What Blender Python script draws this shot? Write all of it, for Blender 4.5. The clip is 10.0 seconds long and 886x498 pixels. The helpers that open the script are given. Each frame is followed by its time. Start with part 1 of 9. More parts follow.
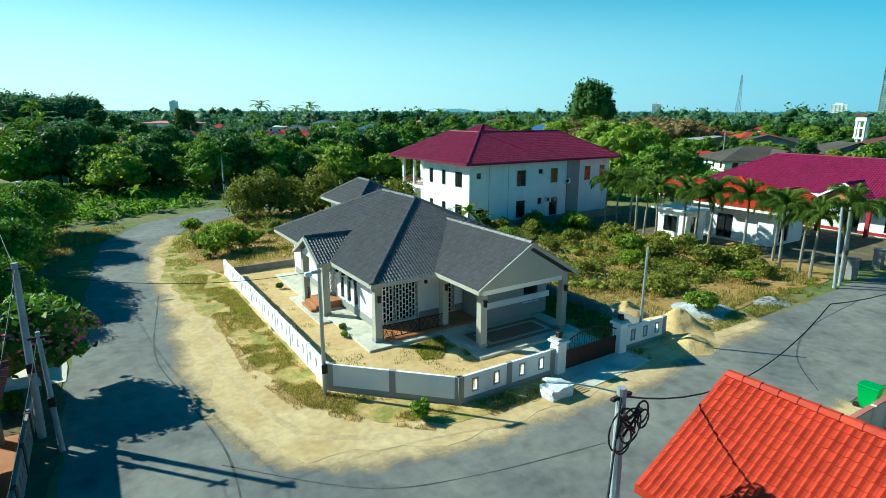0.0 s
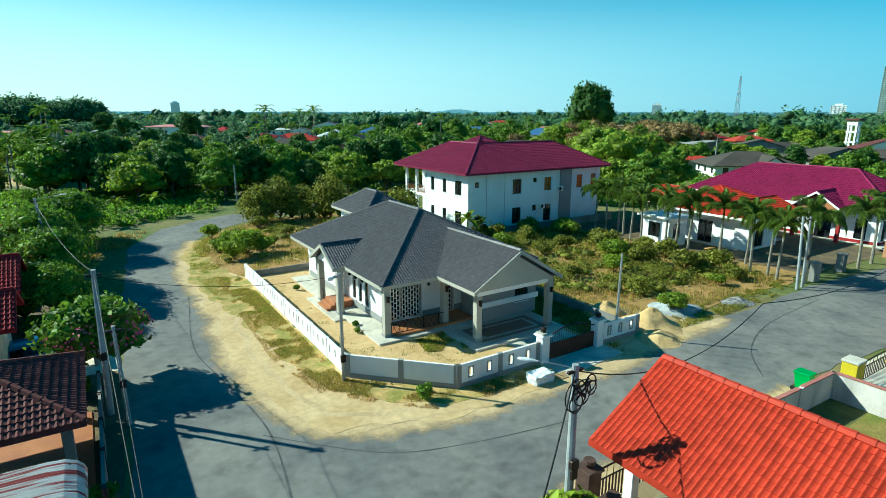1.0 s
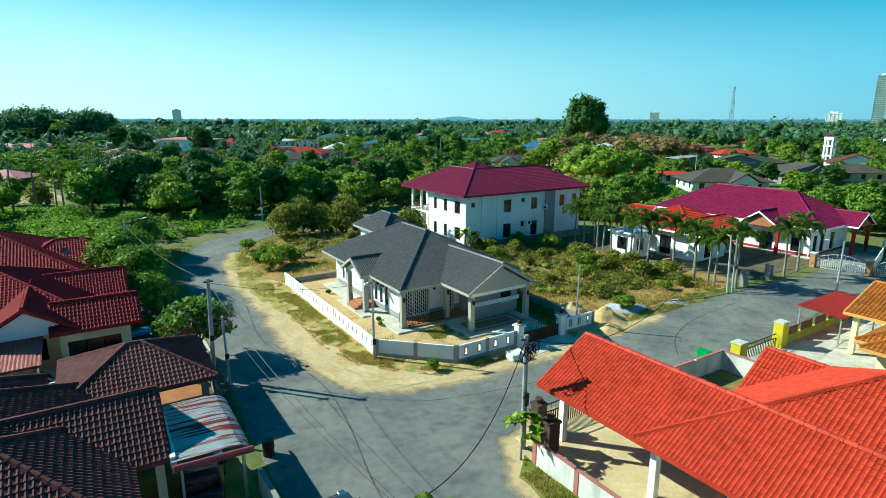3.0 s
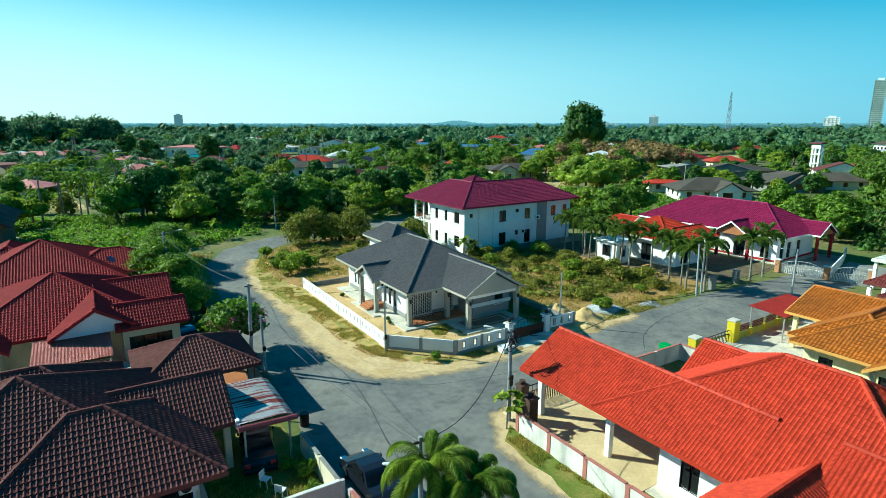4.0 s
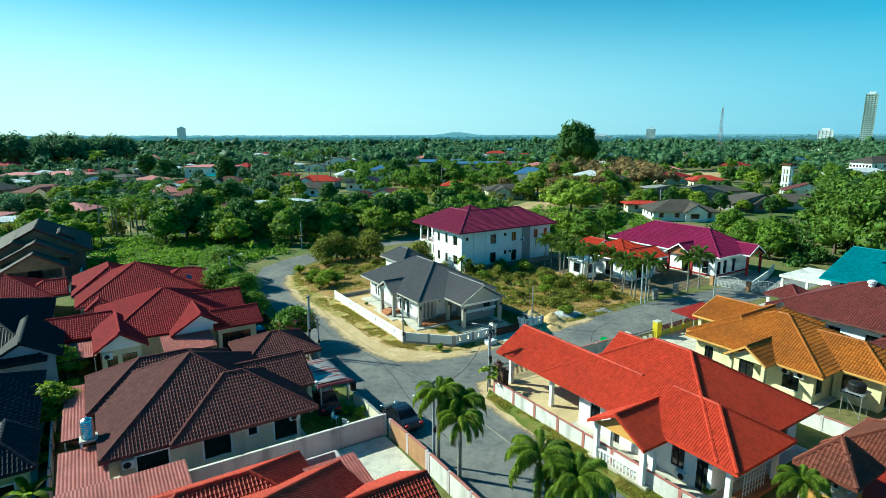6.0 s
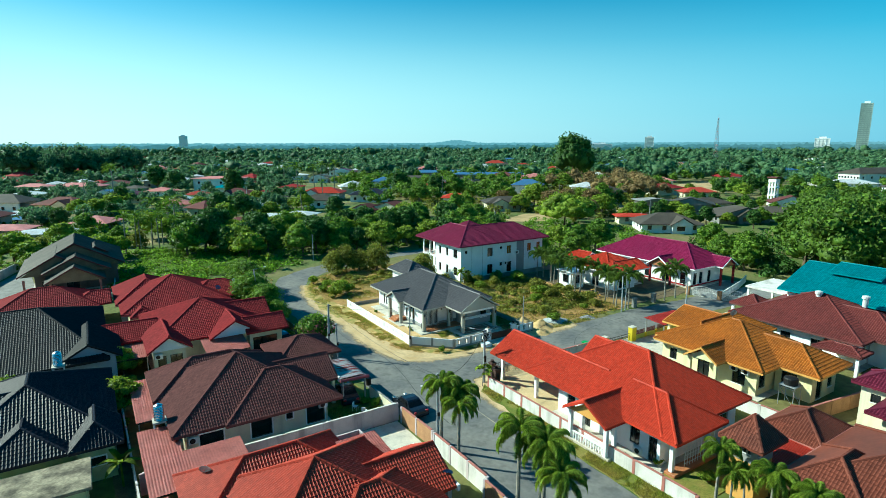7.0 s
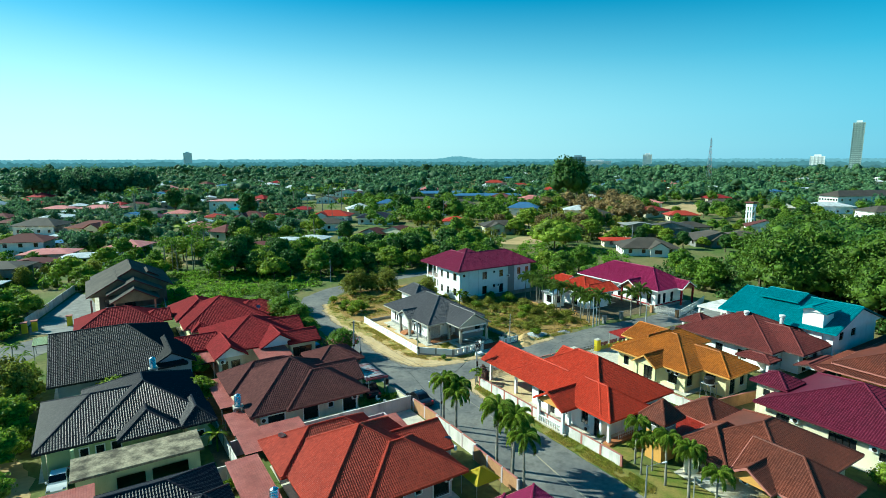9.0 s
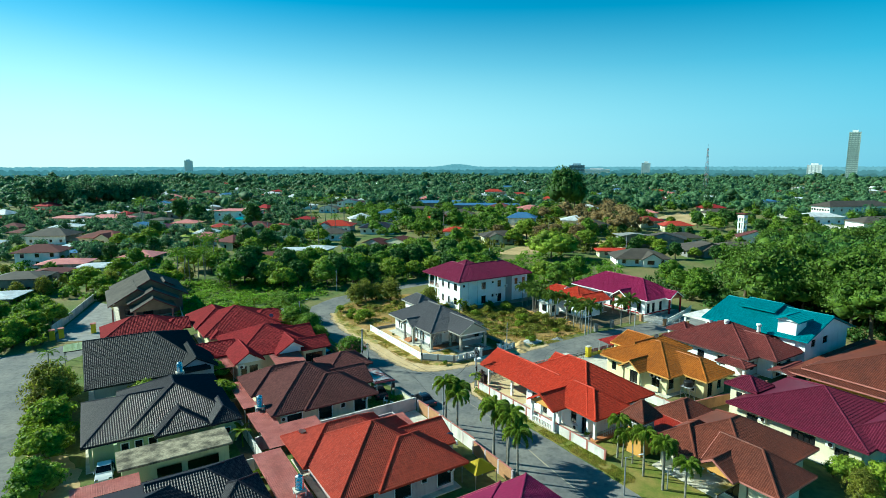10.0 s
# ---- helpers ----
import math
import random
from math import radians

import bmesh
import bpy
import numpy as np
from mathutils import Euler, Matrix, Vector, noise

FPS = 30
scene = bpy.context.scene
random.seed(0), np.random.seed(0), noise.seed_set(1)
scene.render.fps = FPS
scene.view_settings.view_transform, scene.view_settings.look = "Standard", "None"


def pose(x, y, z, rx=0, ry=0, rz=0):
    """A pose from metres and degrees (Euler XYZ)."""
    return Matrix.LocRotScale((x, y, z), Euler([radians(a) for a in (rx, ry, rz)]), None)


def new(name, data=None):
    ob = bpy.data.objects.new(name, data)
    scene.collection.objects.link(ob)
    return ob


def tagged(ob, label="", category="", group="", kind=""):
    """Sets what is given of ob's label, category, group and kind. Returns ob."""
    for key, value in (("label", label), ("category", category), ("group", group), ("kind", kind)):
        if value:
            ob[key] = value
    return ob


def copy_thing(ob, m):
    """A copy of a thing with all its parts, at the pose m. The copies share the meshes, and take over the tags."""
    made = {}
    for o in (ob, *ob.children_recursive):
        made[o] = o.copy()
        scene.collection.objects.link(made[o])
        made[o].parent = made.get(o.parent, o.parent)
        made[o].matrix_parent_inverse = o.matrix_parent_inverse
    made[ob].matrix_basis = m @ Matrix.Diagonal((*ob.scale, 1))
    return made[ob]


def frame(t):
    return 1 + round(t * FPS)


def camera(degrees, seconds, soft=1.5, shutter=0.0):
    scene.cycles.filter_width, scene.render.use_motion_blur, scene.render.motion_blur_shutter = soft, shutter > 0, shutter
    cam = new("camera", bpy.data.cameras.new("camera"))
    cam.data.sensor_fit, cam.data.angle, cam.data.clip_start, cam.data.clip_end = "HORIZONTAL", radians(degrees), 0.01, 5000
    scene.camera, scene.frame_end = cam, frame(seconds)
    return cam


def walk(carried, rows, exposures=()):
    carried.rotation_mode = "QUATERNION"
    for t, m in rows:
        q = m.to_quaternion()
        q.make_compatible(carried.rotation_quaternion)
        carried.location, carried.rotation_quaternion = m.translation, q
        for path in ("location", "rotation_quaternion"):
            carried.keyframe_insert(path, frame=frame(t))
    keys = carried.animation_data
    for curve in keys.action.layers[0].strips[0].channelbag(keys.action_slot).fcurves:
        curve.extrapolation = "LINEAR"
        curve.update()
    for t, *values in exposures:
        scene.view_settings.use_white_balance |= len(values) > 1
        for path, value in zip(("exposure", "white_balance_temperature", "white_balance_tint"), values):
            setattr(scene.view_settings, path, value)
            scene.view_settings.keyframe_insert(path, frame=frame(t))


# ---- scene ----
# ---- camera and its way ----
cam = camera(77.3, 10.0, soft=0.5)
PATH = [
    (0.0, -11.89, -17.24, 11.80, -32.75, -13.68, 0.11),
    (1.0, -14.07, -20.62, 13.16, -32.68, -13.63, 0.07),
    (2.5, -18.30, -26.89, 15.38, -32.72, -13.16, 0.07),
    (4.5, -25.62, -38.06, 19.37, -32.66, -12.38, -0.05),
    (5.5, -30.34, -45.29, 21.89, -32.66, -11.84, -0.11),
    (7.5, -40.28, -60.17, 27.49, -32.64, -10.38, -0.14),
    (8.5, -45.05, -67.61, 30.22, -32.57, -9.61, -0.12),
    (9.0, -47.23, -70.91, 31.43, -32.58, -9.21, -0.11),
    (10.0, -51.22, -76.44, 33.59, -32.63, -8.46, -0.04),
]
walk(cam, [(t, pose(x, y, z, 90 + pitch, 0, yaw) @ pose(0, 0, 0, 0, 0, roll)) for t, x, y, z, yaw, pitch, roll in PATH],
     exposures=[(0.0, 0.71, 5800, -13.0), (10.0, 0.71, 5800, -13.0)])

# ---- sky and sun ----
SUN_TO = Vector((-0.67, 0.745, 0.66)).normalized()
world = bpy.data.worlds.new("sky")
scene.world = world
world.use_nodes = True
wn = world.node_tree.nodes
sky = wn.new("ShaderNodeTexSky")
sky.sky_type = 'NISHITA'
sky.sun_disc = False
sky.sun_elevation = math.asin(SUN_TO.z)
sky.sun_rotation = math.atan2(SUN_TO.x, SUN_TO.y)
sky.air_density, sky.dust_density, sky.ozone_density = 1.0, 0.35, 2.5
wn["Background"].inputs["Strength"].default_value = 0.073
deep = wn.new("ShaderNodeHueSaturation")
deep.inputs["Hue"].default_value, deep.inputs["Saturation"].default_value = 0.484, 1.85
lk = world.node_tree.links
lk.new(sky.outputs["Color"], deep.inputs["Color"])
# the pale moist air low over the plain
tcw = wn.new("ShaderNodeTexCoord")
sep = wn.new("ShaderNodeSeparateXYZ")
lk.new(tcw.outputs["Generated"], sep.inputs[0])
low = wn.new("ShaderNodeMapRange")
low.interpolation_type = 'SMOOTHERSTEP'
low.inputs[1].default_value, low.inputs[2].default_value, low.inputs[3].default_value, low.inputs[4].default_value = 0.0, 0.34, 0.86, 0.0
lk.new(sep.outputs["Z"], low.inputs[0])
haze = wn.new("ShaderNodeMix")
haze.data_type = 'RGBA'
haze.inputs[7].default_value = (4.4, 6.7, 7.5, 1)
# the haze is brightest towards the sun
side = wn.new("ShaderNodeVectorMath")
side.operation = 'DOT_PRODUCT'
side.inputs[1].default_value = Vector((SUN_TO.x, SUN_TO.y, 0)).normalized()
lk.new(tcw.outputs["Generated"], side.inputs[0])
glow = wn.new("ShaderNodeMapRange")
glow.inputs[1].default_value, glow.inputs[2].default_value, glow.inputs[3].default_value, glow.inputs[4].default_value = -0.45, 0.75, 0.0, 1.0
lk.new(side.outputs["Value"], glow.inputs[0])
air = wn.new("ShaderNodeMix")
air.data_type = 'RGBA'
air.inputs[6].default_value, air.inputs[7].default_value = (1.5, 4.9, 7.2, 1), (6.7, 9.4, 9.7, 1)
lk.new(glow.outputs[0], air.inputs[0])
lk.new(air.outputs[2], haze.inputs[7])
lk.new(low.outputs[0], haze.inputs[0])
lk.new(deep.outputs["Color"], haze.inputs[6])
lk.new(haze.outputs[2], wn["Background"].inputs["Color"])
sun_data = bpy.data.lights.new("sun", 'SUN')
sun_data.energy, sun_data.angle, sun_data.color = 5.0, radians(0.6), (0.98, 0.95, 0.83)
sun = new("sun", sun_data)
sun.rotation_mode = 'QUATERNION'
sun.rotation_quaternion = SUN_TO.to_track_quat('Z', 'Y')

# ---- materials ----
def material(name, color, color2=None, rough=0.8, scale=1.0, fine=18.0, var=0.25, bump=0.3, metal=0.0, piece=0.0, wave=None, spec=0.3, stain=0.0, trans=0.0):
    """A surface with variation at two scales: broad patches of color2 and fine grain, with relief. piece: how much single pieces differ."""
    m = bpy.data.materials.new(name)
    m.use_nodes = True
    nt = m.node_tree
    N, L = nt.nodes, nt.links
    b = N["Principled BSDF"]
    tc = N.new("ShaderNodeTexCoord")
    geo = N.new("ShaderNodeNewGeometry")
    big = N.new("ShaderNodeTexNoise")
    big.inputs["Scale"].default_value, big.inputs["Detail"].default_value = scale, 5
    sm = N.new("ShaderNodeTexNoise")
    sm.inputs["Scale"].default_value, sm.inputs["Detail"].default_value = fine, 4
    for n in (big, sm):
        L.new(geo.outputs["Position"], n.inputs["Vector"])
    mix = N.new("ShaderNodeMix")
    mix.data_type = 'RGBA'
    c2 = color2 or tuple(c * (1 - var) for c in color)
    mix.inputs[6].default_value, mix.inputs[7].default_value = (*color, 1), (*c2, 1)
    ramp = N.new("ShaderNodeValToRGB")
    ramp.color_ramp.elements[0].position, ramp.color_ramp.elements[1].position = 0.38, 0.64
    L.new(big.outputs["Fac"], ramp.inputs["Fac"])
    L.new(ramp.outputs["Color"], mix.inputs[0])
    hsv = N.new("ShaderNodeHueSaturation")
    L.new(mix.outputs[2], hsv.inputs["Color"])
    val = N.new("ShaderNodeMapRange")
    val.inputs[1].default_value, val.inputs[2].default_value = 0.3, 0.7
    val.inputs[3].default_value, val.inputs[4].default_value = 1 - var * 0.6, 1 + var * 0.6
    L.new(sm.outputs["Fac"], val.inputs[0])
    last = val.outputs[0]
    if piece:
        oi = N.new("ShaderNodeObjectInfo")
        add = N.new("ShaderNodeMath")
        add.operation = 'ADD'
        L.new(oi.outputs["Random"], add.inputs[0])
        L.new(geo.outputs["Random Per Island"], add.inputs[1])
        fr = N.new("ShaderNodeMath")
        fr.operation = 'FRACT'
        L.new(add.outputs[0], fr.inputs[0])
        pr = N.new("ShaderNodeMapRange")
        pr.inputs[3].default_value, pr.inputs[4].default_value = 1 - piece, 1 + piece
        L.new(fr.outputs[0], pr.inputs[0])
        mu = N.new("ShaderNodeMath")
        mu.operation = 'MULTIPLY'
        L.new(last, mu.inputs[0])
        L.new(pr.outputs[0], mu.inputs[1])
        last = mu.outputs[0]
    if stain:
        st = N.new("ShaderNodeTexNoise")
        st.inputs["Scale"].default_value, st.inputs["Detail"].default_value = 0.7, 8
        mp = N.new("ShaderNodeMapping")
        mp.inputs["Scale"].default_value = (1.5, 1.5, 0.25)
        L.new(geo.outputs["Position"], mp.inputs["Vector"])
        L.new(mp.outputs[0], st.inputs["Vector"])
        sr = N.new("ShaderNodeMapRange")
        sr.inputs[1].default_value, sr.inputs[2].default_value = 0.5, 0.72
        sr.inputs[3].default_value, sr.inputs[4].default_value = 1, 1 - stain
        L.new(st.outputs["Fac"], sr.inputs[0])
        mu = N.new("ShaderNodeMath")
        mu.operation = 'MULTIPLY'
        L.new(last, mu.inputs[0])
        L.new(sr.outputs[0], mu.inputs[1])
        last = mu.outputs[0]
    L.new(last, hsv.inputs["Value"])
    L.new(hsv.outputs["Color"], b.inputs["Base Color"])
    b.inputs["Roughness"].default_value, b.inputs["Metallic"].default_value = rough, metal
    b.inputs["Specular IOR Level"].default_value = spec
    if trans:
        b.inputs["Subsurface Weight"].default_value = 0.0
        tr = N.new("ShaderNodeBsdfTranslucent")
        L.new(hsv.outputs["Color"], tr.inputs["Color"])
        ms = N.new("ShaderNodeMixShader")
        ms.inputs[0].default_value = trans
        L.new(b.outputs[0], ms.inputs[1])
        L.new(tr.outputs[0], ms.inputs[2])
        L.new(ms.outputs[0], N["Material Output"].inputs["Surface"])
    if bump:
        bp = N.new("ShaderNodeBump")
        bp.inputs["Strength"].default_value, bp.inputs["Distance"].default_value = bump, 0.05
        L.new(sm.outputs["Fac"], bp.inputs["Height"])
        L.new(bp.outputs[0], b.inputs["Normal"])
        if wave:
            wv = N.new("ShaderNodeTexWave")
            wv.bands_direction = wave[0]
            wv.inputs["Scale"].default_value = wave[1]
            L.new(geo.outputs["Position"], wv.inputs["Vector"])
            b2 = N.new("ShaderNodeBump")
            b2.inputs["Strength"].default_value, b2.inputs["Distance"].default_value = 0.6, 0.04
            L.new(wv.outputs["Fac"], b2.inputs["Height"])
            L.new(bp.outputs[0], b2.inputs["Normal"])
            L.new(b2.outputs[0], b.inputs["Normal"])
    return m


def tile_material(name, color, rough=0.45, moss=0.35, spec=0.12):
    return material(name, color, tuple(c * (1 - moss) + 0.02 * moss for c in color), rough=rough, scale=0.35, fine=3.0, var=0.2, bump=0.12, piece=0.14, spec=spec)


ASPHALT = material("asphalt", (0.133, 0.132, 0.129), (0.205, 0.196, 0.176), rough=0.9, scale=0.22, fine=2.2, var=0.22, bump=0.12, stain=0.3)
GROUND = material("ground_scrub", (0.085, 0.125, 0.025), (0.19, 0.155, 0.06), rough=1.0, scale=0.07, fine=1.5, var=0.4, bump=0.8)
FIELD = material("dry_field_grass", (0.38, 0.215, 0.075), (0.24, 0.165, 0.045), rough=1.0, scale=0.16, fine=3.0, var=0.4, bump=0.9)
SAND = material("sandy_soil", (0.58, 0.42, 0.225), (0.47, 0.32, 0.15), rough=1.0, scale=0.4, fine=3.0, var=0.22, bump=0.22)
YARD = material("yard_soil", (0.60, 0.41, 0.20), (0.49, 0.32, 0.14), rough=1.0, scale=0.3, fine=3.0, var=0.2, bump=0.3)
GRASS = material("verge_grass", (0.12, 0.15, 0.02), (0.24, 0.19, 0.05), rough=1.0, scale=0.5, fine=9.0, var=0.35, bump=0.8)
CONCRETE = material("concrete", (0.62, 0.57, 0.47), (0.50, 0.46, 0.39), rough=0.9, scale=0.5, fine=8.0, var=0.15, bump=0.2, stain=0.3)
GREY_CONCRETE = material("grey_concrete", (0.27, 0.265, 0.25), (0.20, 0.195, 0.185), rough=0.9, scale=0.5, fine=8.0, var=0.18, bump=0.2, stain=0.25)
WHITE = material("white_plaster", (0.86, 0.86, 0.85), (0.80, 0.80, 0.78), rough=0.8, scale=0.6, fine=14.0, var=0.05, bump=0.06, stain=0.1)
OLD_WHITE = material("weathered_white_plaster", (0.72, 0.69, 0.64), (0.60, 0.56, 0.52), rough=0.85, scale=0.7, fine=10.0, var=0.1, bump=0.1, stain=0.4)
CREAM = material("cream_plaster", (0.72, 0.66, 0.48), (0.64, 0.58, 0.42), rough=0.85, scale=0.6, fine=12.0, var=0.07, bump=0.06, stain=0.25)
YELLOW_WALL = material("pale_yellow_plaster", (0.78, 0.74, 0.42), (0.70, 0.66, 0.38), rough=0.85, scale=0.6, fine=12.0, var=0.07, bump=0.06, stain=0.15)
GREEN_WALL = material("pale_green_plaster", (0.50, 0.56, 0.30), (0.42, 0.48, 0.26), rough=0.85, scale=0.6, fine=12.0, var=0.07, bump=0.06, stain=0.25)
PINK_WALL = material("pinkish_plaster", (0.55, 0.46, 0.46), (0.46, 0.38, 0.39), rough=0.85, scale=0.6, fine=10.0, var=0.1, bump=0.1, stain=0.4)
GREY_PAINT = material("grey_paint", (0.30, 0.30, 0.29), rough=0.75, scale=0.8, fine=14.0, var=0.08, bump=0.05)
TAN_PILLAR = material("greige_pillar_paint", (0.42, 0.40, 0.34), rough=0.8, scale=0.8, fine=14.0, var=0.08, bump=0.05)
BROWN_STONE = material("brown_stone_cladding", (0.09, 0.05, 0.04), rough=0.8, scale=3.0, fine=20.0, var=0.3, bump=0.5)
ORANGE_WALL = material("ochre_paint", (0.62, 0.32, 0.08), rough=0.8, scale=0.8, fine=14.0, var=0.08, bump=0.05)
ORANGE_BRICK = material("orange_brick_wall", (0.45, 0.24, 0.12), (0.38, 0.2, 0.1), rough=0.9, scale=1.2, fine=10.0, var=0.2, bump=0.3, stain=0.2)
PINK_TRIM = material("faded_red_trim", (0.42, 0.16, 0.13), rough=0.85, scale=1.0, fine=12.0, var=0.15, bump=0.1)
GLASS = material("dark_window_glass", (0.016, 0.018, 0.02), rough=0.12, scale=2.0, fine=4.0, var=0.2, bump=0.0, spec=0.7)
AMBER_GLASS = material("amber_window_glass", (0.30, 0.13, 0.03), rough=0.12, scale=2.0, fine=4.0, var=0.2, bump=0.0, spec=0.7)
FRAME = material("dark_window_frame", (0.035, 0.03, 0.028), rough=0.5, var=0.1, bump=0.0)
WHITE_FRAME = material("white_frame", (0.78, 0.78, 0.76), rough=0.5, var=0.05, bump=0.0)
IRON = material("dark_ironwork", (0.035, 0.022, 0.018), rough=0.5, var=0.2, bump=0.1, metal=0.3)
STEEL = material("stainless_steel", (0.62, 0.63, 0.64), rough=0.25, var=0.08, bump=0.0, metal=1.0)
GALV = material("galvanised_steel", (0.45, 0.46, 0.47), rough=0.45, var=0.12, bump=0.05, metal=0.6)
POLE = material("pole_concrete", (0.34, 0.36, 0.37), (0.26, 0.27, 0.28), rough=0.85, scale=1.0, fine=12.0, var=0.15, bump=0.2)
CABLE = material("black_cable", (0.012, 0.012, 0.012), rough=0.6, var=0.1, bump=0.0)
TERRACOTTA = material("terracotta_floor_tile", (0.42, 0.17, 0.07), (0.34, 0.13, 0.06), rough=0.5, scale=1.0, fine=10.0, var=0.12, bump=0.1)
FLOOR_DARK = material("dark_brown_floor_tile", (0.25, 0.12, 0.075), rough=0.4, scale=1.0, fine=10.0, var=0.2, bump=0.05)
FLOOR_LIGHT = material("beige_floor_tile", (0.48, 0.42, 0.34), rough=0.4, scale=1.0, fine=10.0, var=0.1, bump=0.05)
BARK = material("bark", (0.16, 0.12, 0.08), (0.10, 0.075, 0.05), rough=1.0, scale=2.0, fine=14.0, var=0.3, bump=0.6)
PALM_BARK = material("palm_trunk", (0.30, 0.27, 0.22), (0.20, 0.18, 0.145), rough=1.0, scale=2.0, fine=14.0, var=0.2, bump=0.5)


def leaf_material(name, color, color2, trans=0.25):
    return material(name, color, color2, rough=0.6, scale=0.5, fine=2.5, var=0.45, bump=0.0, piece=0.45, spec=0.25, trans=trans)


LEAF = leaf_material("leaf_green", (0.175, 0.275, 0.024), (0.105, 0.190, 0.018), 0.36)
LEAF_LIGHT = leaf_material("leaf_light_green", (0.275, 0.345, 0.030), (0.185, 0.265, 0.024), 0.42)
LEAF_DARK = leaf_material("leaf_dark_green", (0.074, 0.150, 0.024), (0.050, 0.112, 0.019), 0.3)
LEAF_OLIVE = leaf_material("leaf_olive", (0.26, 0.265, 0.036), (0.18, 0.185, 0.028), 0.45)
LEAF_DRY = leaf_material("leaf_dry_brown", (0.28, 0.18, 0.07), (0.19, 0.14, 0.05), 0.3)
# haze is put into this leaf colour: paler and bluer for trees far off
LEAF_HAZED = leaf_material("leaf_haze_tinted", (0.120, 0.225, 0.090), (0.080, 0.160, 0.075), 0.42)
PALM_LEAF = leaf_material("palm_leaf", (0.27, 0.35, 0.04), (0.15, 0.23, 0.025), 0.5)
PALM_DARK = leaf_material("deep_palm_leaf", (0.155, 0.225, 0.030), (0.085, 0.140, 0.018), 0.4)
FLOWER = material("pink_flower", (0.62, 0.10, 0.16), rough=0.6, var=0.2, bump=0.0)
R_GREY = tile_material("charcoal_roof_tile", (0.100, 0.092, 0.097), rough=0.45, moss=0.1, spec=0.3)
R_MAROON = tile_material("maroon_roof_tile", (0.195, 0.022, 0.060), rough=0.5, moss=0.08)
R_PURPLE = tile_material("purple_roof_tile", (0.125, 0.016, 0.036), rough=0.4, moss=0.15)
R_MAGENTA = tile_material("magenta_roof_tile", (0.22, 0.015, 0.066), rough=0.5, moss=0.1)
R_RED = tile_material("red_roof_tile", (0.44, 0.042, 0.020), rough=0.55, moss=0.07)
R_DARKRED = tile_material("dark_red_roof_tile", (0.30, 0.028, 0.032), rough=0.75, moss=0.15, spec=0.06)
R_BRICKRED = tile_material("brick_red_roof_tile", (0.40, 0.05, 0.028), rough=0.5, moss=0.15)
R_BROWN = tile_material("brown_roof_tile", (0.14, 0.05, 0.046), rough=0.75, moss=0.12, spec=0.08)
R_MIDBROWN = tile_material("reddish_brown_roof_tile", (0.17, 0.05, 0.032), rough=0.5, moss=0.3)
R_MAROONBROWN = tile_material("maroon_brown_roof_tile", (0.165, 0.040, 0.036), rough=0.5, moss=0.2)
R_ORANGE = tile_material("orange_roof_tile", (0.37, 0.115, 0.018), rough=0.5, moss=0.25)
R_NAVY = tile_material("blue_black_roof_tile", (0.024, 0.022, 0.030), rough=0.45, moss=0.1, spec=0.12)
R_DARK = tile_material("dark_grey_roof_tile", (0.022, 0.022, 0.025), rough=0.6, moss=0.2)
R_TEAL = tile_material("teal_roof_tile", (0.008, 0.185, 0.22), rough=0.5, moss=0.1)
R_GREYBROWN = tile_material("grey_brown_roof_tile", (0.10, 0.082, 0.066), rough=0.6, moss=0.3)
METAL_RED = material("faded_red_metal_sheet", (0.64, 0.235, 0.205), (0.55, 0.18, 0.155), rough=0.5, scale=0.6, fine=5.0, var=0.15, bump=0.05, stain=0.2)
METAL_WHITE = material("pale_metal_sheet", (0.66, 0.67, 0.66), (0.52, 0.5, 0.48), rough=0.4, scale=0.6, fine=5.0, var=0.12, bump=0.05, stain=0.3)
METAL_BLUE = material("blue_metal_sheet", (0.07, 0.16, 0.30), rough=0.4, scale=0.6, fine=5.0, var=0.15, bump=0.05)


# ---- building helpers ----
def part(name, bm, material_, parent=None, label=""):
    me = bpy.data.meshes.new(name)
    bm.to_mesh(me)
    bm.free()
    return mesh_part(name, me, material_, parent, label)


def mesh_part(name, me, material_, parent=None, label=""):
    if material_ is not None:
        me.materials.clear()
        me.materials.append(material_)
    ob = new(name, me)
    if parent is not None:
        ob.parent = parent
        if parent.parent is None:
            ob.matrix_parent_inverse = parent.matrix_basis.inverted()
    if label:
        tagged(ob, label)
    return ob


def thing(name, x=0.0, y=0.0, z=0.0, rz=0.0, label="", category="", group="", kind=""):
    ob = new(name)
    ob.empty_display_size = 0.2
    ob.matrix_basis = pose(x, y, z, 0, 0, rz)
    return tagged(ob, label, category, group, kind)


def add_box(bm, x0, x1, y0, y1, z0, z1, m=None):
    vs = [bm.verts.new(Vector(p) if m is None else m @ Vector(p)) for p in
          ((x0, y0, z0), (x1, y0, z0), (x1, y1, z0), (x0, y1, z0), (x0, y0, z1), (x1, y0, z1), (x1, y1, z1), (x0, y1, z1))]
    for f in ((3, 2, 1, 0), (4, 5, 6, 7), (0, 1, 5, 4), (1, 2, 6, 5), (2, 3, 7, 6), (3, 0, 4, 7)):
        bm.faces.new([vs[i] for i in f])
    return bm


def box(*a, m=None):
    return add_box(bmesh.new(), *a, m=m)


def soft_box(x0, x1, y0, y1, z0, z1, r=0.02, seg=1):
    bm = box(x0, x1, y0, y1, z0, z1)
    bmesh.ops.bevel(bm, geom=bm.edges[:], offset=r, segments=seg, affect='EDGES')
    return bm


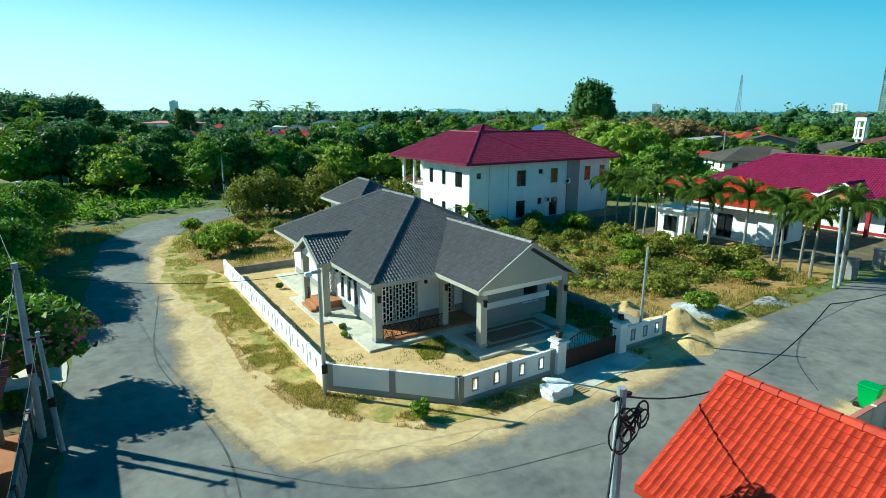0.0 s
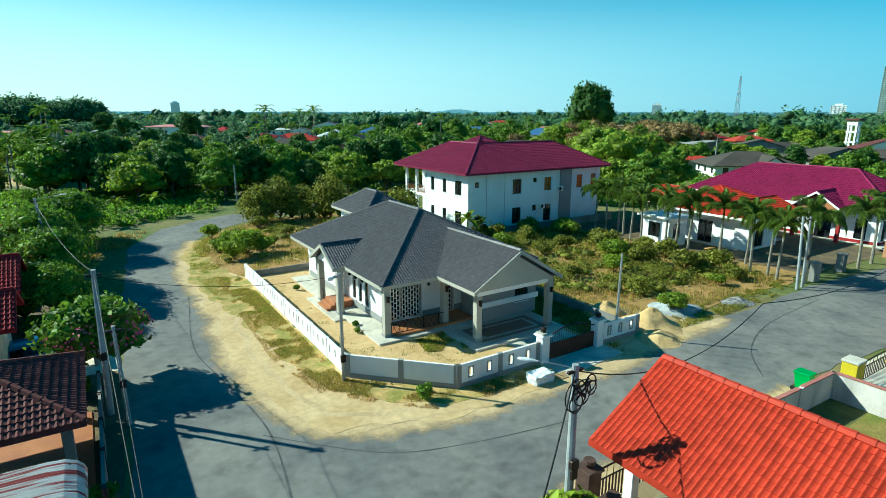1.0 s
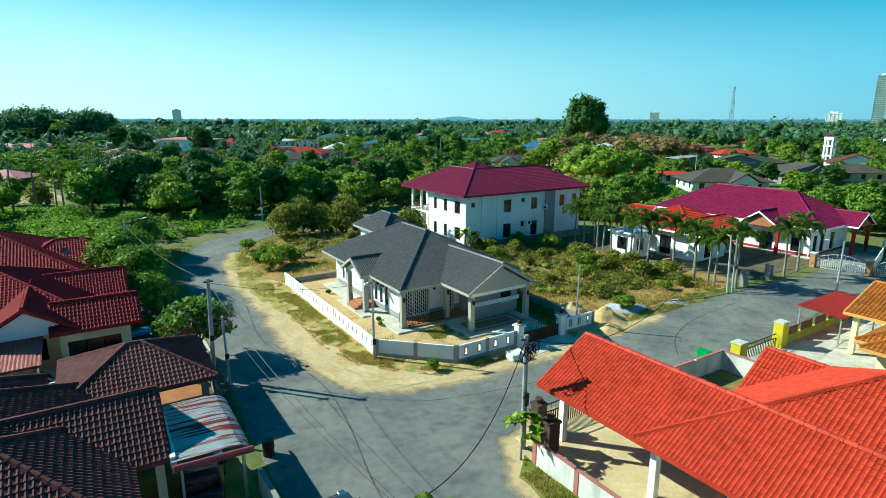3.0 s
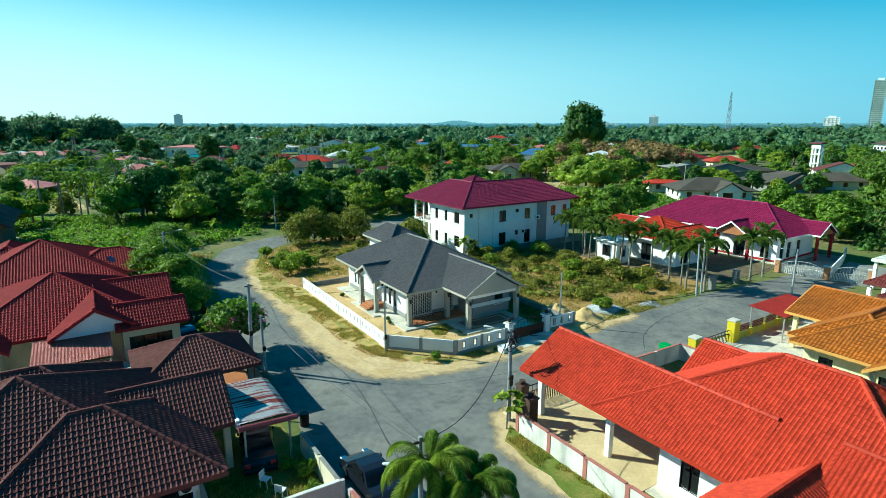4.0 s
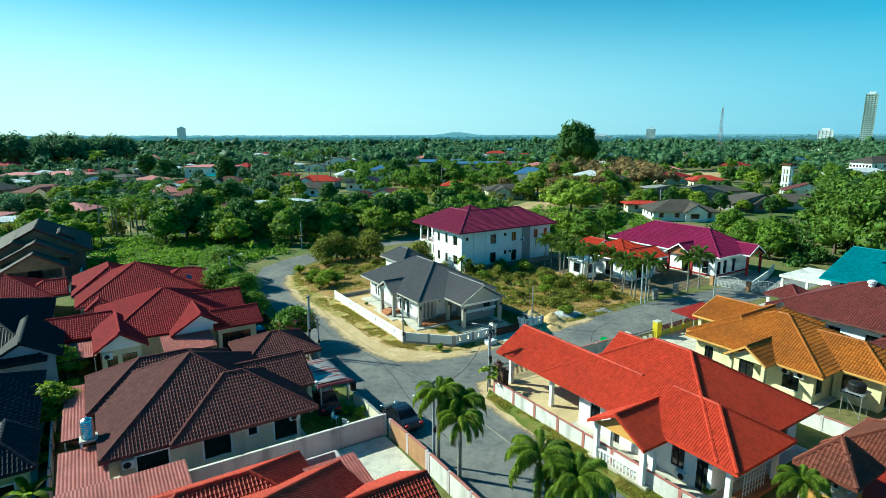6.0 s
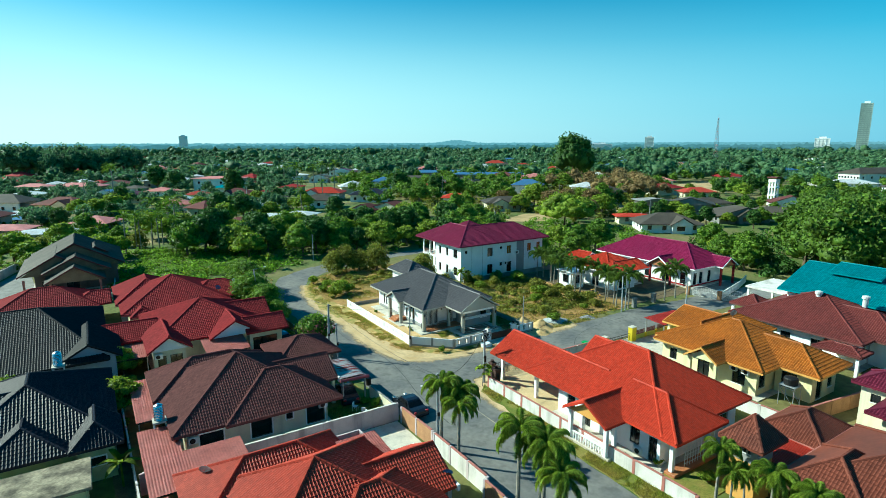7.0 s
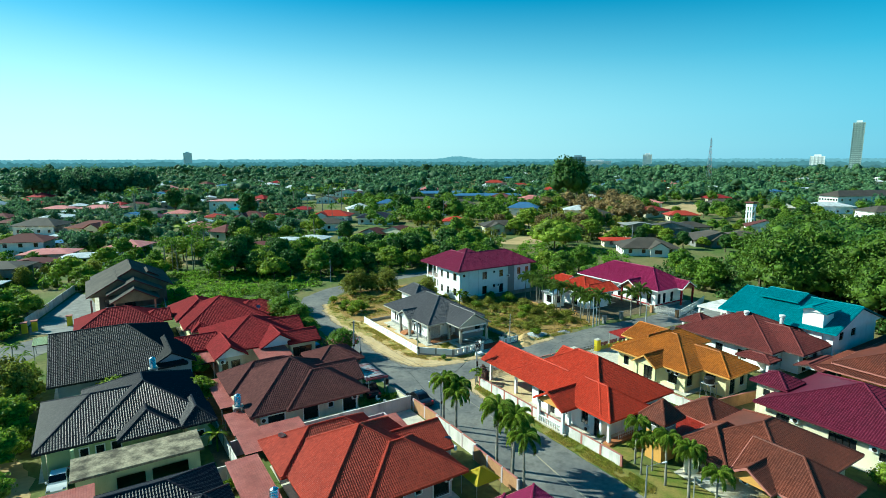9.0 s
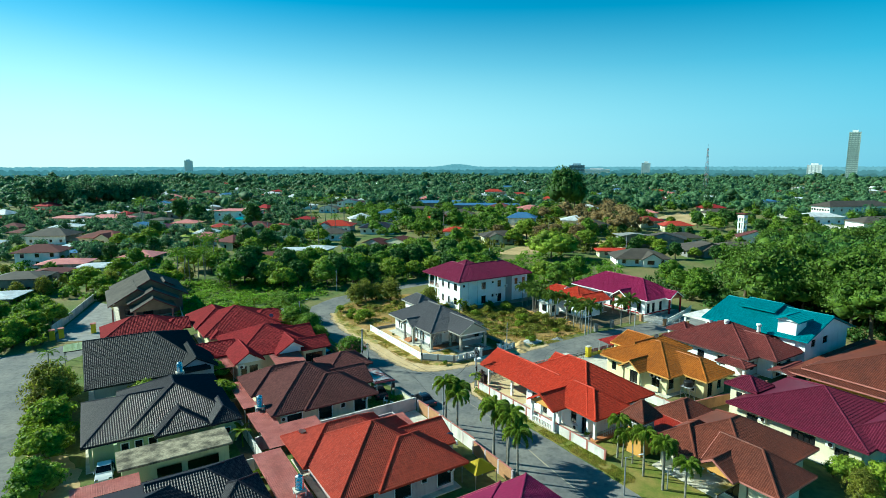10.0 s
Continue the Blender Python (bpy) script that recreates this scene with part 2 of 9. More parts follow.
def add_prism(bm, pts, z0, z1):
    lo = [bm.verts.new((x, y, z0)) for x, y in pts]
    hi = [bm.verts.new((x, y, z1)) for x, y in pts]
    n = len(pts)
    bm.faces.new(hi)
    bm.faces.new(lo[::-1])
    for i in range(n):
        bm.faces.new((lo[i], lo[(i + 1) % n], hi[(i + 1) % n], hi[i]))
    return bm


def add_tube(bm, pts, radii, seg=8, cap=True):
    """A tube through pts with the given radii."""
    rings = []
    pts = [Vector(p) for p in pts]
    for i, p in enumerate(pts):
        d = (pts[min(i + 1, len(pts) - 1)] - pts[max(i - 1, 0)]).normalized()
        a = d.cross(Vector((0, 0, 1)) if abs(d.z) < 0.9 else Vector((1, 0, 0))).normalized()
        b = d.cross(a)
        rr = radii[i] if isinstance(radii, (list, tuple)) else radii
        rings.append([bm.verts.new(p + rr * (math.cos(k * 2 * math.pi / seg) * a + math.sin(k * 2 * math.pi / seg) * b)) for k in range(seg)])
    for r0, r1 in zip(rings, rings[1:]):
        for k in range(seg):
            bm.faces.new((r0[k], r0[(k + 1) % seg], r1[(k + 1) % seg], r1[k]))
    if cap:
        bm.faces.new(rings[0][::-1])
        bm.faces.new(rings[-1])
    return bm


def tube(pts, radii, seg=8):
    return add_tube(bmesh.new(), pts, radii, seg)


def wall_panel(bm, length, height, thick, openings, m):
    """A wall from (0,0,0) along +x, its outer face at y=0 and its inner at y=thick, with rectangular openings (u0, u1, z0, z1) through it."""
    us = sorted({0.0, length, *(v for o in openings for v in o[:2])})
    zs = sorted({0.0, height, *(v for o in openings for v in o[2:4])})
    solid = {(i, j) for i in range(len(us) - 1) for j in range(len(zs) - 1)
             if not any(o[0] - 1e-6 <= us[i] and us[i + 1] <= o[1] + 1e-6 and o[2] - 1e-6 <= zs[j] and zs[j + 1] <= o[3] + 1e-6 for o in openings)}
    verts = {}

    def V(i, j, k):
        if (i, j, k) not in verts:
            verts[i, j, k] = bm.verts.new(m @ Vector((us[i], thick * k, zs[j])))
        return verts[i, j, k]
    for i, j in solid:
        bm.faces.new((V(i, j, 0), V(i + 1, j, 0), V(i + 1, j + 1, 0), V(i, j + 1, 0)))
        bm.faces.new((V(i, j + 1, 1), V(i + 1, j + 1, 1), V(i + 1, j, 1), V(i, j, 1)))
        for (p, q), nb in ((((i, j), (i + 1, j)), (i, j - 1)), (((i + 1, j), (i + 1, j + 1)), (i + 1, j)), (((i + 1, j + 1), (i, j + 1)), (i, j + 1)), (((i, j + 1), (i, j)), (i - 1, j))):
            if nb not in solid:
                bm.faces.new((V(*q, 0), V(*p, 0), V(*p, 1), V(*q, 1)))
    return bm


def window_part(parent, m, u0, u1, z0, z1, frame_mat=None, glass=None, cols=2, rows=1, depth=0.09, sill=True, surround=None):
    """A window set back in its opening: frame, panes, sill; m takes wall coordinates to the world."""
    fm, gm = frame_mat or FRAME, glass or GLASS
    t = 0.05
    us = [v for i in range(cols + 1) for v in (u0 + (u1 - u0 - t) * i / cols, u0 + (u1 - u0 - t) * i / cols + t)]
    zs = [v for j in range(rows + 1) for v in (z0 + (z1 - z0 - t) * j / rows, z0 + (z1 - z0 - t) * j / rows + t)]
    bm = bmesh.new()
    g = [[bm.verts.new(m @ Vector((u, depth - 0.04, z))) for z in zs] for u in us]
    for i in range(len(us) - 1):
        for j in range(len(zs) - 1):
            if i % 2 == 0 or j % 2 == 0:
                bm.faces.new((g[i][j], g[i + 1][j], g[i + 1][j + 1], g[i][j + 1]))
    bmesh.ops.solidify(bm, geom=bm.faces[:], thickness=0.06)
    w = part("window", bm, fm, parent)
    for i in range(cols):
        ua = u0 + (u1 - u0 - t) * i / cols + t
        ub = u0 + (u1 - u0 - t) * (i + 1) / cols
        part("pane", add_box(bmesh.new(), ua, ub, depth, depth + 0.012, z0 + t, z1 - t, m), gm, w)
    if sill:
        part("sill", add_box(bmesh.new(), u0 - 0.06, u1 + 0.06, -0.06, depth - 0.045, z0 - 0.06, z0 - 0.004, m), surround or WHITE, w)
    if surround:
        bm = bmesh.new()
        for a, b_, c, d in ((u0 - 0.12, u0, z0, z1), (u1, u1 + 0.12, z0, z1), (u0 - 0.12, u1 + 0.12, z1, z1 + 0.12)):
            add_box(bm, a, b_, -0.03, 0.0, c, d, m)
        part("window_surround", bm, surround, w)
    return w


def facing(side, x0, x1, y0, y1, z):
    """The matrix from wall coordinates of one side of a block to the world."""
    if side == 'S':
        return Matrix.Translation((x0, y0, z))
    if side == 'W':
        return Matrix.Translation((x0, y1, z)) @ Matrix.Rotation(-math.pi / 2, 4, 'Z')
    if side == 'N':
        return Matrix.Translation((x1, y1, z)) @ Matrix.Rotation(math.pi, 4, 'Z')
    return Matrix.Translation((x1, y0, z)) @ Matrix.Rotation(math.pi / 2, 4, 'Z')


def block(parent, x0, x1, y0, y1, z0, z1, wall_mat, openings=(), plinth=None, plinth_h=0.5, surround=None, fm=None, thick=0.16, sides="SWNE", plain=False):
    """Four walls with thickness. openings: (side, u0, u1, z0, z1, cols[, glass]) in wall coordinates (u from the left as seen from outside)."""
    for side in sides:
        m = facing(side, x0, x1, y0, y1, z0)
        length = (x1 - x0) if side in "SN" else (y1 - y0) - 2 * thick
        if side in "WE":
            m = m @ Matrix.Translation((thick, 0, 0))
        mine = [(o[1] - (thick if side in "WE" else 0), o[2] - (thick if side in "WE" else 0), o[3], o[4]) for o in openings if o[0] == side]
        part("wall", wall_panel(bmesh.new(), length, z1 - z0, thick, mine, m), wall_mat, parent)
        for o, q in zip([o for o in openings if o[0] == side], mine):
            glass = o[6] if len(o) > 6 else GLASS
            if glass is not None and plain:
                part("window", add_box(bmesh.new(), q[0], q[1], 0.08, 0.1, q[2], q[3], m), glass, parent)
            elif glass is not None:
                window_part(parent, m, *q, fm, glass, o[5], surround=surround)
        if plinth:
            lows = sorted((q[0], q[1]) for q in mine if q[2] < plinth_h)
            u = 0.0
            for a, b_ in lows + [(length, length)]:
                if a > u:
                    part("plinth", box(u, a, -0.02, 0.0, 0, plinth_h, m=m), plinth, parent)
                u = b_


# ---- tiled roofs ----
TILE_W, TILE_L = 0.245, 0.34


def tile_shape(seg, amp, lift, lip, tw=TILE_W, tl=TILE_L):
    """One roof tile: columns across x, from the lower edge (y=0) to the upper (y=tl*1.06)."""
    xs = np.linspace(-tw / 2, tw / 2, seg + 1)
    prof = amp * (0.5 + 0.5 * np.cos((xs / tw + 0.12) * 2 * np.pi)) ** 1.3
    low = np.stack([xs, 0 * xs, prof + lift], 1)
    high = np.stack([xs, 0 * xs + tl * 1.06, prof + 0.002], 1)
    under = np.stack([xs, 0 * xs + 0.004, 0 * xs - 0.01], 1)
    n = seg + 1
    faces = [(i, i + 1, n + i + 1, n + i) for i in range(seg)]
    v = [low, high]
    if lip:
        v.append(under)
        faces += [(2 * n + i, 2 * n + i + 1, i + 1, i) for i in range(seg)]
    return np.concatenate(v), np.array(faces)


def roof_planes(x0, x1, y0, y1, z, axis, rise, hips):
    """The planes of a roof over a rectangle: (origin at the eave's left end, along, up-slope, eave length, slope length, inset left, inset right)."""
    out, lines = [], []
    if axis == 'x':
        half = (y1 - y0) / 2
        ha, hb = (0.0 if not h else min(half, (x1 - x0) / 2) if h is True else h for h in hips)
        s = math.hypot(half, rise)
        out.append(((x0, y0, z), (1, 0, 0), (0, half / s, rise / s), x1 - x0, s, ha, hb))
        out.append(((x1, y1, z), (-1, 0, 0), (0, -half / s, rise / s), x1 - x0, s, hb, ha))
        sa, sb = math.hypot(ha, rise), math.hypot(hb, rise)
        if ha:
            out.append(((x0, y1, z), (0, -1, 0), (ha / sa, 0, rise / sa), y1 - y0, sa, half, half))
            lines += [((x0, y0, z), (x0 + ha, y0 + half, z + rise)), ((x0, y1, z), (x0 + ha, y0 + half, z + rise))]
        if hb:
            out.append(((x1, y0, z), (0, 1, 0), (-hb / sb, 0, rise / sb), y1 - y0, sb, half, half))
            lines += [((x1, y0, z), (x1 - hb, y0 + half, z + rise)), ((x1, y1, z), (x1 - hb, y0 + half, z + rise))]
        lines.append(((x0 + ha, y0 + half, z + rise), (x1 - hb, y0 + half, z + rise)))
    else:
        half = (x1 - x0) / 2
        ha, hb = (0.0 if not h else min(half, (y1 - y0) / 2) if h is True else h for h in hips)
        s = math.hypot(half, rise)
        out.append(((x1, y0, z), (0, 1, 0), (-half / s, 0, rise / s), y1 - y0, s, ha, hb))
        out.append(((x0, y1, z), (0, -1, 0), (half / s, 0, rise / s), y1 - y0, s, hb, ha))
        sa, sb = math.hypot(ha, rise), math.hypot(hb, rise)
        if ha:
            out.append(((x0, y0, z), (1, 0, 0), (0, ha / sa, rise / sa), x1 - x0, sa, half, half))
            lines += [((x0, y0, z), (x0 + half, y0 + ha, z + rise)), ((x1, y0, z), (x0 + half, y0 + ha, z + rise))]
        if hb:
            out.append(((x1, y1, z), (-1, 0, 0), (0, -hb / sb, rise / sb), x1 - x0, sb, half, half))
            lines += [((x0, y1, z), (x0 + half, y1 - hb, z + rise)), ((x1, y1, z), (x0 + half, y1 - hb, z + rise))]
        lines.append(((x0 + half, y0 + ha, z + rise), (x0 + half, y1 - hb, z + rise)))
    return out, [l for l in lines if (Vector(l[0]) - Vector(l[1])).length > 0.3]


SINGLE_TILES = []  # stretches of near roofs whose tiles are parts of their own, laid last


def roof(parent, x0, x1, y0, y1, z, axis, rise, hips, tile_mat, gable_mat=None, fascia_mat=None, seg=3, amp=0.056, lift=0.042, lip=True, single=0, cap_mat=None, soffit=0.16, detail=True, gable_in=0.35):
    """One roof body: a solid base, courses of tiles, ridge and hip caps, fascias and gable walls. hips: whether the lower and the upper end is hipped."""
    tw, tl = TILE_W, TILE_L
    if x0 > 14 or y0 > 25:  # plainer tiles on the roofs that stay far off
        seg, lip, amp = 2, x0 < 60 and y0 < 45, amp * 1.25
    elif -12 < x0 and y0 > -35:
        tw, tl, amp, lift = 0.19, 0.27, amp * 0.85, 0.03
    elif -40 < x0:
        tw, tl, amp = 0.215, 0.30, amp * 0.9
    planes, lines = roof_planes(x0, x1, y0, y1, z, axis, rise, hips)
    base = bmesh.new()
    for o, a, s, length, slope, il, ir in planes:
        o, a, s = Vector(o), Vector(a), Vector(s)
        n = a.cross(s).normalized()
        q = [o, o + a * length, o + a * (length - ir) + s * slope, o + a * il + s * slope]
        if (q[2] - q[3]).length < 0.02:
            q = q[:3]
        top = [base.verts.new(p - n * 0.01) for p in q]
        low = [base.verts.new(p - Vector((0, 0, soffit))) for p in q]
        base.faces.new(top)
        base.faces.new(low[::-1])
        for i in range(len(q)):
            base.faces.new((low[i], low[(i + 1) % len(q)], top[(i + 1) % len(q)], top[i]))
    bmesh.ops.remove_doubles(base, verts=base.verts[:], dist=0.045)
    part("roof", base, tile_mat, parent)
    e = 0.05
    sides = {'S': (x0, x1, y0 - e, y0 - 0.003), 'N': (x0, x1, y1 + 0.003, y1 + e), 'W': (x0 - e, x0 - 0.003, y0 - e, y1 + e), 'E': (x1 + 0.003, x1 + e, y0 - e, y1 + e)}
    open_ends = set()
    if axis == 'x':
        open_ends |= ({'W'} if not hips[0] else set()) | ({'E'} if not hips[1] else set())
    else:
        open_ends |= ({'S'} if not hips[0] else set()) | ({'N'} if not hips[1] else set())
    for k, (a, b_, c, d) in sides.items():
        if k not in open_ends and detail:
            part("fascia", box(a, b_, c, d, z - soffit - 0.05, z + 0.01), fascia_mat or WHITE, parent)
    for k in open_ends:  # sloping barge boards and the gable wall
        half = ((y1 - y0) if axis == 'x' else (x1 - x0)) / 2
        gb = bmesh.new()
        if axis == 'x':
            gx, out = (x0, -1) if k == 'W' else (x1, 1)
            P = lambda t, zz, w: (gx + out * w, y0 + half + t, zz)
        else:
            gy, out = (y0, -1) if k == 'S' else (y1, 1)
            P = lambda t, zz, w: (x0 + half + t, gy + out * w, zz)
        for sg in ((-1, 1) if detail else ()):
            fb = bmesh.new()
            vs = [fb.verts.new(P(t * sg, zz, w)) for w in (0.003, 0.07) for t, zz in ((half + 0.04, z - 0.22), (0, z + rise - 0.2), (0, z + rise + 0.03), (half + 0.04, z + 0.0))]
            for f in ((0, 1, 2, 3), (7, 6, 5, 4), (0, 4, 5, 1), (1, 5, 6, 2), (2, 6, 7, 3), (3, 7, 4, 0)):
                fb.faces.new([vs[i] for i in f])
            bmesh.ops.recalc_face_normals(fb, faces=fb.faces[:])
            part("barge_board", fb, fascia_mat or WHITE, parent)
        gi = gable_in
        tri = [(-half + 0.35, z - soffit), (half - 0.35, z - soffit), (0, z + rise - soffit - 0.35 * rise / half)]
        va = [gb.verts.new(P(t, zz, -gi)) for t, zz in tri]
        vb = [gb.verts.new(P(t, zz, -gi - 0.14)) for t, zz in tri]
        gb.faces.new(va)
        gb.faces.new(vb[::-1])
        for i in range(3):
            gb.faces.new((va[i], va[(i + 1) % 3], vb[(i + 1) % 3], vb[i]))
        bmesh.ops.recalc_face_normals(gb, faces=gb.faces[:])
        part("gable", gb, gable_mat or WHITE, parent)
    if not detail:
        return
    tv, tf = tile_shape(seg, amp, lift, lip, tw, tl)
    allv, allf, count = [], [], 0
    for o, a, s, length, slope, il, ir in planes:
        o, a, s = np.array(o), np.array(a), np.array(s)
        n = np.cross(a, s)
        rows = max(1, int(slope / tl))
        cols = int(length / tw) + 1
        jj, ii = np.meshgrid(np.arange(rows), np.arange(cols), indexing='ij')
        v = jj * slope / rows
        u = (ii + 0.5) * length / cols
        vc = v + 0.5 * tl
        keep = (u > il * vc / slope - 0.06) & (u < length - ir * vc / slope + 0.06)
        u, v = u[keep], v[keep]
        org = o + u[:, None] * a + (v - 0.04)[:, None] * s + 0.004 * n
        faces_cam = (-n[0] * 0.55 - n[1] * 0.85) > 0
        if (n[0] > 0.1 and x0 > -12) or (n[1] > 0.1 and not (-40 < x0 < 12 and -36 < y0 < 8)):
            continue
        if single and faces_cam and n[2] > 0:
            take = np.zeros(len(u), bool)
            room = single - len([1 for q in SINGLE_TILES if q[0] is parent])
            take[:max(0, room)] = True
            SINGLE_TILES.extend((parent, tile_mat, (seg, amp, lift, lip, tw, tl), tuple(p), tuple(a), tuple(s)) for p in org[take])
            org = org[~take]
        if not len(org):
            continue
        pts = org[:, None, :] + tv[None, :, :1] * a + tv[None, :, 1:2] * s + tv[None, :, 2:3] * n
        allf.append((tf[None] + (count + np.arange(len(org)) * len(tv))[:, None, None]).reshape(-1, 4))
        allv.append(pts.reshape(-1, 3))
        count += pts.shape[0] * pts.shape[1]
    if allv:
        me = bpy.data.meshes.new("roof_tiles")
        me.from_pydata(np.concatenate(allv).tolist(), [], np.concatenate(allf).tolist())
        tagged(mesh_part("roof_tiles", me, tile_mat, parent), kind="stuff")
    cb = bmesh.new()
    for p, q in lines:
        p, q = Vector(p), Vector(q)
        d = q - p
        n = max(1, int(d.length / 0.42))
        for i in range(n):
            a_, b_ = p + d * (i / n), p + d * ((i + 1.12) / n if i < n - 1 else 1.0)
            up = Vector((0, 0, 0.015))
            add_tube(cb, [a_ + up, b_ + up], [0.135, 0.115], 6)
    tagged(part("ridge_capping", cb, cap_mat or tile_mat, parent), kind="stuff")


def lay_single_tiles():
    meshes = {}
    for parent, mat_, kind, p, a, s in SINGLE_TILES:
        key = (mat_.name, kind)
        if key not in meshes:
            tv, tf = tile_shape(*kind)
            me = bpy.data.meshes.new("roof_tile")
            me.from_pydata(tv.tolist(), [], tf.tolist())
            me.materials.append(mat_)
            meshes[key] = me
        ob = new("roof_tile", meshes[key])
        ob.parent = parent
        ob.matrix_parent_inverse = parent.matrix_basis.inverted()
        a, s = Vector(a), Vector(s)
        n = a.cross(s)
        ob.matrix_basis = Matrix(((a.x, s.x, n.x, p[0]), (a.y, s.y, n.y, p[1]), (a.z, s.z, n.z, p[2]), (0, 0, 0, 1)))

# ---- ground and roads ----
def wobble(pts, step=1.2, amp=0.18, seed=1):
    """The outline pts with points every step metres, shifted a little, so that edges are worn and uneven."""
    out = []
    n = len(pts)
    for i in range(n):
        a, b_ = Vector((*pts[i], 0)), Vector((*pts[(i + 1) % n], 0))
        d = b_ - a
        k = max(1, int(d.length / step))
        side = Vector((-d.y, d.x, 0)).normalized()
        for j in range(k):
            p = a + d * (j / k)
            w = noise.noise(Vector((p.x * 0.6 + seed * 7.3, p.y * 0.6, seed))) * amp * 2
            out.append((p.x + side.x * w, p.y + side.y * w))
    return out


def sheet(name, pts, z0, z1, mat_, label, category, worn=0.0, step=1.2, seed=1):
    bm = add_prism(bmesh.new(), wobble(pts, step, worn, seed) if worn else pts, z0, z1)
    bmesh.ops.recalc_face_normals(bm, faces=bm.faces[:])
    bmesh.ops.triangulate(bm, faces=[f for f in bm.faces if len(f.verts) > 4])
    return tagged(part(name, bm, mat_), label, category, kind="structure")


bm = bmesh.new()
bmesh.ops.create_grid(bm, x_segments=8, y_segments=8, size=4500)
tagged(part("ground", bm, GROUND), "scrubby green and brown ground reaching to the horizon", "ground", kind="structure")

ROAD = [(-11.5, 42), (-12.6, 30), (-13.6, 14), (-14.0, 5), (-14.3, -12), (-14.4, -40), (-15, -80), (-6.2, -80), (-5.7, -43), (-5.1, -20), (-4.6, -11.8),
        (-2.5, -8.9), (0.5, -8.2), (18, -8.8), (24, -9.3), (34, -8.2), (50.6, -8.8), (50.3, -5.6), (49.3, -2.0), (45, -2.0), (33, -1.0), (25, -1.4), (13, -1.4), (5, -2.1),
        (-2, -1.6), (-6.3, 0.2), (-7.8, 3.2), (-8.4, 9.7), (-7.9, 17.4), (-8.0, 29), (-6.4, 40), (-3, 46.5), (4, 52), (15, 56), (34, 58), (34, 62), (13, 60), (0, 56.5), (-7.5, 51)]
sheet("road", ROAD, -0.2, 0.02, ASPHALT, "worn grey asphalt road with sandy edges", "road", 0.16, 1.0, 3)
sheet("road_west", [(-68, -90), (-61.5, -90), (-60.8, -10), (-60.4, 20), (-59.6, 33), (-50, 45), (-53, 49), (-62, 46), (-72, 46), (-90, 46), (-90, 40), (-69, 39), (-66.5, 20)], -0.2, 0.02, ASPHALT,
      "grey asphalt side road along the gardens", "road", 0.15, 1.5, 5)
sheet("verge", [(-8.1, 29), (-8.0, 17.4), (-8.7, 9.7), (-8.2, 3.0), (-6.6, -0.3), (-2, -2.1), (5, -2.6), (13, -1.8), (19, -1.9), (20, 0.4), (13.5, -0.05), (10, 0.1), (5.4, 0.1), (0, 0.05), (-4.05, 4.2), (-4.0, 25.2), (-6.3, 31)],
      -0.1, 0.035, SAND, "pale sandy verge beside the asphalt", "verge", 0.35, 0.8, 8)
sheet("yard", [(-4.0, 4.2), (0, 0.05), (13.4, 0.0), (13.4, 25.1), (-4.0, 25.1)], -0.1, 0.05, YARD, "bare orange sandy yard round the bungalow", "yard")
sheet("field", [(-6.0, 31), (-4.1, 25.2), (13.5, 25.2), (13.5, 0.4), (20, 0.3), (33, 0.4), (37, 1), (34, 27), (19, 28), (19, 50), (6, 51.5), (-2, 46.5), (-6.0, 39.5)], -0.1, 0.03, FIELD,
      "dry yellow-green grass field on the empty plot", "field", 0.3, 1.2, 11)
sheet("verge_south", [(-5.0, -20), (-4.6, -12), (-3.3, -10.8), (-3.3, -42), (-3.4, -80), (-6.0, -80), (-5.5, -43)], -0.1, 0.06, GRASS, "strip of dry grass beside the boundary wall", "verge", 0.2, 0.8, 13)
VERGE_TURF = material("thin_verge_turf", (0.24, 0.22, 0.05), (0.50, 0.33, 0.125), rough=1.0, scale=0.9, fine=5.0, var=0.35, bump=0.5)
sheet("turf", [(-4.15, 25.0), (-4.15, 4.2), (-5.2, 3.6), (-6.2, 8), (-6.5, 14), (-7.3, 19), (-7.8, 24), (-7.9, 30), (-7.2, 37), (-5.6, 42), (-4.6, 42.4), (-5.4, 36), (-5.6, 31)], -0.1, 0.046, VERGE_TURF, "thin patchy turf between the wall and the sand", "verge", 0.45, 0.7, 17)
sheet("turf", [(-3.6, 3.3), (-0.1, -0.1), (4.9, -0.1), (4.9, -0.9), (1.6, -1.5), (-1.4, -1.2), (-4.4, 2.2)], -0.1, 0.046, VERGE_TURF, "thin turf at the foot of the front wall", "verge", 0.3, 0.6, 19)
sheet("side_yard", [(10.3, 0.3), (13.3, 0.3), (13.3, 24.8), (11.3, 24.8), (11.2, 6.6), (10.3, 6.4)], -0.1, 0.058, GRASS, "weedy shaded strip beside the carport", "yard", 0.0)

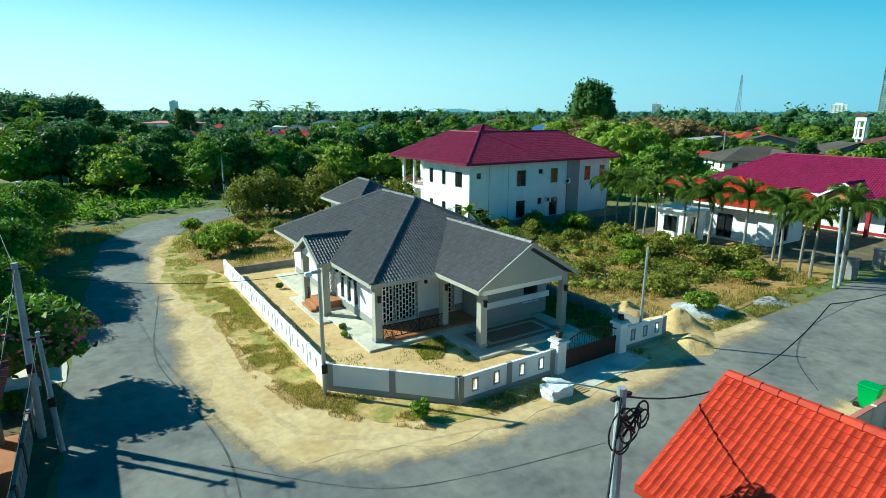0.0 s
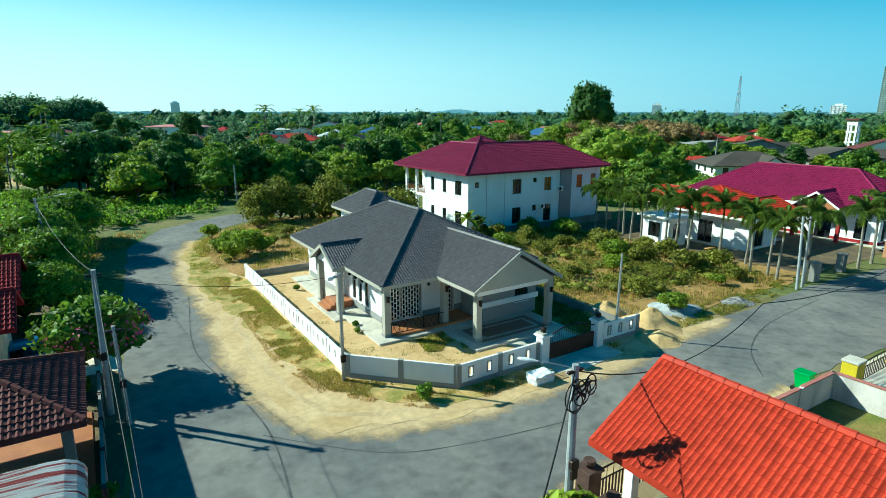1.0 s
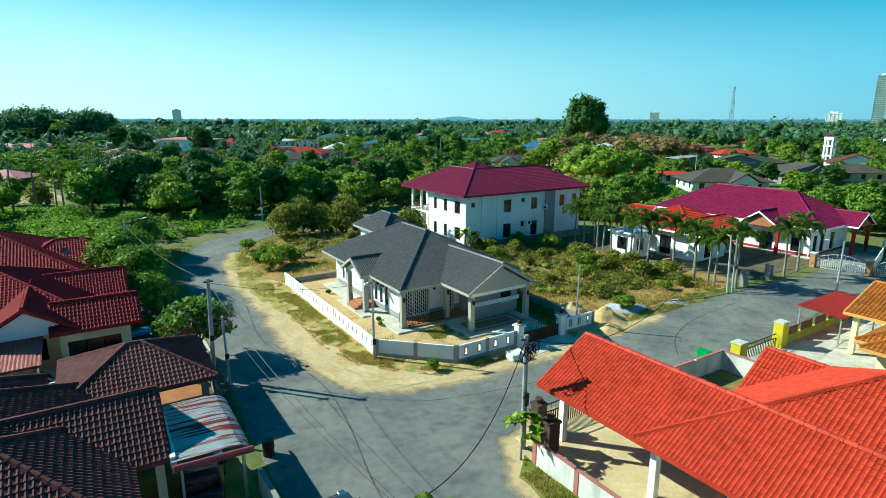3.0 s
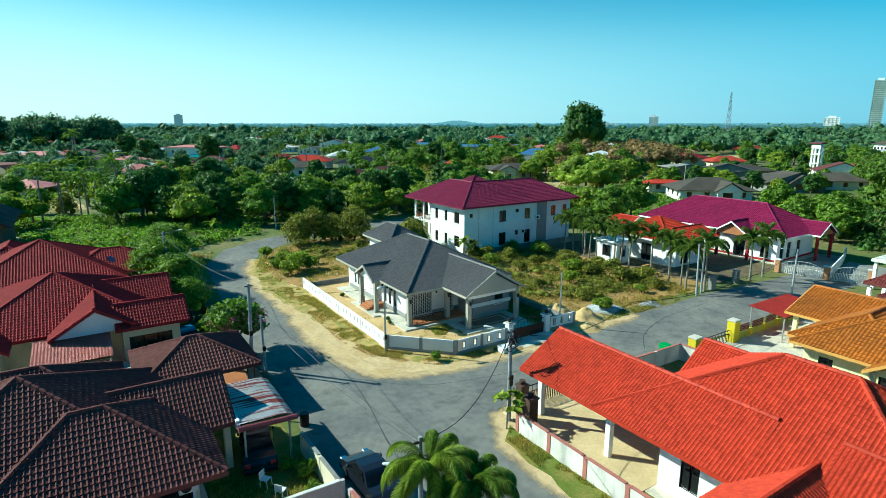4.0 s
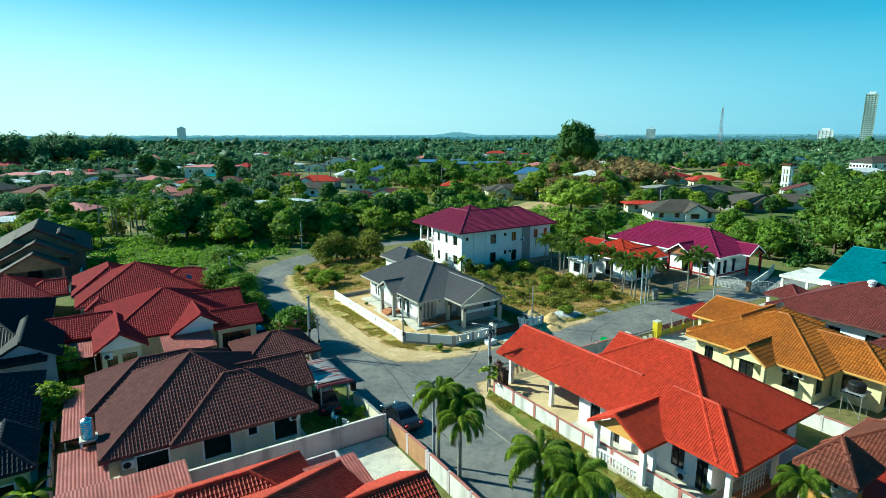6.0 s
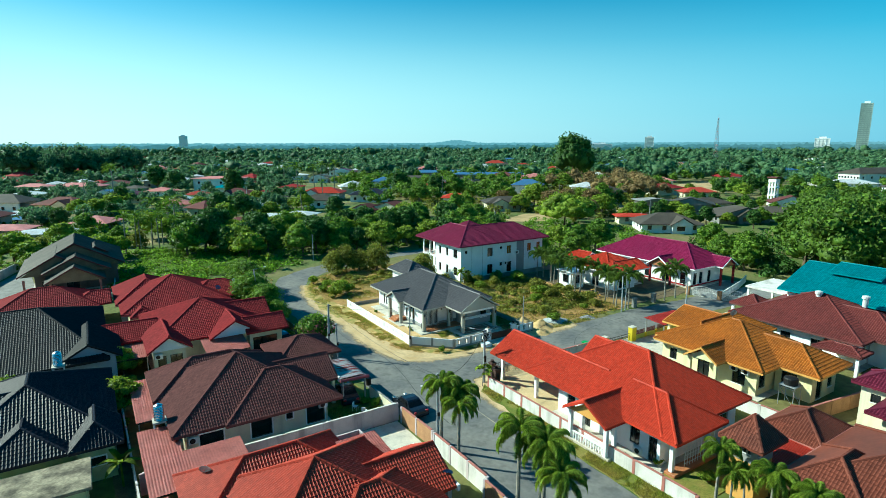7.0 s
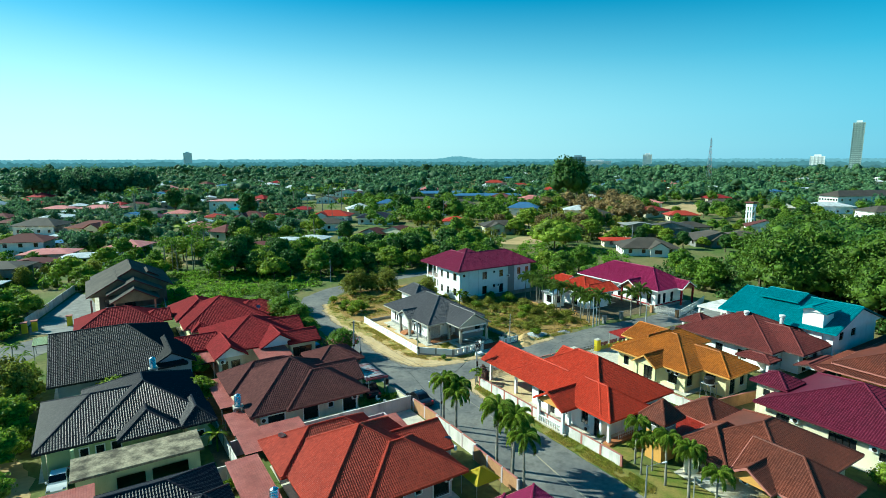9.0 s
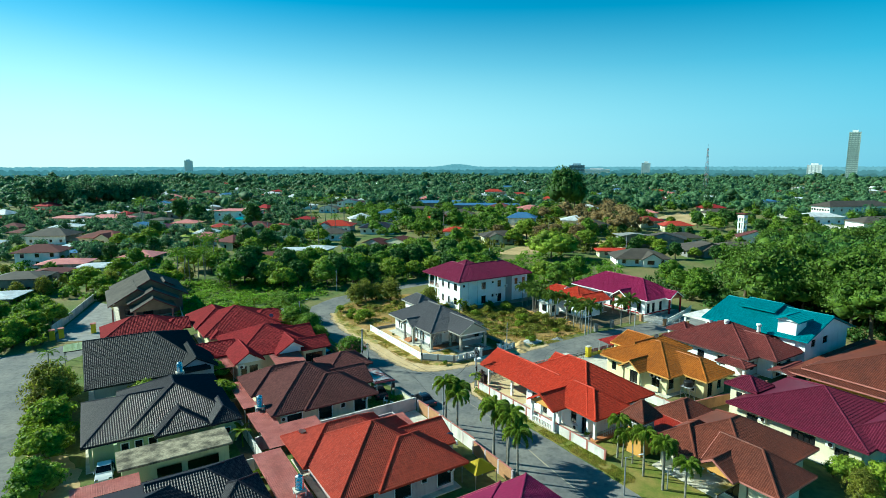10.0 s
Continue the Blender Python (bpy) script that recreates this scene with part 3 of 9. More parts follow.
# ---- bare and mown patches farther off ----
DRY_EARTH = material("dry_bare_earth", (0.50, 0.34, 0.17), (0.34, 0.25, 0.11), rough=1.0, scale=0.12, fine=1.5, var=0.25, bump=0.4)
LAWN = material("bright_lawn", (0.30, 0.32, 0.05), (0.20, 0.25, 0.035), rough=1.0, scale=0.15, fine=2.0, var=0.25, bump=0.5)
for label, pts, mat_ in (("bare dry earth clearing among the trees", [(257, 152), (300, 170), (331, 180), (312, 152), (248, 115), (224, 115)], DRY_EARTH), ("bare dry lot between the houses", [(150, 101), (178, 109), (173, 94), (133, 69), (118, 76)], DRY_EARTH),
                         ("patch of orange earth among the palms", [(-35, 129), (-26, 128), (-24, 110), (-34.5, 110)], DRY_EARTH), ("sandy lot before the far houses", [(-78, 218), (-56, 232), (-44, 198), (-57, 180), (-78, 197)], SAND),
                         ("bright green lawn of the far quarter", [(-12, 266), (15, 280), (12, 214), (-14, 214)], LAWN), ("dry clearing before the grey-roofed houses", [(78, 92), (96, 100), (112, 100), (112, 92), (92, 82)], DRY_EARTH),
                         ("dry earth below the half-bare trees", [(120, 120), (165, 128), (190, 160), (150, 172), (118, 146)], DRY_EARTH)):
    sheet("clearing", pts, -0.1, 0.03, mat_, label, "clearing", 1.6, 4.0, len(label))
sheet("road_east", [(366, 134), (372, 119), (317, 76), (283, 49), (240, 30), (236, 38), (281, 64), (330, 104), (337, 119)], -0.1, 0.034, CONCRETE, "pale lane between the eastern houses", "road", 0.4, 4.0, 9)

# ---- main bungalow ----
def grille(parent, m, u0, u1, z0, z1, y=0.05):
    """A white screen of upright and short cross bars before an opening."""
    g = None
    n = max(3, int((u1 - u0) / 0.19))
    for i in range(n + 1):
        u = u0 + (u1 - u0) * i / n
        b_ = box(u - 0.025, u + 0.025, y - 0.05, y, z0, z1, m=m)
        if g is None:
            g = part("window_grille", b_, WHITE_FRAME, parent, "white geometric metal grille")
        else:
            part("bar", b_, WHITE_FRAME, g)
        if i < n:
            for k in range(7):
                z = z0 + (z1 - z0) * (k + (0.35 if i % 2 else 0.8)) / 7.2
                part("crossbar", box(u + 0.026, u + (u1 - u0) / n - 0.026, y - 0.045, y - 0.005, z, z + 0.05, m=m), WHITE_FRAME, g)
    return g


def railing(parent, p, q, h=0.85, z=0.17, n=9):
    """An iron rail with crossed bars between two points."""
    p, q = Vector((*p, z)), Vector((*q, z))
    r = part("railing", tube([p + Vector((0, 0, h)), q + Vector((0, 0, h))], 0.03, 6), IRON, parent, "dark wrought-iron railing")
    part("lower_rail", tube([p + Vector((0, 0, 0.15)), q + Vector((0, 0, 0.15))], 0.02, 5), IRON, r)
    d = (q - p) / n
    for i in range(n):
        a = p + d * i
        part("bar", tube([a + Vector((0, 0, 0.15)), a + d + Vector((0, 0, h * 0.98))], 0.014, 4), IRON, r)
        part("bar", tube([a + d + Vector((0, 0, 0.15)), a + Vector((0, 0, h * 0.98))], 0.014, 4), IRON, r)
    for i in range(0, n + 1, 3):
        part("post", tube([p + d * i, p + d * i + Vector((0, 0, h))], 0.025, 5), IRON, r)


def wall_lamp(parent, x, y, z):
    lamp = part("wall_lamp", soft_box(x - 0.07, x + 0.07, y - 0.16, y, z, z + 0.3, 0.015), IRON, parent, "black wall lantern")
    part("lamp_cap", soft_box(x - 0.1, x + 0.1, y - 0.19, y + 0.0, z + 0.302, z + 0.35, 0.01), IRON, lamp)


def bungalow():
    h = thing("house", 5.4, 14, 0, label="single-storey white bungalow with dark charcoal tiled hip roof", category="house")
    K = dict(gable_mat=TAN_PILLAR, fascia_mat=TAN_PILLAR)
    roof(h, -0.6, 11.4, 6.9, 23.4, 3.5, 'y', 3.15, (True, True), R_GREY, single=160, amp=0.058, **K)
    roof(h, 3.2, 9.8, 3.05, 13.0, 3.58, 'y', 1.95, (False, False), R_GREY, single=230, amp=0.058, gable_mat=TAN_PILLAR, fascia_mat=TAN_PILLAR, gable_in=0.25)
    roof(h, -1.4, 3.5, 12.3, 16.6, 3.45, 'x', 1.2, (False, False), R_GREY, single=300, amp=0.058, gable_mat=WHITE, fascia_mat=TAN_PILLAR)
    roof(h, 4.6, 9.4, 20.5, 27.4, 5.05, 'y', 1.6, (True, True), R_GREY, **K)
    block(h, 0.5, 10.6, 8.9, 22.6, 0.3, 3.35, WHITE, [
        ('W', 1.6, 2.1, 0.7, 2.5, 1), ('W', 2.4, 2.9, 0.7, 2.5, 1), ('W', 8.9, 9.45, 0.5, 2.6, 1), ('W', 9.9, 10.45, 0.5, 2.6, 1), ('W', 10.9, 11.45, 0.5, 2.6, 1), ('W', 6.7, 8.2, 0.0, 2.4, 2),
        ('S', 0.45, 2.7, 0.15, 2.6, 3), ('S', 4.3, 5.2, 0.0, 2.3, 1)], plinth=GREY_PAINT, plinth_h=0.42, fm=WHITE_FRAME)
    ms = facing('S', 0.5, 10.6, 8.9, 22.6, 0.3)
    mw = facing('W', 0.5, 10.6, 8.9, 22.6, 0.3)
    grille(h, ms, 0.45, 2.7, 0.15, 2.6, -0.02)
    grille(h, ms, 4.3, 5.2, 0.0, 2.3, -0.02)
    grille(h, mw, 6.7, 8.2, 0.0, 2.4, -0.02)
    for k in (8.9, 9.9, 10.9):  # top-hung sashes standing open
        m = mw @ Matrix.Translation((k + 0.275, -0.01, 2.62)) @ Matrix.Rotation(radians(-38), 4, 'X')
        w = part("sash", box(-0.27, 0.27, -0.03, 0.0, -0.6, 0, m=m), WHITE_FRAME, h, "open top-hung window sash")
        part("pane", box(-0.21, 0.21, -0.036, -0.031, -0.54, -0.06, m=m), GLASS, w)
    # rooms beside the carport
    block(h, 6.2, 10.6, 6.2, 8.85, 0.17, 3.4, GREY_PAINT, [('S', 2.6, 3.7, 0.9, 2.3, 2)], sides="SW")
    part("wall_band", soft_box(6.0, 10.75, 6.1, 6.196, 1.15, 1.5, 0.01), WHITE, h)
    block(h, 5.2, 8.8, 22.62, 26.8, 0.3, 4.95, WHITE, [('W', 1.0, 1.9, 1.2, 2.4, 1), ('W', 2.6, 3.4, 1.2, 2.4, 1)], sides="WNE")
    part("slab", soft_box(-0.95, 11.0, 6.6, 22.9, 0.0, 0.17, 0.02), CONCRETE, h)
    part("porch_slab", soft_box(-1.7, -0.954, 11.6, 17.2, 0.0, 0.15, 0.02), CONCRETE, h)
    part("carport_slab", soft_box(3.3, 10.2, 2.9, 6.596, 0.0, 0.172, 0.02), CONCRETE, h)
    for i, (a, b_, c, d, m) in enumerate(((3.75, 9.9, 3.2, 6.1, FLOOR_LIGHT), (4.25, 9.3, 3.6, 5.8, FLOOR_DARK), (4.65, 8.9, 3.9, 5.5, FLOOR_LIGHT), (4.9, 8.65, 4.1, 5.3, FLOOR_DARK))):
        part("floor_panel", box(a, b_, c, d, 0.173, 0.178 + 0.005 * i), m, h, "patterned brown and beige carport tiles")
    part("terrace_floor", box(0.4, 6.15, 7.0, 8.88, 0.173, 0.30), TERRACOTTA, h, "orange terracotta terrace floor")
    for i in range(3):
        part("step", soft_box(-0.9 - 0.32 * (2 - i) * 0.9, 0.45, 13.6, 15.4, 0.153 + 0.16 * i, 0.31 + 0.16 * i, 0.01), TERRACOTTA, h, "terracotta entrance step")
    for x, y in ((-0.02, 7.55), (4.05, 7.45), (4.2, 4.1), (9.55, 3.85), (-0.85, 12.75), (-0.85, 16.15)):
        p = part("pillar", soft_box(x - 0.2, x + 0.2, y - 0.2, y + 0.2, 0.16, 3.42, 0.015), TAN_PILLAR, h, "square greige-painted pillar")
        part("pillar_base", soft_box(x - 0.24, x + 0.24, y - 0.24, y + 0.24, 0.155, 0.32, 0.01), GREY_PAINT, p)
    for x, y in ((-0.02, 7.35), (4.2, 3.9), (9.55, 3.65), (4.05, 7.25)):
        wall_lamp(h, x, y, 2.35)
    part("beam", soft_box(3.95, 9.8, 3.72, 3.98, 3.0, 3.42, 0.01), WHITE, h)
    part("beam", soft_box(3.98, 4.22, 3.984, 7.3, 3.05, 3.42, 0.01), WHITE, h)
    part("beam", soft_box(9.42, 9.68, 3.984, 6.09, 3.05, 3.42, 0.01), WHITE, h)
    railing(h, (0.2, 7.35), (3.85, 7.25), n=10)
    railing(h, (-0.1, 7.75), (0.3, 8.8), n=3)
    railing(h, (-0.85, 12.95), (-0.85, 13.5), n=2)
    railing(h, (-0.85, 15.5), (-0.85, 15.95), n=2)
    # pendant on the terrace wall
    wall_lamp(h, 3.7, 8.88, 2.4)
    return h


bungalow()


# ---- white two-storey house ----
def white_house():
    h = thing("house", 31, 36, 0, label="white two-storey house with maroon tiled hip roof and balcony", category="house")
    roof(h, 19.9, 33.9, 27.8, 41.8, 7.0, 'x', 3.66, (True, True), R_MAROON, lip=True, fascia_mat=R_MAROON)
    roof(h, 19.95, 42.5, 27.85, 38.6, 7.0, 'x', 2.85, (True, True), R_MAROON, lip=True, fascia_mat=R_MAROON)
    roof(h, 19.95, 30.6, 27.85, 44.3, 7.0, 'y', 2.85, (True, True), R_MAROON, lip=True, fascia_mat=R_MAROON)
    ops = []
    for z in (0.9, 4.35):
        ops += [('W', 1.0, 1.75, z, z + 1.6, 1), ('W', 3.6, 4.35, z, z + 1.6, 1), ('W', 6.2, 7.5, z, z + 1.6, 2)]
    ops += [('S', 0.9, 1.5, 5.3, 5.9, 1), ('S', 6.3, 7.6, 4.2, 5.9, 2), ('S', 9.4, 10.0, 5.4, 5.9, 1), ('S', 11.2, 12.3, 4.3, 5.9, 2, AMBER_GLASS), ('S', 14.1, 15.2, 3.6, 6.2, 2, AMBER_GLASS),
            ('S', 16.6, 17.6, 4.3, 5.9, 2, AMBER_GLASS), ('S', 19.1, 20.0, 4.3, 5.9, 2, AMBER_GLASS), ('S', 0.9, 2.0, 1.4, 2.1, 1), ('S', 6.3, 7.6, 0.7, 2.6, 2), ('S', 9.4, 10.0, 2.0, 2.7, 1), ('S', 11.2, 12.4, 0.6, 2.6, 2)]
    block(h, 20.9, 41.6, 28.8, 37.6, 0.0, 6.9, WHITE, ops, fm=FRAME)
    block(h, 23.6, 30.4, 37.62, 43.2, 0.0, 6.9, WHITE, [('W', 0.6, 2.0, 0.5, 2.6, 2), ('W', 3.2, 4.6, 0.5, 2.6, 2), ('W', 0.6, 2.0, 3.9, 6.0, 2), ('W', 3.2, 4.6, 3.9, 6.0, 2)], sides="WNE")
    part("stair_panel", soft_box(34.6, 36.5, 28.66, 28.796, 0.0, 6.9, 0.01), GREY_PAINT, h, "grey vertical wall panel")
    for z in (0.0, 3.3):
        part("balcony_floor", soft_box(20.95, 23.58, 37.64, 43.3, z, z + 0.35, 0.02), WHITE, h)
    for y in (38.0, 40.4, 43.0):
        part("pillar", soft_box(21.0, 21.3, y - 0.15, y + 0.15, 0.36, 6.9, 0.01), WHITE, h)
    for y0, y1 in ((38.17, 40.23), (40.57, 42.83)):
        for k in range(9):
            y = y0 + (y1 - y0) * (k + 0.5) / 9
            part("baluster", box(21.12, 21.16, y - 0.02, y + 0.02, 3.66, 4.5), TERRACOTTA, h, "orange-brown balcony baluster")
        part("handrail", soft_box(21.08, 21.2, y0, y1, 4.504, 4.58, 0.01), IRON, h)
    for x, z in ((31.2, 2.2), (34.1, 4.1)):
        ac = part("air_conditioner", soft_box(x, x + 0.8, 28.42, 28.79, z, z + 0.6, 0.03), WHITE_FRAME, h)
        part("fan_grille", tube([(x + 0.3, 28.415, z + 0.3), (x + 0.3, 28.40, z + 0.3)], 0.22, 14), IRON, ac)
    for u0 in (23.4, 26.0):
        part("score_line", box(u0, u0 + 0.05, 28.79, 28.799, 0.3, 6.6), GREY_PAINT, h)
    return h


white_house()


def house(label, roofs, blocks_, tile, wall, surround=None, plinth=None, single=0, fascia=None, gable=None, fm=None, amp=0.058, cap=None):
    """A house from roof bodies (x0, x1, y0, y1, eave, axis, rise, hips) and wall blocks (x0, x1, y0, y1, height, openings)."""
    x0, x1, y0, y1 = blocks_[0][:4]
    h = thing("house", (x0 + x1) / 2, (y0 + y1) / 2, 0, label=label, category="house")
    for r in roofs:
        roof(h, *r[:8], tile, single=single, fascia_mat=fascia, gable_mat=gable or wall, amp=amp, cap_mat=cap)
    for b_ in blocks_:
        block(h, *b_[:4], 0.0, b_[4], wall, b_[5] if len(b_) > 5 else (), plinth=plinth, plinth_h=0.4, surround=surround, fm=fm, sides=b_[6] if len(b_) > 6 else "SWNE")
    part("floor_slab", soft_box(x0 - 0.8, x1 + 0.5, y0 - 0.8, y1 + 0.5, -0.05, 0.1, 0.02), CONCRETE, h)
    return h


def pillars(h, pts, z1, mat_, w=0.17, z0=0.1):
    for x, y in pts:
        part("pillar", soft_box(x - w, x + w, y - w, y + w, z0, z1, 0.015), mat_, h)


def aircon(h, x, y, z, side='S'):
    if side == 'S':
        ac = part("air_conditioner", soft_box(x, x + 0.82, y - 0.36, y - 0.03, z, z + 0.6, 0.03), WHITE_FRAME, h, "white air conditioner unit")
        part("fan_grille", tube([(x + 0.32, y - 0.37, z + 0.3), (x + 0.32, y - 0.385, z + 0.3)], 0.23, 14), IRON, ac)
    else:
        ac = part("air_conditioner", soft_box(x - 0.36, x - 0.03, y, y + 0.82, z, z + 0.6, 0.03), WHITE_FRAME, h, "white air conditioner unit")
        part("fan_grille", tube([(x - 0.37, y + 0.32, z + 0.3), (x - 0.385, y + 0.32, z + 0.3)], 0.23, 14), IRON, ac)


def sheet_roof(label, x0, x1, y0, y1, z0, z1, mat_, ribs='y', end_mat=None, posts=(), post_mat=None, wall=None):
    """A lean-to of ribbed metal sheet on posts; z0 and z1: height at its lower and upper edge along the ribs."""
    t = thing("lean_to", (x0 + x1) / 2, (y0 + y1) / 2, 0, label=label, category="lean-to")
    n = int(((x1 - x0) if ribs == 'y' else (y1 - y0)) / 0.1)
    me_v, me_f = [], []
    for i in range(n + 1):
        for j, zz in ((0, z0), (1, z1)):
            bumpz = 0.022 * (1 if (i % 2) else 0)
            if ribs == 'y':
                me_v.append((x0 + (x1 - x0) * i / n, (y0, y1)[j], zz + bumpz))
            else:
                me_v.append(((x0, x1)[j], y0 + (y1 - y0) * i / n, zz + bumpz))
    for i in range(n):
        me_f.append((2 * i, 2 * i + 2, 2 * i + 3, 2 * i + 1))
    bm = bmesh.new()
    vs = [bm.verts.new(v) for v in me_v]
    for f in me_f:
        bm.faces.new([vs[k] for k in f])
    bmesh.ops.solidify(bm, geom=bm.faces[:], thickness=0.012)
    part("roof_sheet", bm, mat_, t)
    part("beam", soft_box(x0 + 0.1, x1 - 0.1, y0 + 0.05, y0 + 0.13, min(z0, z1) - 0.16, min(z0, z1) - 0.03, 0.005), IRON, t)
    for x, y in posts:
        zt = z0 + (z1 - z0) * (((y - y0) / (y1 - y0)) if ribs == 'y' else ((x - x0) / (x1 - x0))) - 0.02
        part("post", soft_box(x - 0.05, x + 0.05, y - 0.05, y + 0.05, 0, zt, 0.005), post_mat or GALV, t)
    return t


def water_tank(x, y, z, stand_mat=WHITE_FRAME, label="ribbed stainless steel water tank"):
    t = thing("water_tank", x, y, z, label=label, category="water tank")
    pts = [(x, y, z + 0.05)]
    rad = [0.36]
    for i in range(9):
        pts += [(x, y, z + 0.1 + i * 0.14), (x, y, z + 0.17 + i * 0.14)]
        rad += [0.42, 0.385]
    pts += [(x, y, z + 1.36), (x, y, z + 1.5)]
    rad += [0.36, 0.12]
    part("tank", tube(pts, rad, 16), STEEL, t)
    part("stand", soft_box(x - 0.55, x + 0.55, y - 0.55, y + 0.55, z - 0.12, z + 0.046, 0.01), CONCRETE, t)
    for sx in (-0.45, 0.45):
        for sy in (-0.45, 0.45):
            part("leg", box(x + sx - 0.05, x + sx + 0.05, y + sy - 0.05, y + sy + 0.05, z - 2.4, z - 0.124), stand_mat, t)
    return t


# ---- houses east of the road ----
def red_house():
    h = house("bungalow with bright red tiled roof and white walls",
              [(-1.9, 4.6, -24.0, -10.2, 3.36, 'y', 1.96, (False, False)), (-1.88, 10.95, -32.1, -16.05, 3.36, 'y', 3.78, (True, True)), (-1.9, 5.0, -33.4, -26.5, 3.37, 'y', 2.02, (True, False)),
               (5.8, 10.5, -22.0, -16.1, 3.36, 'y', 1.7, (True, False)), (-4.2, 1.0, -28.5, -23.7, 3.2, 'x', 1.45, (False, False))],
              [(-0.7, 10.2, -31.2, -19.6, 3.25, [('W', 1.2, 2.2, 0.8, 2.3, 2), ('W', 3.4, 4.2, 0.05, 2.2, 2), ('W', 6.0, 6.9, 0.9, 2.3, 2), ('W', 8.6, 9.6, 0.9, 2.4, 2), ('W', 10.5, 11.3, 0.05, 2.3, 2), ('S', 5.6, 7.0, 0.9, 2.2, 2), ('S', 8.2, 9.6, 0.9, 2.2, 2)])],
              R_RED, WHITE, fascia=R_RED, single=300, fm=FRAME, gable=ORANGE_WALL)
    pillars(h, ((-0.7, -16.4), (-0.7, -10.9), (4.2, -10.9), (-1.9, -23.9), (-2.6, -28.1), (-3.6, -24.1), (-3.6, -28.1), (-0.8, -32.4), (4.4, -32.6)), 3.22, WHITE)
    part("carport_floor", soft_box(-2.6, 5.0, -19.5, -9.4, 0.0, 0.12, 0.02), material("tan_carport_tile", (0.62, 0.48, 0.27), (0.52, 0.40, 0.22), rough=0.7, scale=0.6, fine=6.0, var=0.15, bump=0.1), h, "tan tiled carport floor")
    part("porch_floor", soft_box(-3.8, -1.55, -28.6, -23.5, 0.0, 0.3, 0.02), FLOOR_LIGHT, h)
    part("south_porch_floor", soft_box(-1.2, 4.6, -33.0, -32.02, 0.0, 0.3, 0.02), TERRACOTTA, h)
    for k in range(14):
        y = -28.0 + 3.8 * k / 13
        part("baluster", box(-3.64, -3.56, y - 0.04, y + 0.04, 0.3, 0.95), WHITE, h)
    part("balustrade_rail", soft_box(-3.7, -3.5, -28.0, -24.2, 0.952, 1.04, 0.01), WHITE, h)
    for k in range(8):
        x = 0.6 + 0.36 * k
        part("bar", box(x, x + 0.03, -32.62, -32.58, 0.3, 2.9), WHITE_FRAME, h)
    for k in range(7):
        z = 0.5 + 0.36 * k
        part("bar", box(0.6, 3.2, -32.575, -32.545, z, z + 0.03), WHITE_FRAME, h)
    aircon(h, -0.72, -29.6, 0.3, 'W')
    return h


red_house()


def red_tower():
    """The small water-tower house with a pointed red roof."""
    h = thing("water_tower", 2.0, -37.0, 0, label="small square tower with ochre walls and red pyramid roof", category="tower")
    roof(h, 0.0, 3.4, -38.7, -35.5, 4.75, 'x', 1.75, (True, True), R_MIDBROWN, fascia_mat=R_MIDBROWN)
    part("tower_wall", soft_box(0.6, 2.8, -38.1, -36.1, 0.0, 3.2, 0.02), ORANGE_WALL, h)
    block(h, 0.6, 2.8, -38.1, -36.1, 3.204, 4.7, GREY_PAINT, [('S', 0.22 + 0.37 * k, 0.42 + 0.37 * k, 0.7, 1.05, 1) for k in range(5)] + [('W', 0.3 + 0.34 * k, 0.48 + 0.34 * k, 0.7, 1.05, 1) for k in range(4)])
    return h


red_tower()
sheet_roof("bright red metal carport roof beside the tower", 3.0, 8.6, -40.4, -34.2, 2.7, 2.9, material("red_metal_sheet", (0.52, 0.05, 0.03), rough=0.45, scale=0.6, fine=6.0, var=0.12, bump=0.05), posts=((3.2, -40.2), (8.4, -40.2)))

h = house("bungalow with orange tiled roof and pale yellow walls",
          [(17.6, 29.4, -29.6, -16.8, 3.2, 'y', 2.9, (True, True)), (20.9, 28.0, -33.4, -26.0, 3.2, 'y', 1.85, (True, False)), (18.8, 33.0, -23.2, -16.1, 3.2, 'x', 1.85, (True, True)), (16.0, 20.5, -25.7, -21.9, 3.2, 'x', 1.3, (False, False)), (24.0, 32.8, -19.5, -13.4, 3.2, 'y', 1.5, (False, False))],
          [(18.6, 28.5, -28.6, -17.4, 3.1, [('W', 1.0, 1.9, 1.0, 2.3, 2), ('W', 4.6, 6.0, 0.05, 2.5, 2, GLASS), ('W', 8.6, 10.0, 0.8, 2.4, 2), ('S', 0.5, 1.7, 0.8, 2.4, 2)]),
           (28.52, 32.0, -19.0, -14.2, 3.1, [('W', 0.8, 2.0, 0.9, 2.3, 2)], "SWNE"),
           (21.9, 27.1, -32.4, -28.62, 3.1, [('W', 0.8, 2.3, 0.8, 2.5, 2), ('S', 1.0, 2.2, 0.1, 2.3, 2), ('S', 3.4, 4.4, 0.9, 2.2, 2)], "SWE")],
          R_ORANGE, YELLOW_WALL, fascia=ORANGE_WALL, single=0)
pillars(h, ((16.6, -25.3), (16.6, -22.3), (24.6, -14.0), (24.6, -17.0), (32.2, -14.0)), 3.15, YELLOW_WALL)
aircon(h, 18.58, -26.6, 2.2, 'W')
aircon(h, 18.58, -27.9, 2.2, 'W')
part("driveway", soft_box(17.0, 34.0, -16.7, -9.6, 0.0, 0.08, 0.02), CONCRETE, h)

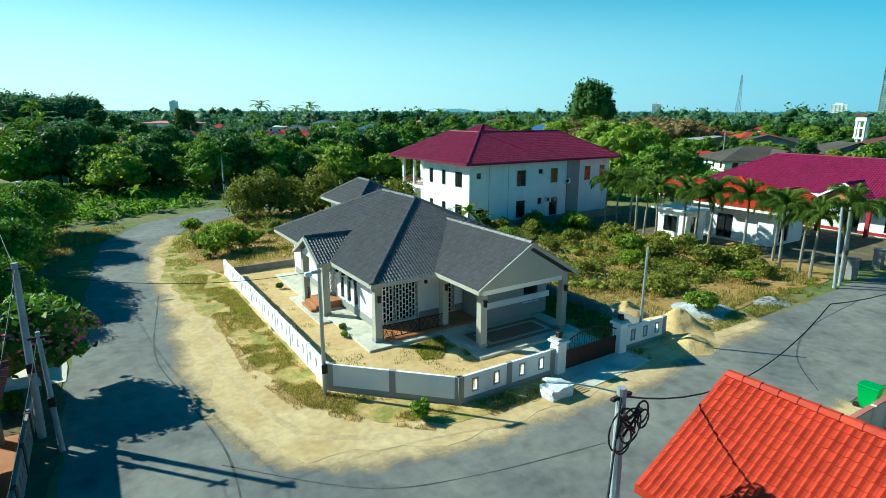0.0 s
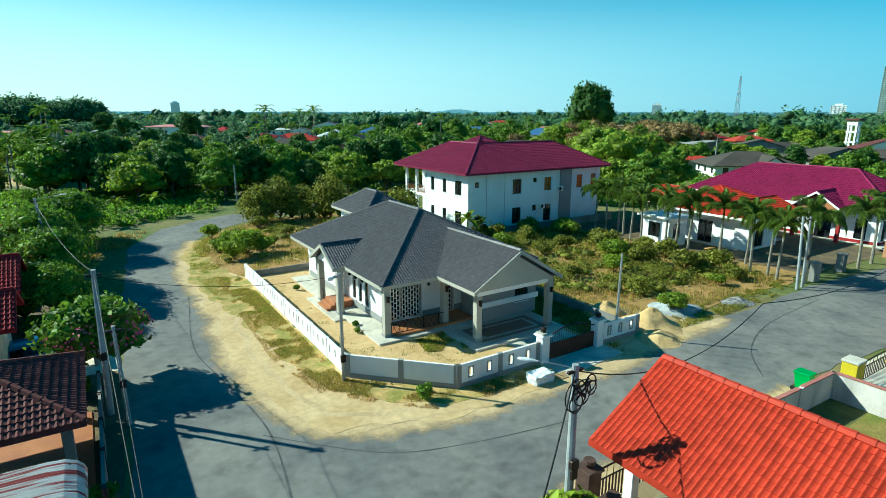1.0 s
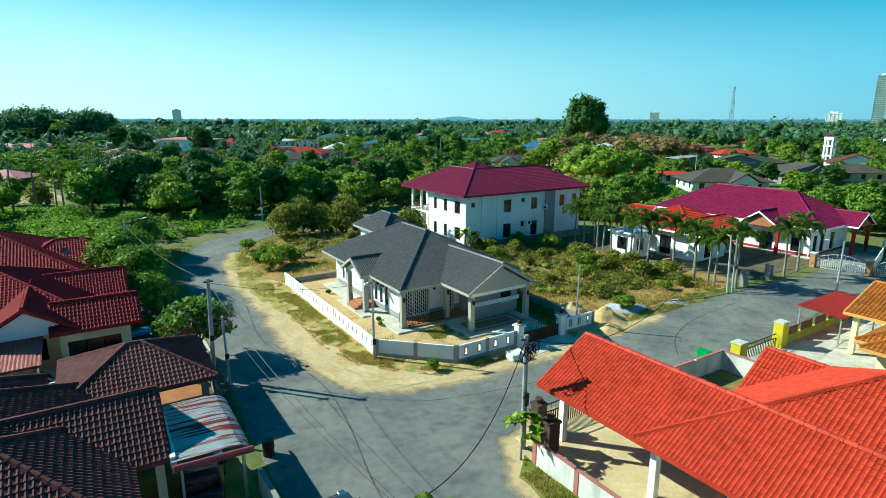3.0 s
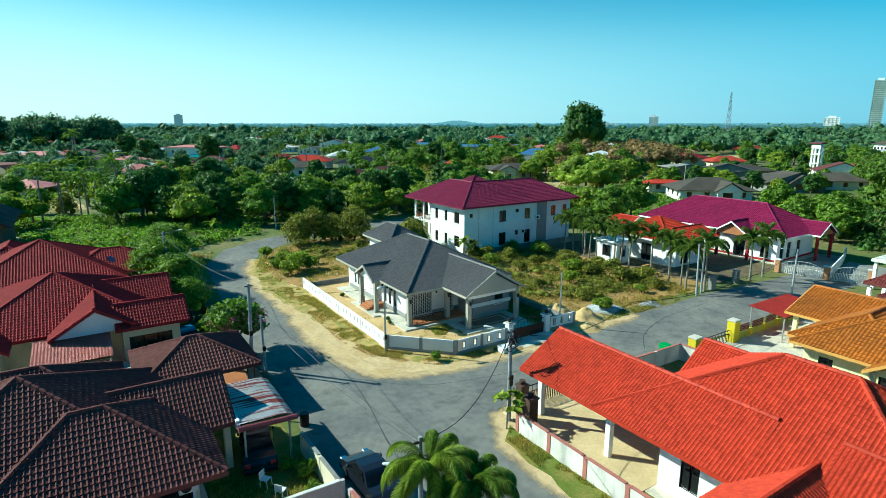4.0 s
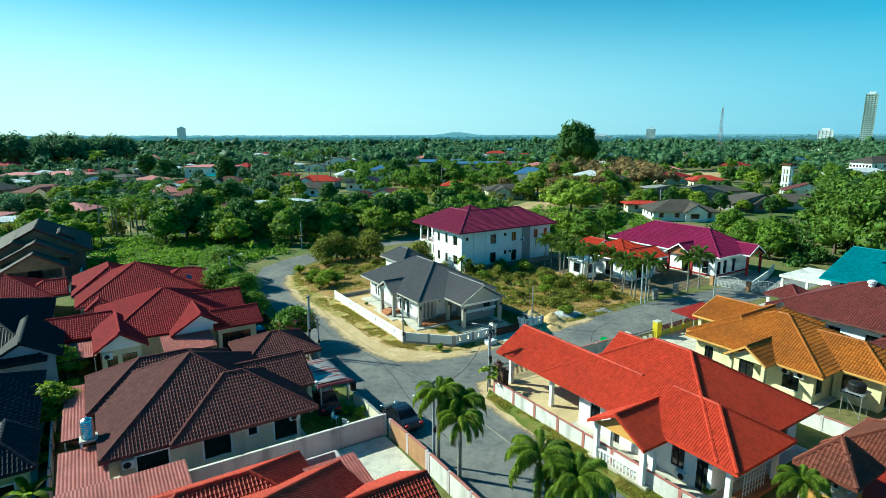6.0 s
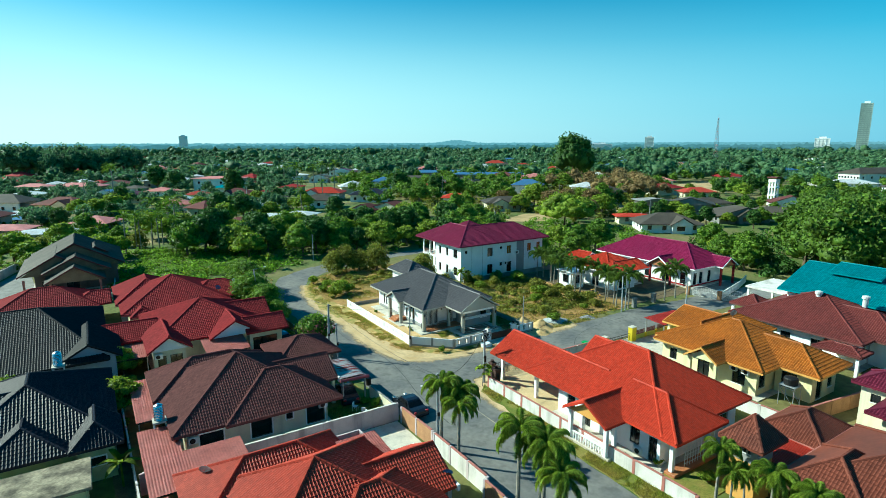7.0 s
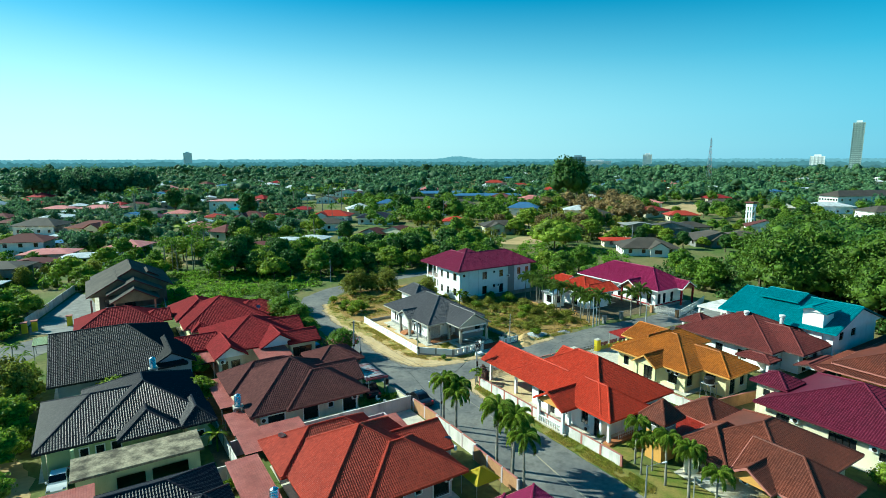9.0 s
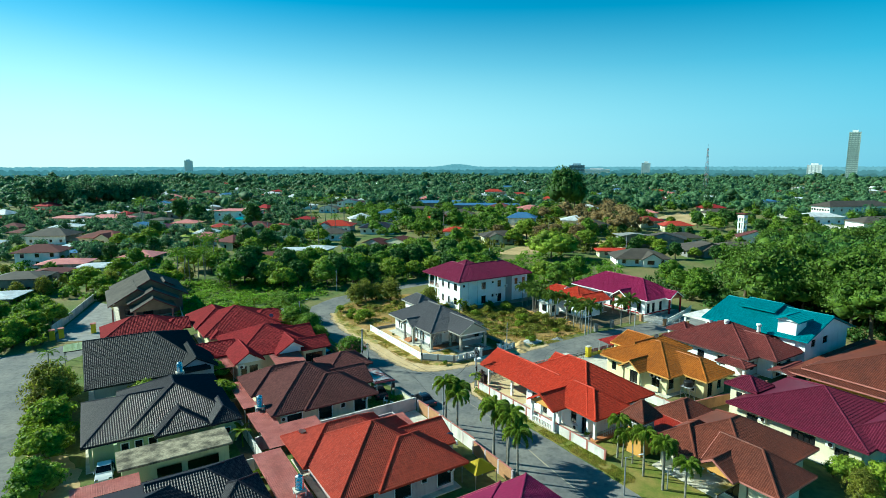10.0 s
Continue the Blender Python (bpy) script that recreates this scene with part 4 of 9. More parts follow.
h = house("bungalow with dark maroon-brown tiled roof and white walls",
          [(34.6, 49.2, -31.8, -16.0, 3.4, 'y', 3.25, (True, True)), (37.6, 46.5, -34.6, -26.0, 3.4, 'y', 2.3, (True, False)), (42.0, 51.5, -33.4, -24.0, 3.4, 'y', 2.3, (True, False)), (40.4, 45.0, -17.2, -12.8, 3.0, 'x', 1.3, (True, True)), (32.4, 35.6, -32.6, -27.6, 2.6, 'y', 0.55, (True, True)), (35.4, 41.8, -38.0, -34.4, 2.5, 'x', 0.6, (False, False))],
          [(35.8, 48.2, -31.0, -17.0, 3.3, [('W', 2.0, 3.2, 0.9, 2.3, 2), ('W', 5.4, 6.6, 0.9, 2.3, 2), ('W', 9.0, 10.4, 0.9, 2.3, 2), ('S', 1.0, 2.2, 0.9, 2.3, 2)]), (38.6, 45.5, -33.6, -31.02, 3.3, [('S', 1.2, 2.6, 0.1, 2.3, 2), ('S', 4.2, 5.6, 0.9, 2.3, 2)], "SWE")],
          R_MAROONBROWN, WHITE, fascia=R_BROWN)
pillars(h, ((32.8, -32.2), (32.8, -28.0), (35.8, -37.6), (41.4, -37.6), (40.8, -13.2), (44.6, -13.2)), 2.5, WHITE)
for x, y in ((41.3, -24.0), (43.6, -28.4)):
    v = part("roof_ventilator", tube([(x, y, 5.6), (x, y, 6.65), (x, y, 6.7), (x, y, 7.0), (x, y, 7.1)], [0.32, 0.32, 0.46, 0.46, 0.2], 14), METAL_WHITE, h, "steel turbine ventilator")

h = house("two-storey house with teal tiled roof and white walls",
          [(44.8, 62.0, -35.6, -17.2, 5.5, 'y', 3.0, (False, False)), (50.0, 56.8, -27.6, -21.4, 8.0, 'y', 1.0, (False, False)), (45.0, 49.6, -34.0, -29.8, 8.3, 'x', 0.7, (False, False))],
          [(46.0, 61.0, -34.8, -18.0, 5.4, [('W', 2.0, 3.4, 3.8, 5.1, 2), ('W', 6.0, 7.4, 3.8, 5.1, 2), ('W', 10.0, 11.4, 3.8, 5.1, 2), ('W', 2.0, 3.4, 0.9, 2.3, 2), ('S', 2.0, 3.4, 3.8, 5.1, 2), ('S', 6.0, 7.6, 3.8, 5.1, 2)])],
          R_TEAL, WHITE, fascia=R_TEAL)
part("tank_house", soft_box(45.6, 48.9, -33.4, -30.4, 0.0, 8.25, 0.03), WHITE, h)
part("canopy", soft_box(50.0, 58.5, -17.1, -9.8, 3.2, 3.55, 0.03), OLD_WHITE, h)
pillars(h, ((50.4, -16.6), (50.4, -10.2), (58.1, -10.2)), 3.19, WHITE)

h = house("bungalow with purple tiled hip roof and cream walls",
          [(16.5, 32.2, -54.5, -38.8, 3.4, 'y', 3.1, (True, True)), (20.4, 24.8, -40.6, -36.2, 4.3, 'x', 1.2, (True, True)), (18.5, 36.0, -58.0, -50.0, 3.4, 'x', 2.0, (True, True))],
          [(17.5, 31.2, -53.6, -39.8, 3.3, [('W', 1.2, 2.6, 0.6, 2.5, 2), ('W', 6.6, 9.2, 0.6, 2.6, 4), ('W', 11.2, 12.6, 1.4, 2.3, 2)]), (21.0, 24.2, -39.76, -36.8, 4.2, [('W', 0.8, 1.6, 2.6, 3.4, 1)], "WNE")],
          R_PURPLE, CREAM, fascia=R_PURPLE)
aircon(h, 17.48, -43.5, 2.2, 'W')
aircon(h, 17.48, -51.0, 2.2, 'W')

h = house("bungalow with reddish brown tiled roof and ochre gable",
          [(0.3, 13.6, -51.0, -39.3, 3.2, 'x', 3.0, (True, True)), (0.2, 8.0, -45.2, -39.25, 3.2, 'x', 2.0, (True, True)), (0.25, 7.4, -53.5, -45.5, 3.2, 'y', 2.3, (True, False)), (-0.6, 4.6, -49.6, -45.2, 3.2, 'x', 1.4, (False, False)), (7.4, 13.4, -39.6, -34.4, 2.9, 'x', 1.6, (True, True))],
          [(1.2, 12.6, -50.0, -40.3, 3.1, [('W', 1.6, 3.2, 0.8, 2.4, 2), ('W', 7.6, 9.0, 0.6, 2.4, 2), ('S', 8.0, 9.6, 0.8, 2.3, 2)]), (1.2, 6.4, -52.5, -50.02, 3.1, [('S', 1.0, 2.6, 0.1, 2.3, 2)], "SWE")],
          R_MIDBROWN, CREAM, fascia=PINK_TRIM, gable=ORANGE_WALL, single=0)
aircon(h, 0.6, -46.0, 2.5, 'W')
aircon(h, 0.6, -47.2, 2.5, 'W')
sheet_roof("weathered yellow and white metal canopy", -2.6, 1.1, -49.3, -43.6, 2.4, 2.55, material("weathered_yellow_metal_sheet", (0.58, 0.56, 0.50), (0.55, 0.38, 0.06), rough=0.6, scale=0.5, fine=5.0, var=0.2, bump=0.05, stain=0.3), posts=((-2.4, -49.1), (-2.4, -43.8)))

house("house with broad red-brown tiled roof and ochre walls",
      [(38.0, 62.5, -61.6, -38.0, 3.4, 'y', 4.4, (True, True)), (36.2, 64.4, -63.4, -36.4, 2.9, 'y', 1.0, (True, True))], [(39.0, 61.5, -60.4, -39.0, 2.95, [('W', 12.5, 14.0, 1.2, 2.3, 2), ('W', 16.0, 17.5, 1.2, 2.3, 2)])], R_MIDBROWN, ORANGE_WALL, fascia=PINK_TRIM)

# ---- houses across the field ----
h = house("bungalow with magenta tiled hip roof and white walls",
          [(52.3, 64.3, 0.6, 23.6, 3.8, 'y', 3.5, (True, True)), (50.8, 57.0, 4.6, 9.8, 3.6, 'x', 1.7, (False, False)), (58.6, 63.6, -0.8, 5.0, 3.7, 'y', 1.5, (False, False))],
          [(53.4, 63.2, 2.0, 22.4, 3.7, [('W', u, u + 1.1, 0.5, 2.6, 1) for u in (1.0, 3.2, 5.4, 8.0, 10.4, 18.2)] + [('S', u, u + 1.0, 0.4, 2.6, 1) for u in (0.8, 2.6, 5.2)] + [('W', 14.4, 16.0, 0.1, 2.4, 2)])],
          R_MAGENTA, WHITE, fascia=WHITE, plinth=R_DARKRED, gable=TERRACOTTA)
pillars(h, ((51.6, 5.0), (51.6, 9.4), (59.1, -0.3), (63.1, -0.3)), 3.6, R_DARKRED)
h = house("bungalow with bright red hip roof and pale blue-white walls",
          [(39.3, 49.4, 8.6, 19.4, 3.4, 'x', 2.25, (True, True)), (39.0, 48.6, 7.4, 13.0, 3.38, 'x', 1.3, (True, False)), (41.0, 47.8, 17.5, 24.4, 3.4, 'y', 1.6, (False, True))],
          [(40.3, 48.4, 9.6, 18.6, 3.3, [('W', 1.0, 2.4, 0.8, 2.4, 2), ('W', 5.0, 6.6, 0.1, 2.4, 2), ('S', 6.5, 7.6, 0.8, 2.3, 2)]), (40.0, 45.4, 8.0, 9.58, 3.3, [('S', 1.2, 2.8, 0.3, 2.4, 2)], "SWE"), (34.8, 37.6, 13.2, 16.6, 2.9, [('W', 0.9, 2.3, 0.9, 2.4, 2), ('S', 0.6, 1.8, 0.9, 2.4, 2)])],
          R_RED, WHITE, fascia=WHITE)
part("flat_roof", soft_box(34.4, 38.0, 12.8, 17.0, 2.92, 3.1, 0.02), WHITE, h)


# ---- houses west of the road ----
def long_house(dy, tile, wall, label, gable_trim, single=0):
    """Two houses of one plan, one plot apart."""
    h = house(label,
              [(-34.1, -20.8, -10.3 + dy, 3.0 + dy, 2.9, 'x', 3.7, (True, True)), (-30.0, -19.7, -10.7 + dy, -1.8 + dy, 2.9, 'x', 2.45, (True, True)), (-34.7, -23.0, -2.6 + dy, 5.4 + dy, 2.9, 'x', 2.2, (True, True)),
               (-27.0, -18.4, -6.4 + dy, -0.2 + dy, 2.9, 'x', 1.75, (False, False))],
              [(-33.0, -20.8, -9.6 + dy, 4.4 + dy, 2.85, [('S', 1.0, 2.9, 0.6, 2.2, 1), ('S', 5.2, 7.0, 0.6, 2.2, 1), ('S', 8.3, 8.9, 1.5, 2.1, 1), ('S', 10.2, 11.9, 0.5, 2.2, 1), ('W', 3.0, 4.4, 0.8, 2.2, 2), ('W', 9.0, 10.4, 0.8, 2.2, 2)])],
              tile, wall, surround=WHITE, fascia=tile, gable=gable_trim, single=single, fm=FRAME)
    aircon(h, -21.7, -9.6 + dy, 1.9)
    aircon(h, -32.9, -9.6 + dy, 1.7)
    pillars(h, ((-18.8, -6.0 + dy), (-18.8, -0.6 + dy)), 2.8, wall)
    part("parapet", soft_box(-18.42, -18.2, -6.6 + dy, -0.1 + dy, 2.5, 2.98, 0.02), WHITE, h)
    return h


long_house(0.0, R_BROWN, CREAM, "bungalow with mossy brown tiled roof and cream walls", PINK_TRIM, single=300)
long_house(-21.4, R_BRICKRED, PINK_WALL, "bungalow with brick-red tiled roof and dull pink walls", PINK_TRIM, single=200)
water_tank(-34.6, -6.6, 3.0)
water_tank(-36.3, -27.6, 3.0)

h = thing("pavilion", -19, 4, 0, label="open carport pavilion with brown tiled hip roof", category="carport")
roof(h, -22.5, -15.2, 0.6, 7.2, 2.85, 'x', 1.5, (True, True), R_BROWN, fascia_mat=R_BROWN)
pillars(h, ((-21.9, 1.2), (-15.8, 1.2), (-21.9, 6.6), (-15.8, 6.6)), 2.8, GREY_CONCRETE)
part("floor", soft_box(-22.3, -15.2, 0.7, 7.0, 0.0, 0.1, 0.02), TERRACOTTA, h)

AWNING = material("rust_streaked_white_sheet", (0.80, 0.80, 0.80), (0.72, 0.72, 0.72), rough=0.4, scale=0.6, fine=6.0, var=0.06, bump=0.03)
an = AWNING.node_tree.nodes
al = AWNING.node_tree.links
stretch, rust, lift_, tone = an.new("ShaderNodeMapping"), an.new("ShaderNodeTexNoise"), an.new("ShaderNodeMapRange"), an.new("ShaderNodeMix")
stretch.inputs["Scale"].default_value = (0.32, 4.2, 1.0)
rust.inputs["Scale"].default_value, rust.inputs["Detail"].default_value = 1.0, 4
lift_.inputs[1].default_value, lift_.inputs[2].default_value = 0.50, 0.58
tone.data_type = 'RGBA'
tone.inputs[7].default_value = (0.42, 0.09, 0.085, 1)
al.new(an.new("ShaderNodeNewGeometry").outputs["Position"], stretch.inputs["Vector"])
al.new(stretch.outputs[0], rust.inputs["Vector"])
al.new(rust.outputs["Fac"], lift_.inputs[0])
al.new(lift_.outputs[0], tone.inputs[0])
al.new(an["Hue/Saturation/Value"].outputs["Color"], tone.inputs[6])
al.new(tone.outputs[2], an["Principled BSDF"].inputs["Base Color"])
aw = thing("awning", -16.8, -4.1, 0, label="white ribbed metal awning with rust-red streaks, rolled down at its edge", category="awning")
bm = bmesh.new()
prof = [(-18.4, 2.86), (-16.2, 2.80), (-15.75, 2.74), (-15.45, 2.60), (-15.28, 2.40), (-15.22, 2.2)]
rows = [[bm.verts.new((x, -6.8 + 5.3 * k / 76, z + (0.025 if k % 2 else 0.0))) for x, z in prof] for k in range(77)]
for r0, r1 in zip(rows, rows[1:]):
    for k in range(len(prof) - 1):
        bm.faces.new((r0[k], r0[k + 1], r1[k + 1], r1[k]))
bmesh.ops.solidify(bm, geom=bm.faces[:], thickness=0.012)
part("roof_sheet", bm, AWNING, aw)
for y in (-6.5, -4.1, -1.8):
    part("rafter", soft_box(-18.3, -15.6, y - 0.04, y + 0.04, 2.62, 2.72, 0.005), IRON, aw)
for y in (-6.6, -1.7):
    part("post", soft_box(-15.65, -15.55, y - 0.05, y + 0.05, 0, 2.6, 0.005), GALV, aw)
h = thing("awning_end", -16.8, -6.9, 0, label="rust-red curved sheet along the awning edge", category="awning")
part("curved_sheet", tube([(-18.4, -6.98, 2.66), (-15.25, -6.98, 2.52)], 0.15, 10), material("dull_maroon_sheet", (0.26, 0.06, 0.07), rough=0.5, var=0.2, bump=0.05), h)
for x in (-18.1, -15.7):
    part("post", soft_box(x - 0.05, x + 0.05, -7.02, -6.92, 0, 2.5, 0.005), GALV, h)
sheet_roof("faded red ribbed metal lean-to", -36.3, -34.5, -5.0, 4.8, 2.4, 2.5, METAL_RED, posts=((-36.1, -4.8), (-36.1, 4.6)))
sheet_roof("faded red ribbed metal carport roof", -36.4, -33.6, -12.6, -6.9, 2.4, 2.5, METAL_RED, posts=((-36.2, -12.4), (-36.2, -7.1)))
sheet_roof("faded red ribbed metal roof across the yard", -36.4, -29.4, -17.6, -12.8, 2.6, 2.9, METAL_RED, posts=((-36.2, -17.4), (-29.6, -13.0)))
sheet_roof("pinkish metal side roof along the wall", -38.4, -35.3, -32.0, -17.9, 2.3, 2.6, METAL_RED, posts=((-38.2, -31.8), (-38.2, -18.1)))
sheet_roof("red metal back roof", -25.0, -20.2, -22.4, -18.6, 2.9, 3.3, METAL_RED, posts=((-24.8, -22.2), (-20.4, -22.2)))

h = house("bungalow with dark red tiled gables and cream walls",
          [(-33.6, -20.0, 12.8, 27.0, 3.2, 'x', 3.1, (True, True)), (-27.2, -21.2, 11.6, 19.0, 3.2, 'y', 1.85, (False, False)), (-34.0, -29.4, 10.4, 18.0, 3.2, 'y', 1.6, (False, False)), (-26.0, -18.2, 18.4, 23.8, 3.2, 'x', 1.6, (False, False)), (-23.0, -17.9, 11.4, 16.0, 3.2, 'x', 1.35, (False, False)), (-38.0, -32.0, 16.5, 23.0, 3.0, 'x', 1.5, (False, False))],
          [(-32.8, -20.8, 13.6, 26.0, 3.1, [('S', 7.2, 9.4, 0.8, 2.3, 2), ('W', 3.0, 4.4, 0.8, 2.2, 2)]), (-33.4, -30.0, 11.0, 13.58, 3.1, [('S', 0.4, 1.3, 0.5, 2.4, 1), ('S', 1.7, 3.0, 0.5, 2.4, 2)], "SWE"), (-22.6, -18.6, 12.0, 15.6, 2.9, [('S', 0.4, 3.4, 0.0, 2.3, 3)])],
          R_DARKRED, CREAM, fascia=R_DARKRED, gable=WHITE)
aircon(h, -33.3, 10.98, 2.2)
sheet_roof("pinkish ribbed metal porch roof", -28.2, -23.4, 8.2, 12.6, 2.5, 3.0, METAL_RED, posts=((-28.0, 8.4), (-23.6, 8.4)))
sheet_roof("pinkish metal carport roof", -38.6, -33.8, 11.6, 17.6, 2.5, 2.7, METAL_RED, posts=((-38.4, 11.8), (-34.0, 11.8)))

house("bungalow with dark red tiled hip roof and yellow walls",
      [(-35.6, -21.2, 28.0, 42.4, 3.2, 'x', 3.4, (True, True)), (-27.0, -17.4, 31.0, 38.6, 3.2, 'x', 1.9, (True, True)), (-36.0, -27.0, 34.0, 46.5, 3.2, 'y', 2.5, (True, True)), (-34.6, -31.6, 26.6, 30.2, 3.0, 'y', 0.9, (True, False))],
      [(-34.6, -22.2, 29.0, 41.4, 3.1, [('S', 3.6, 5.4, 0.9, 2.3, 3), ('S', 6.4, 8.2, 0.9, 2.3, 3), ('S', 9.2, 11.0, 0.9, 2.3, 3), ('W', 3.0, 4.4, 0.8, 2.2, 2)]), (-22.18, -18.4, 32.0, 37.6, 2.9, [('S', 1.0, 2.4, 0.3, 2.2, 2)], "SNE")],
      R_DARKRED, YELLOW_WALL, fascia=PINK_TRIM)

h = house("bungalow with glossy blue-black tiled roof and pale green walls",
          [(-50.0, -37.6, -7.3, 8.0, 3.2, 'y', 3.1, (True, True)), (-54.0, -44.0, -7.6, 6.4, 3.2, 'x', 2.5, (True, False)), (-46.9, -41.0, -9.0, -2.0, 3.2, 'y', 1.5, (True, False)), (-41.0, -37.4, -9.2, -4.0, 3.2, 'y', 1.3, (True, False))],
          [(-53.0, -38.4, -6.6, 7.0, 3.1, [('S', 2.8, 3.5, 1.0, 2.2, 1), ('S', 4.2, 4.9, 1.0, 2.2, 1), ('S', 5.6, 6.4, 1.0, 2.2, 1), ('W', 3.0, 4.4, 0.8, 2.2, 2)]), (-40.6, -38.0, -8.4, -6.62, 3.0, [('S', 0.7, 1.9, 1.3, 2.0, 1)], "SWE")],
          R_NAVY, GREEN_WALL, surround=WHITE, fascia=R_NAVY, single=150)
pillars(h, ((-53.2, -7.0), (-50.8, -8.2)), 3.1, GREEN_WALL)
part("flat_roof", soft_box(-50.9, -39.6, -14.4, -9.9, 2.7, 2.95, 0.03), material("bleached_concrete_roof", (0.33, 0.28, 0.19), (0.10, 0.085, 0.06), rough=0.95, scale=0.9, fine=5.0, var=0.45, bump=0.3, stain=0.4), h, "stained flat concrete slab roof")
block(h, -50.5, -40.0, -14.0, -10.2, 0.0, 2.696, GREEN_WALL, [('S', 3.2, 5.6, 0.0, 2.0, 1, None), ('S', 6.2, 9.4, 0.0, 2.0, 1, None)])
water_tank(-42.0, 8.2, 4.4)

house("house with long charcoal tiled roof and blue-grey walls",
      [(-53.6, -37.6, 10.0, 33.0, 3.6, 'x', 3.7, (False, 6.5)), (-42.4, -36.4, 10.6, 19.5, 3.6, 'y', 1.7, (False, False))], [(-52.6, -38.6, 11.4, 31.8, 3.5, [('S', 9.6, 11.4, 1.2, 2.4, 3), ('S', 12.2, 13.2, 1.4, 2.2, 2)]), (-41.8, -37.0, 10.9, 11.38, 3.5, [('S', 0.6, 2.4, 1.2, 2.4, 3)], "SWE")],
      R_DARK, material("blue_grey_plaster", (0.30, 0.36, 0.44), rough=0.85, scale=0.7, fine=12.0, var=0.08, bump=0.05, stain=0.2), fascia=R_DARK)
house("bungalow with small dark red hip roof", [(-51.2, -38.0, 35.2, 45.4, 3.2, 'x', 2.5, (True, True)), (-41.5, -36.4, 36.5, 42.0, 3.2, 'x', 1.4, (True, False))], [(-50.2, -39.0, 36.2, 44.4, 3.1)], R_DARKRED, CREAM, fascia=R_DARKRED)
h = house("large house with grey-brown stepped gables, partly unfinished",
          [(-48.40, -33.20, 61.60, 80.00, 4.40, 'y', 4.3, (False, 5.0)), (-49.40, -37.80, 59.60, 77.50, 3.80, 'y', 3.3, (False, True)), (-45.80, -35.60, 57.60, 67.00, 4.30, 'y', 2.7, (False, False)), (-45.40, -36.60, 54.60, 61.00, 3.20, 'y', 2.5, (False, False)), (-39.60, -35.60, 64.00, 70.00, 6.30, 'y', 1.1, (False, False))],
          [(-47.20, -34.40, 62.60, 78.60, 4.30, [('S', 1.0, 2.6, 0.8, 2.4, 2), ('S', 4.6, 6.6, 0.2, 2.6, 2), ('W', 3.0, 4.6, 1.0, 2.4, 2), ('W', 8.0, 9.6, 1.0, 2.4, 2)]), (-39.10, -36.10, 64.60, 69.60, 6.25, [('S', 0.9, 1.9, 4.6, 5.5, 2)])],
          R_GREYBROWN, material('dark_taupe_plaster', (0.13, 0.105, 0.09), rough=0.85, scale=0.7, fine=10.0, var=0.12, bump=0.1, stain=0.3), fascia=R_BROWN, gable=material('tan_gable_board', (0.20, 0.14, 0.085), rough=0.8, scale=1.0, fine=9.0, var=0.2, bump=0.2))
pillars(h, ((-44.6, 55.2), (-37.4, 55.2), (-48.6, 60.2)), 3.1, PINK_TRIM)
house("bungalow with blue-black tiled roof below the slab roof",
      [(-56.0, -43.0, -34.0, -18.6, 3.0, 'x', 2.7, (True, True)), (-49.0, -39.4, -27.0, -18.2, 3.0, 'x', 2.0, (False, True)), (-44.0, -39.0, -28.4, -22.6, 3.0, 'x', 1.5, (True, True))], [(-55.0, -40.4, -33.0, -19.6, 2.9)], R_NAVY, CREAM, fascia=R_NAVY)
sheet_roof("plain red metal shed roof", -55.0, -49.0, -18.2, -14.9, 2.4, 2.5, METAL_RED, posts=((-54.8, -18.0), (-49.2, -18.0)))
house("bungalow with magenta tiled roof beside the road", [(-27.0, -16.0, -48.0, -37.0, 2.8, 'x', 1.9, (True, True)), (-30.0, -19.0, -46.0, -36.6, 2.7, 'y', 1.5, (True, True))], [(-26.0, -17.0, -47.0, -38.0, 2.7)], R_MAGENTA, CREAM, fascia=METAL_RED)


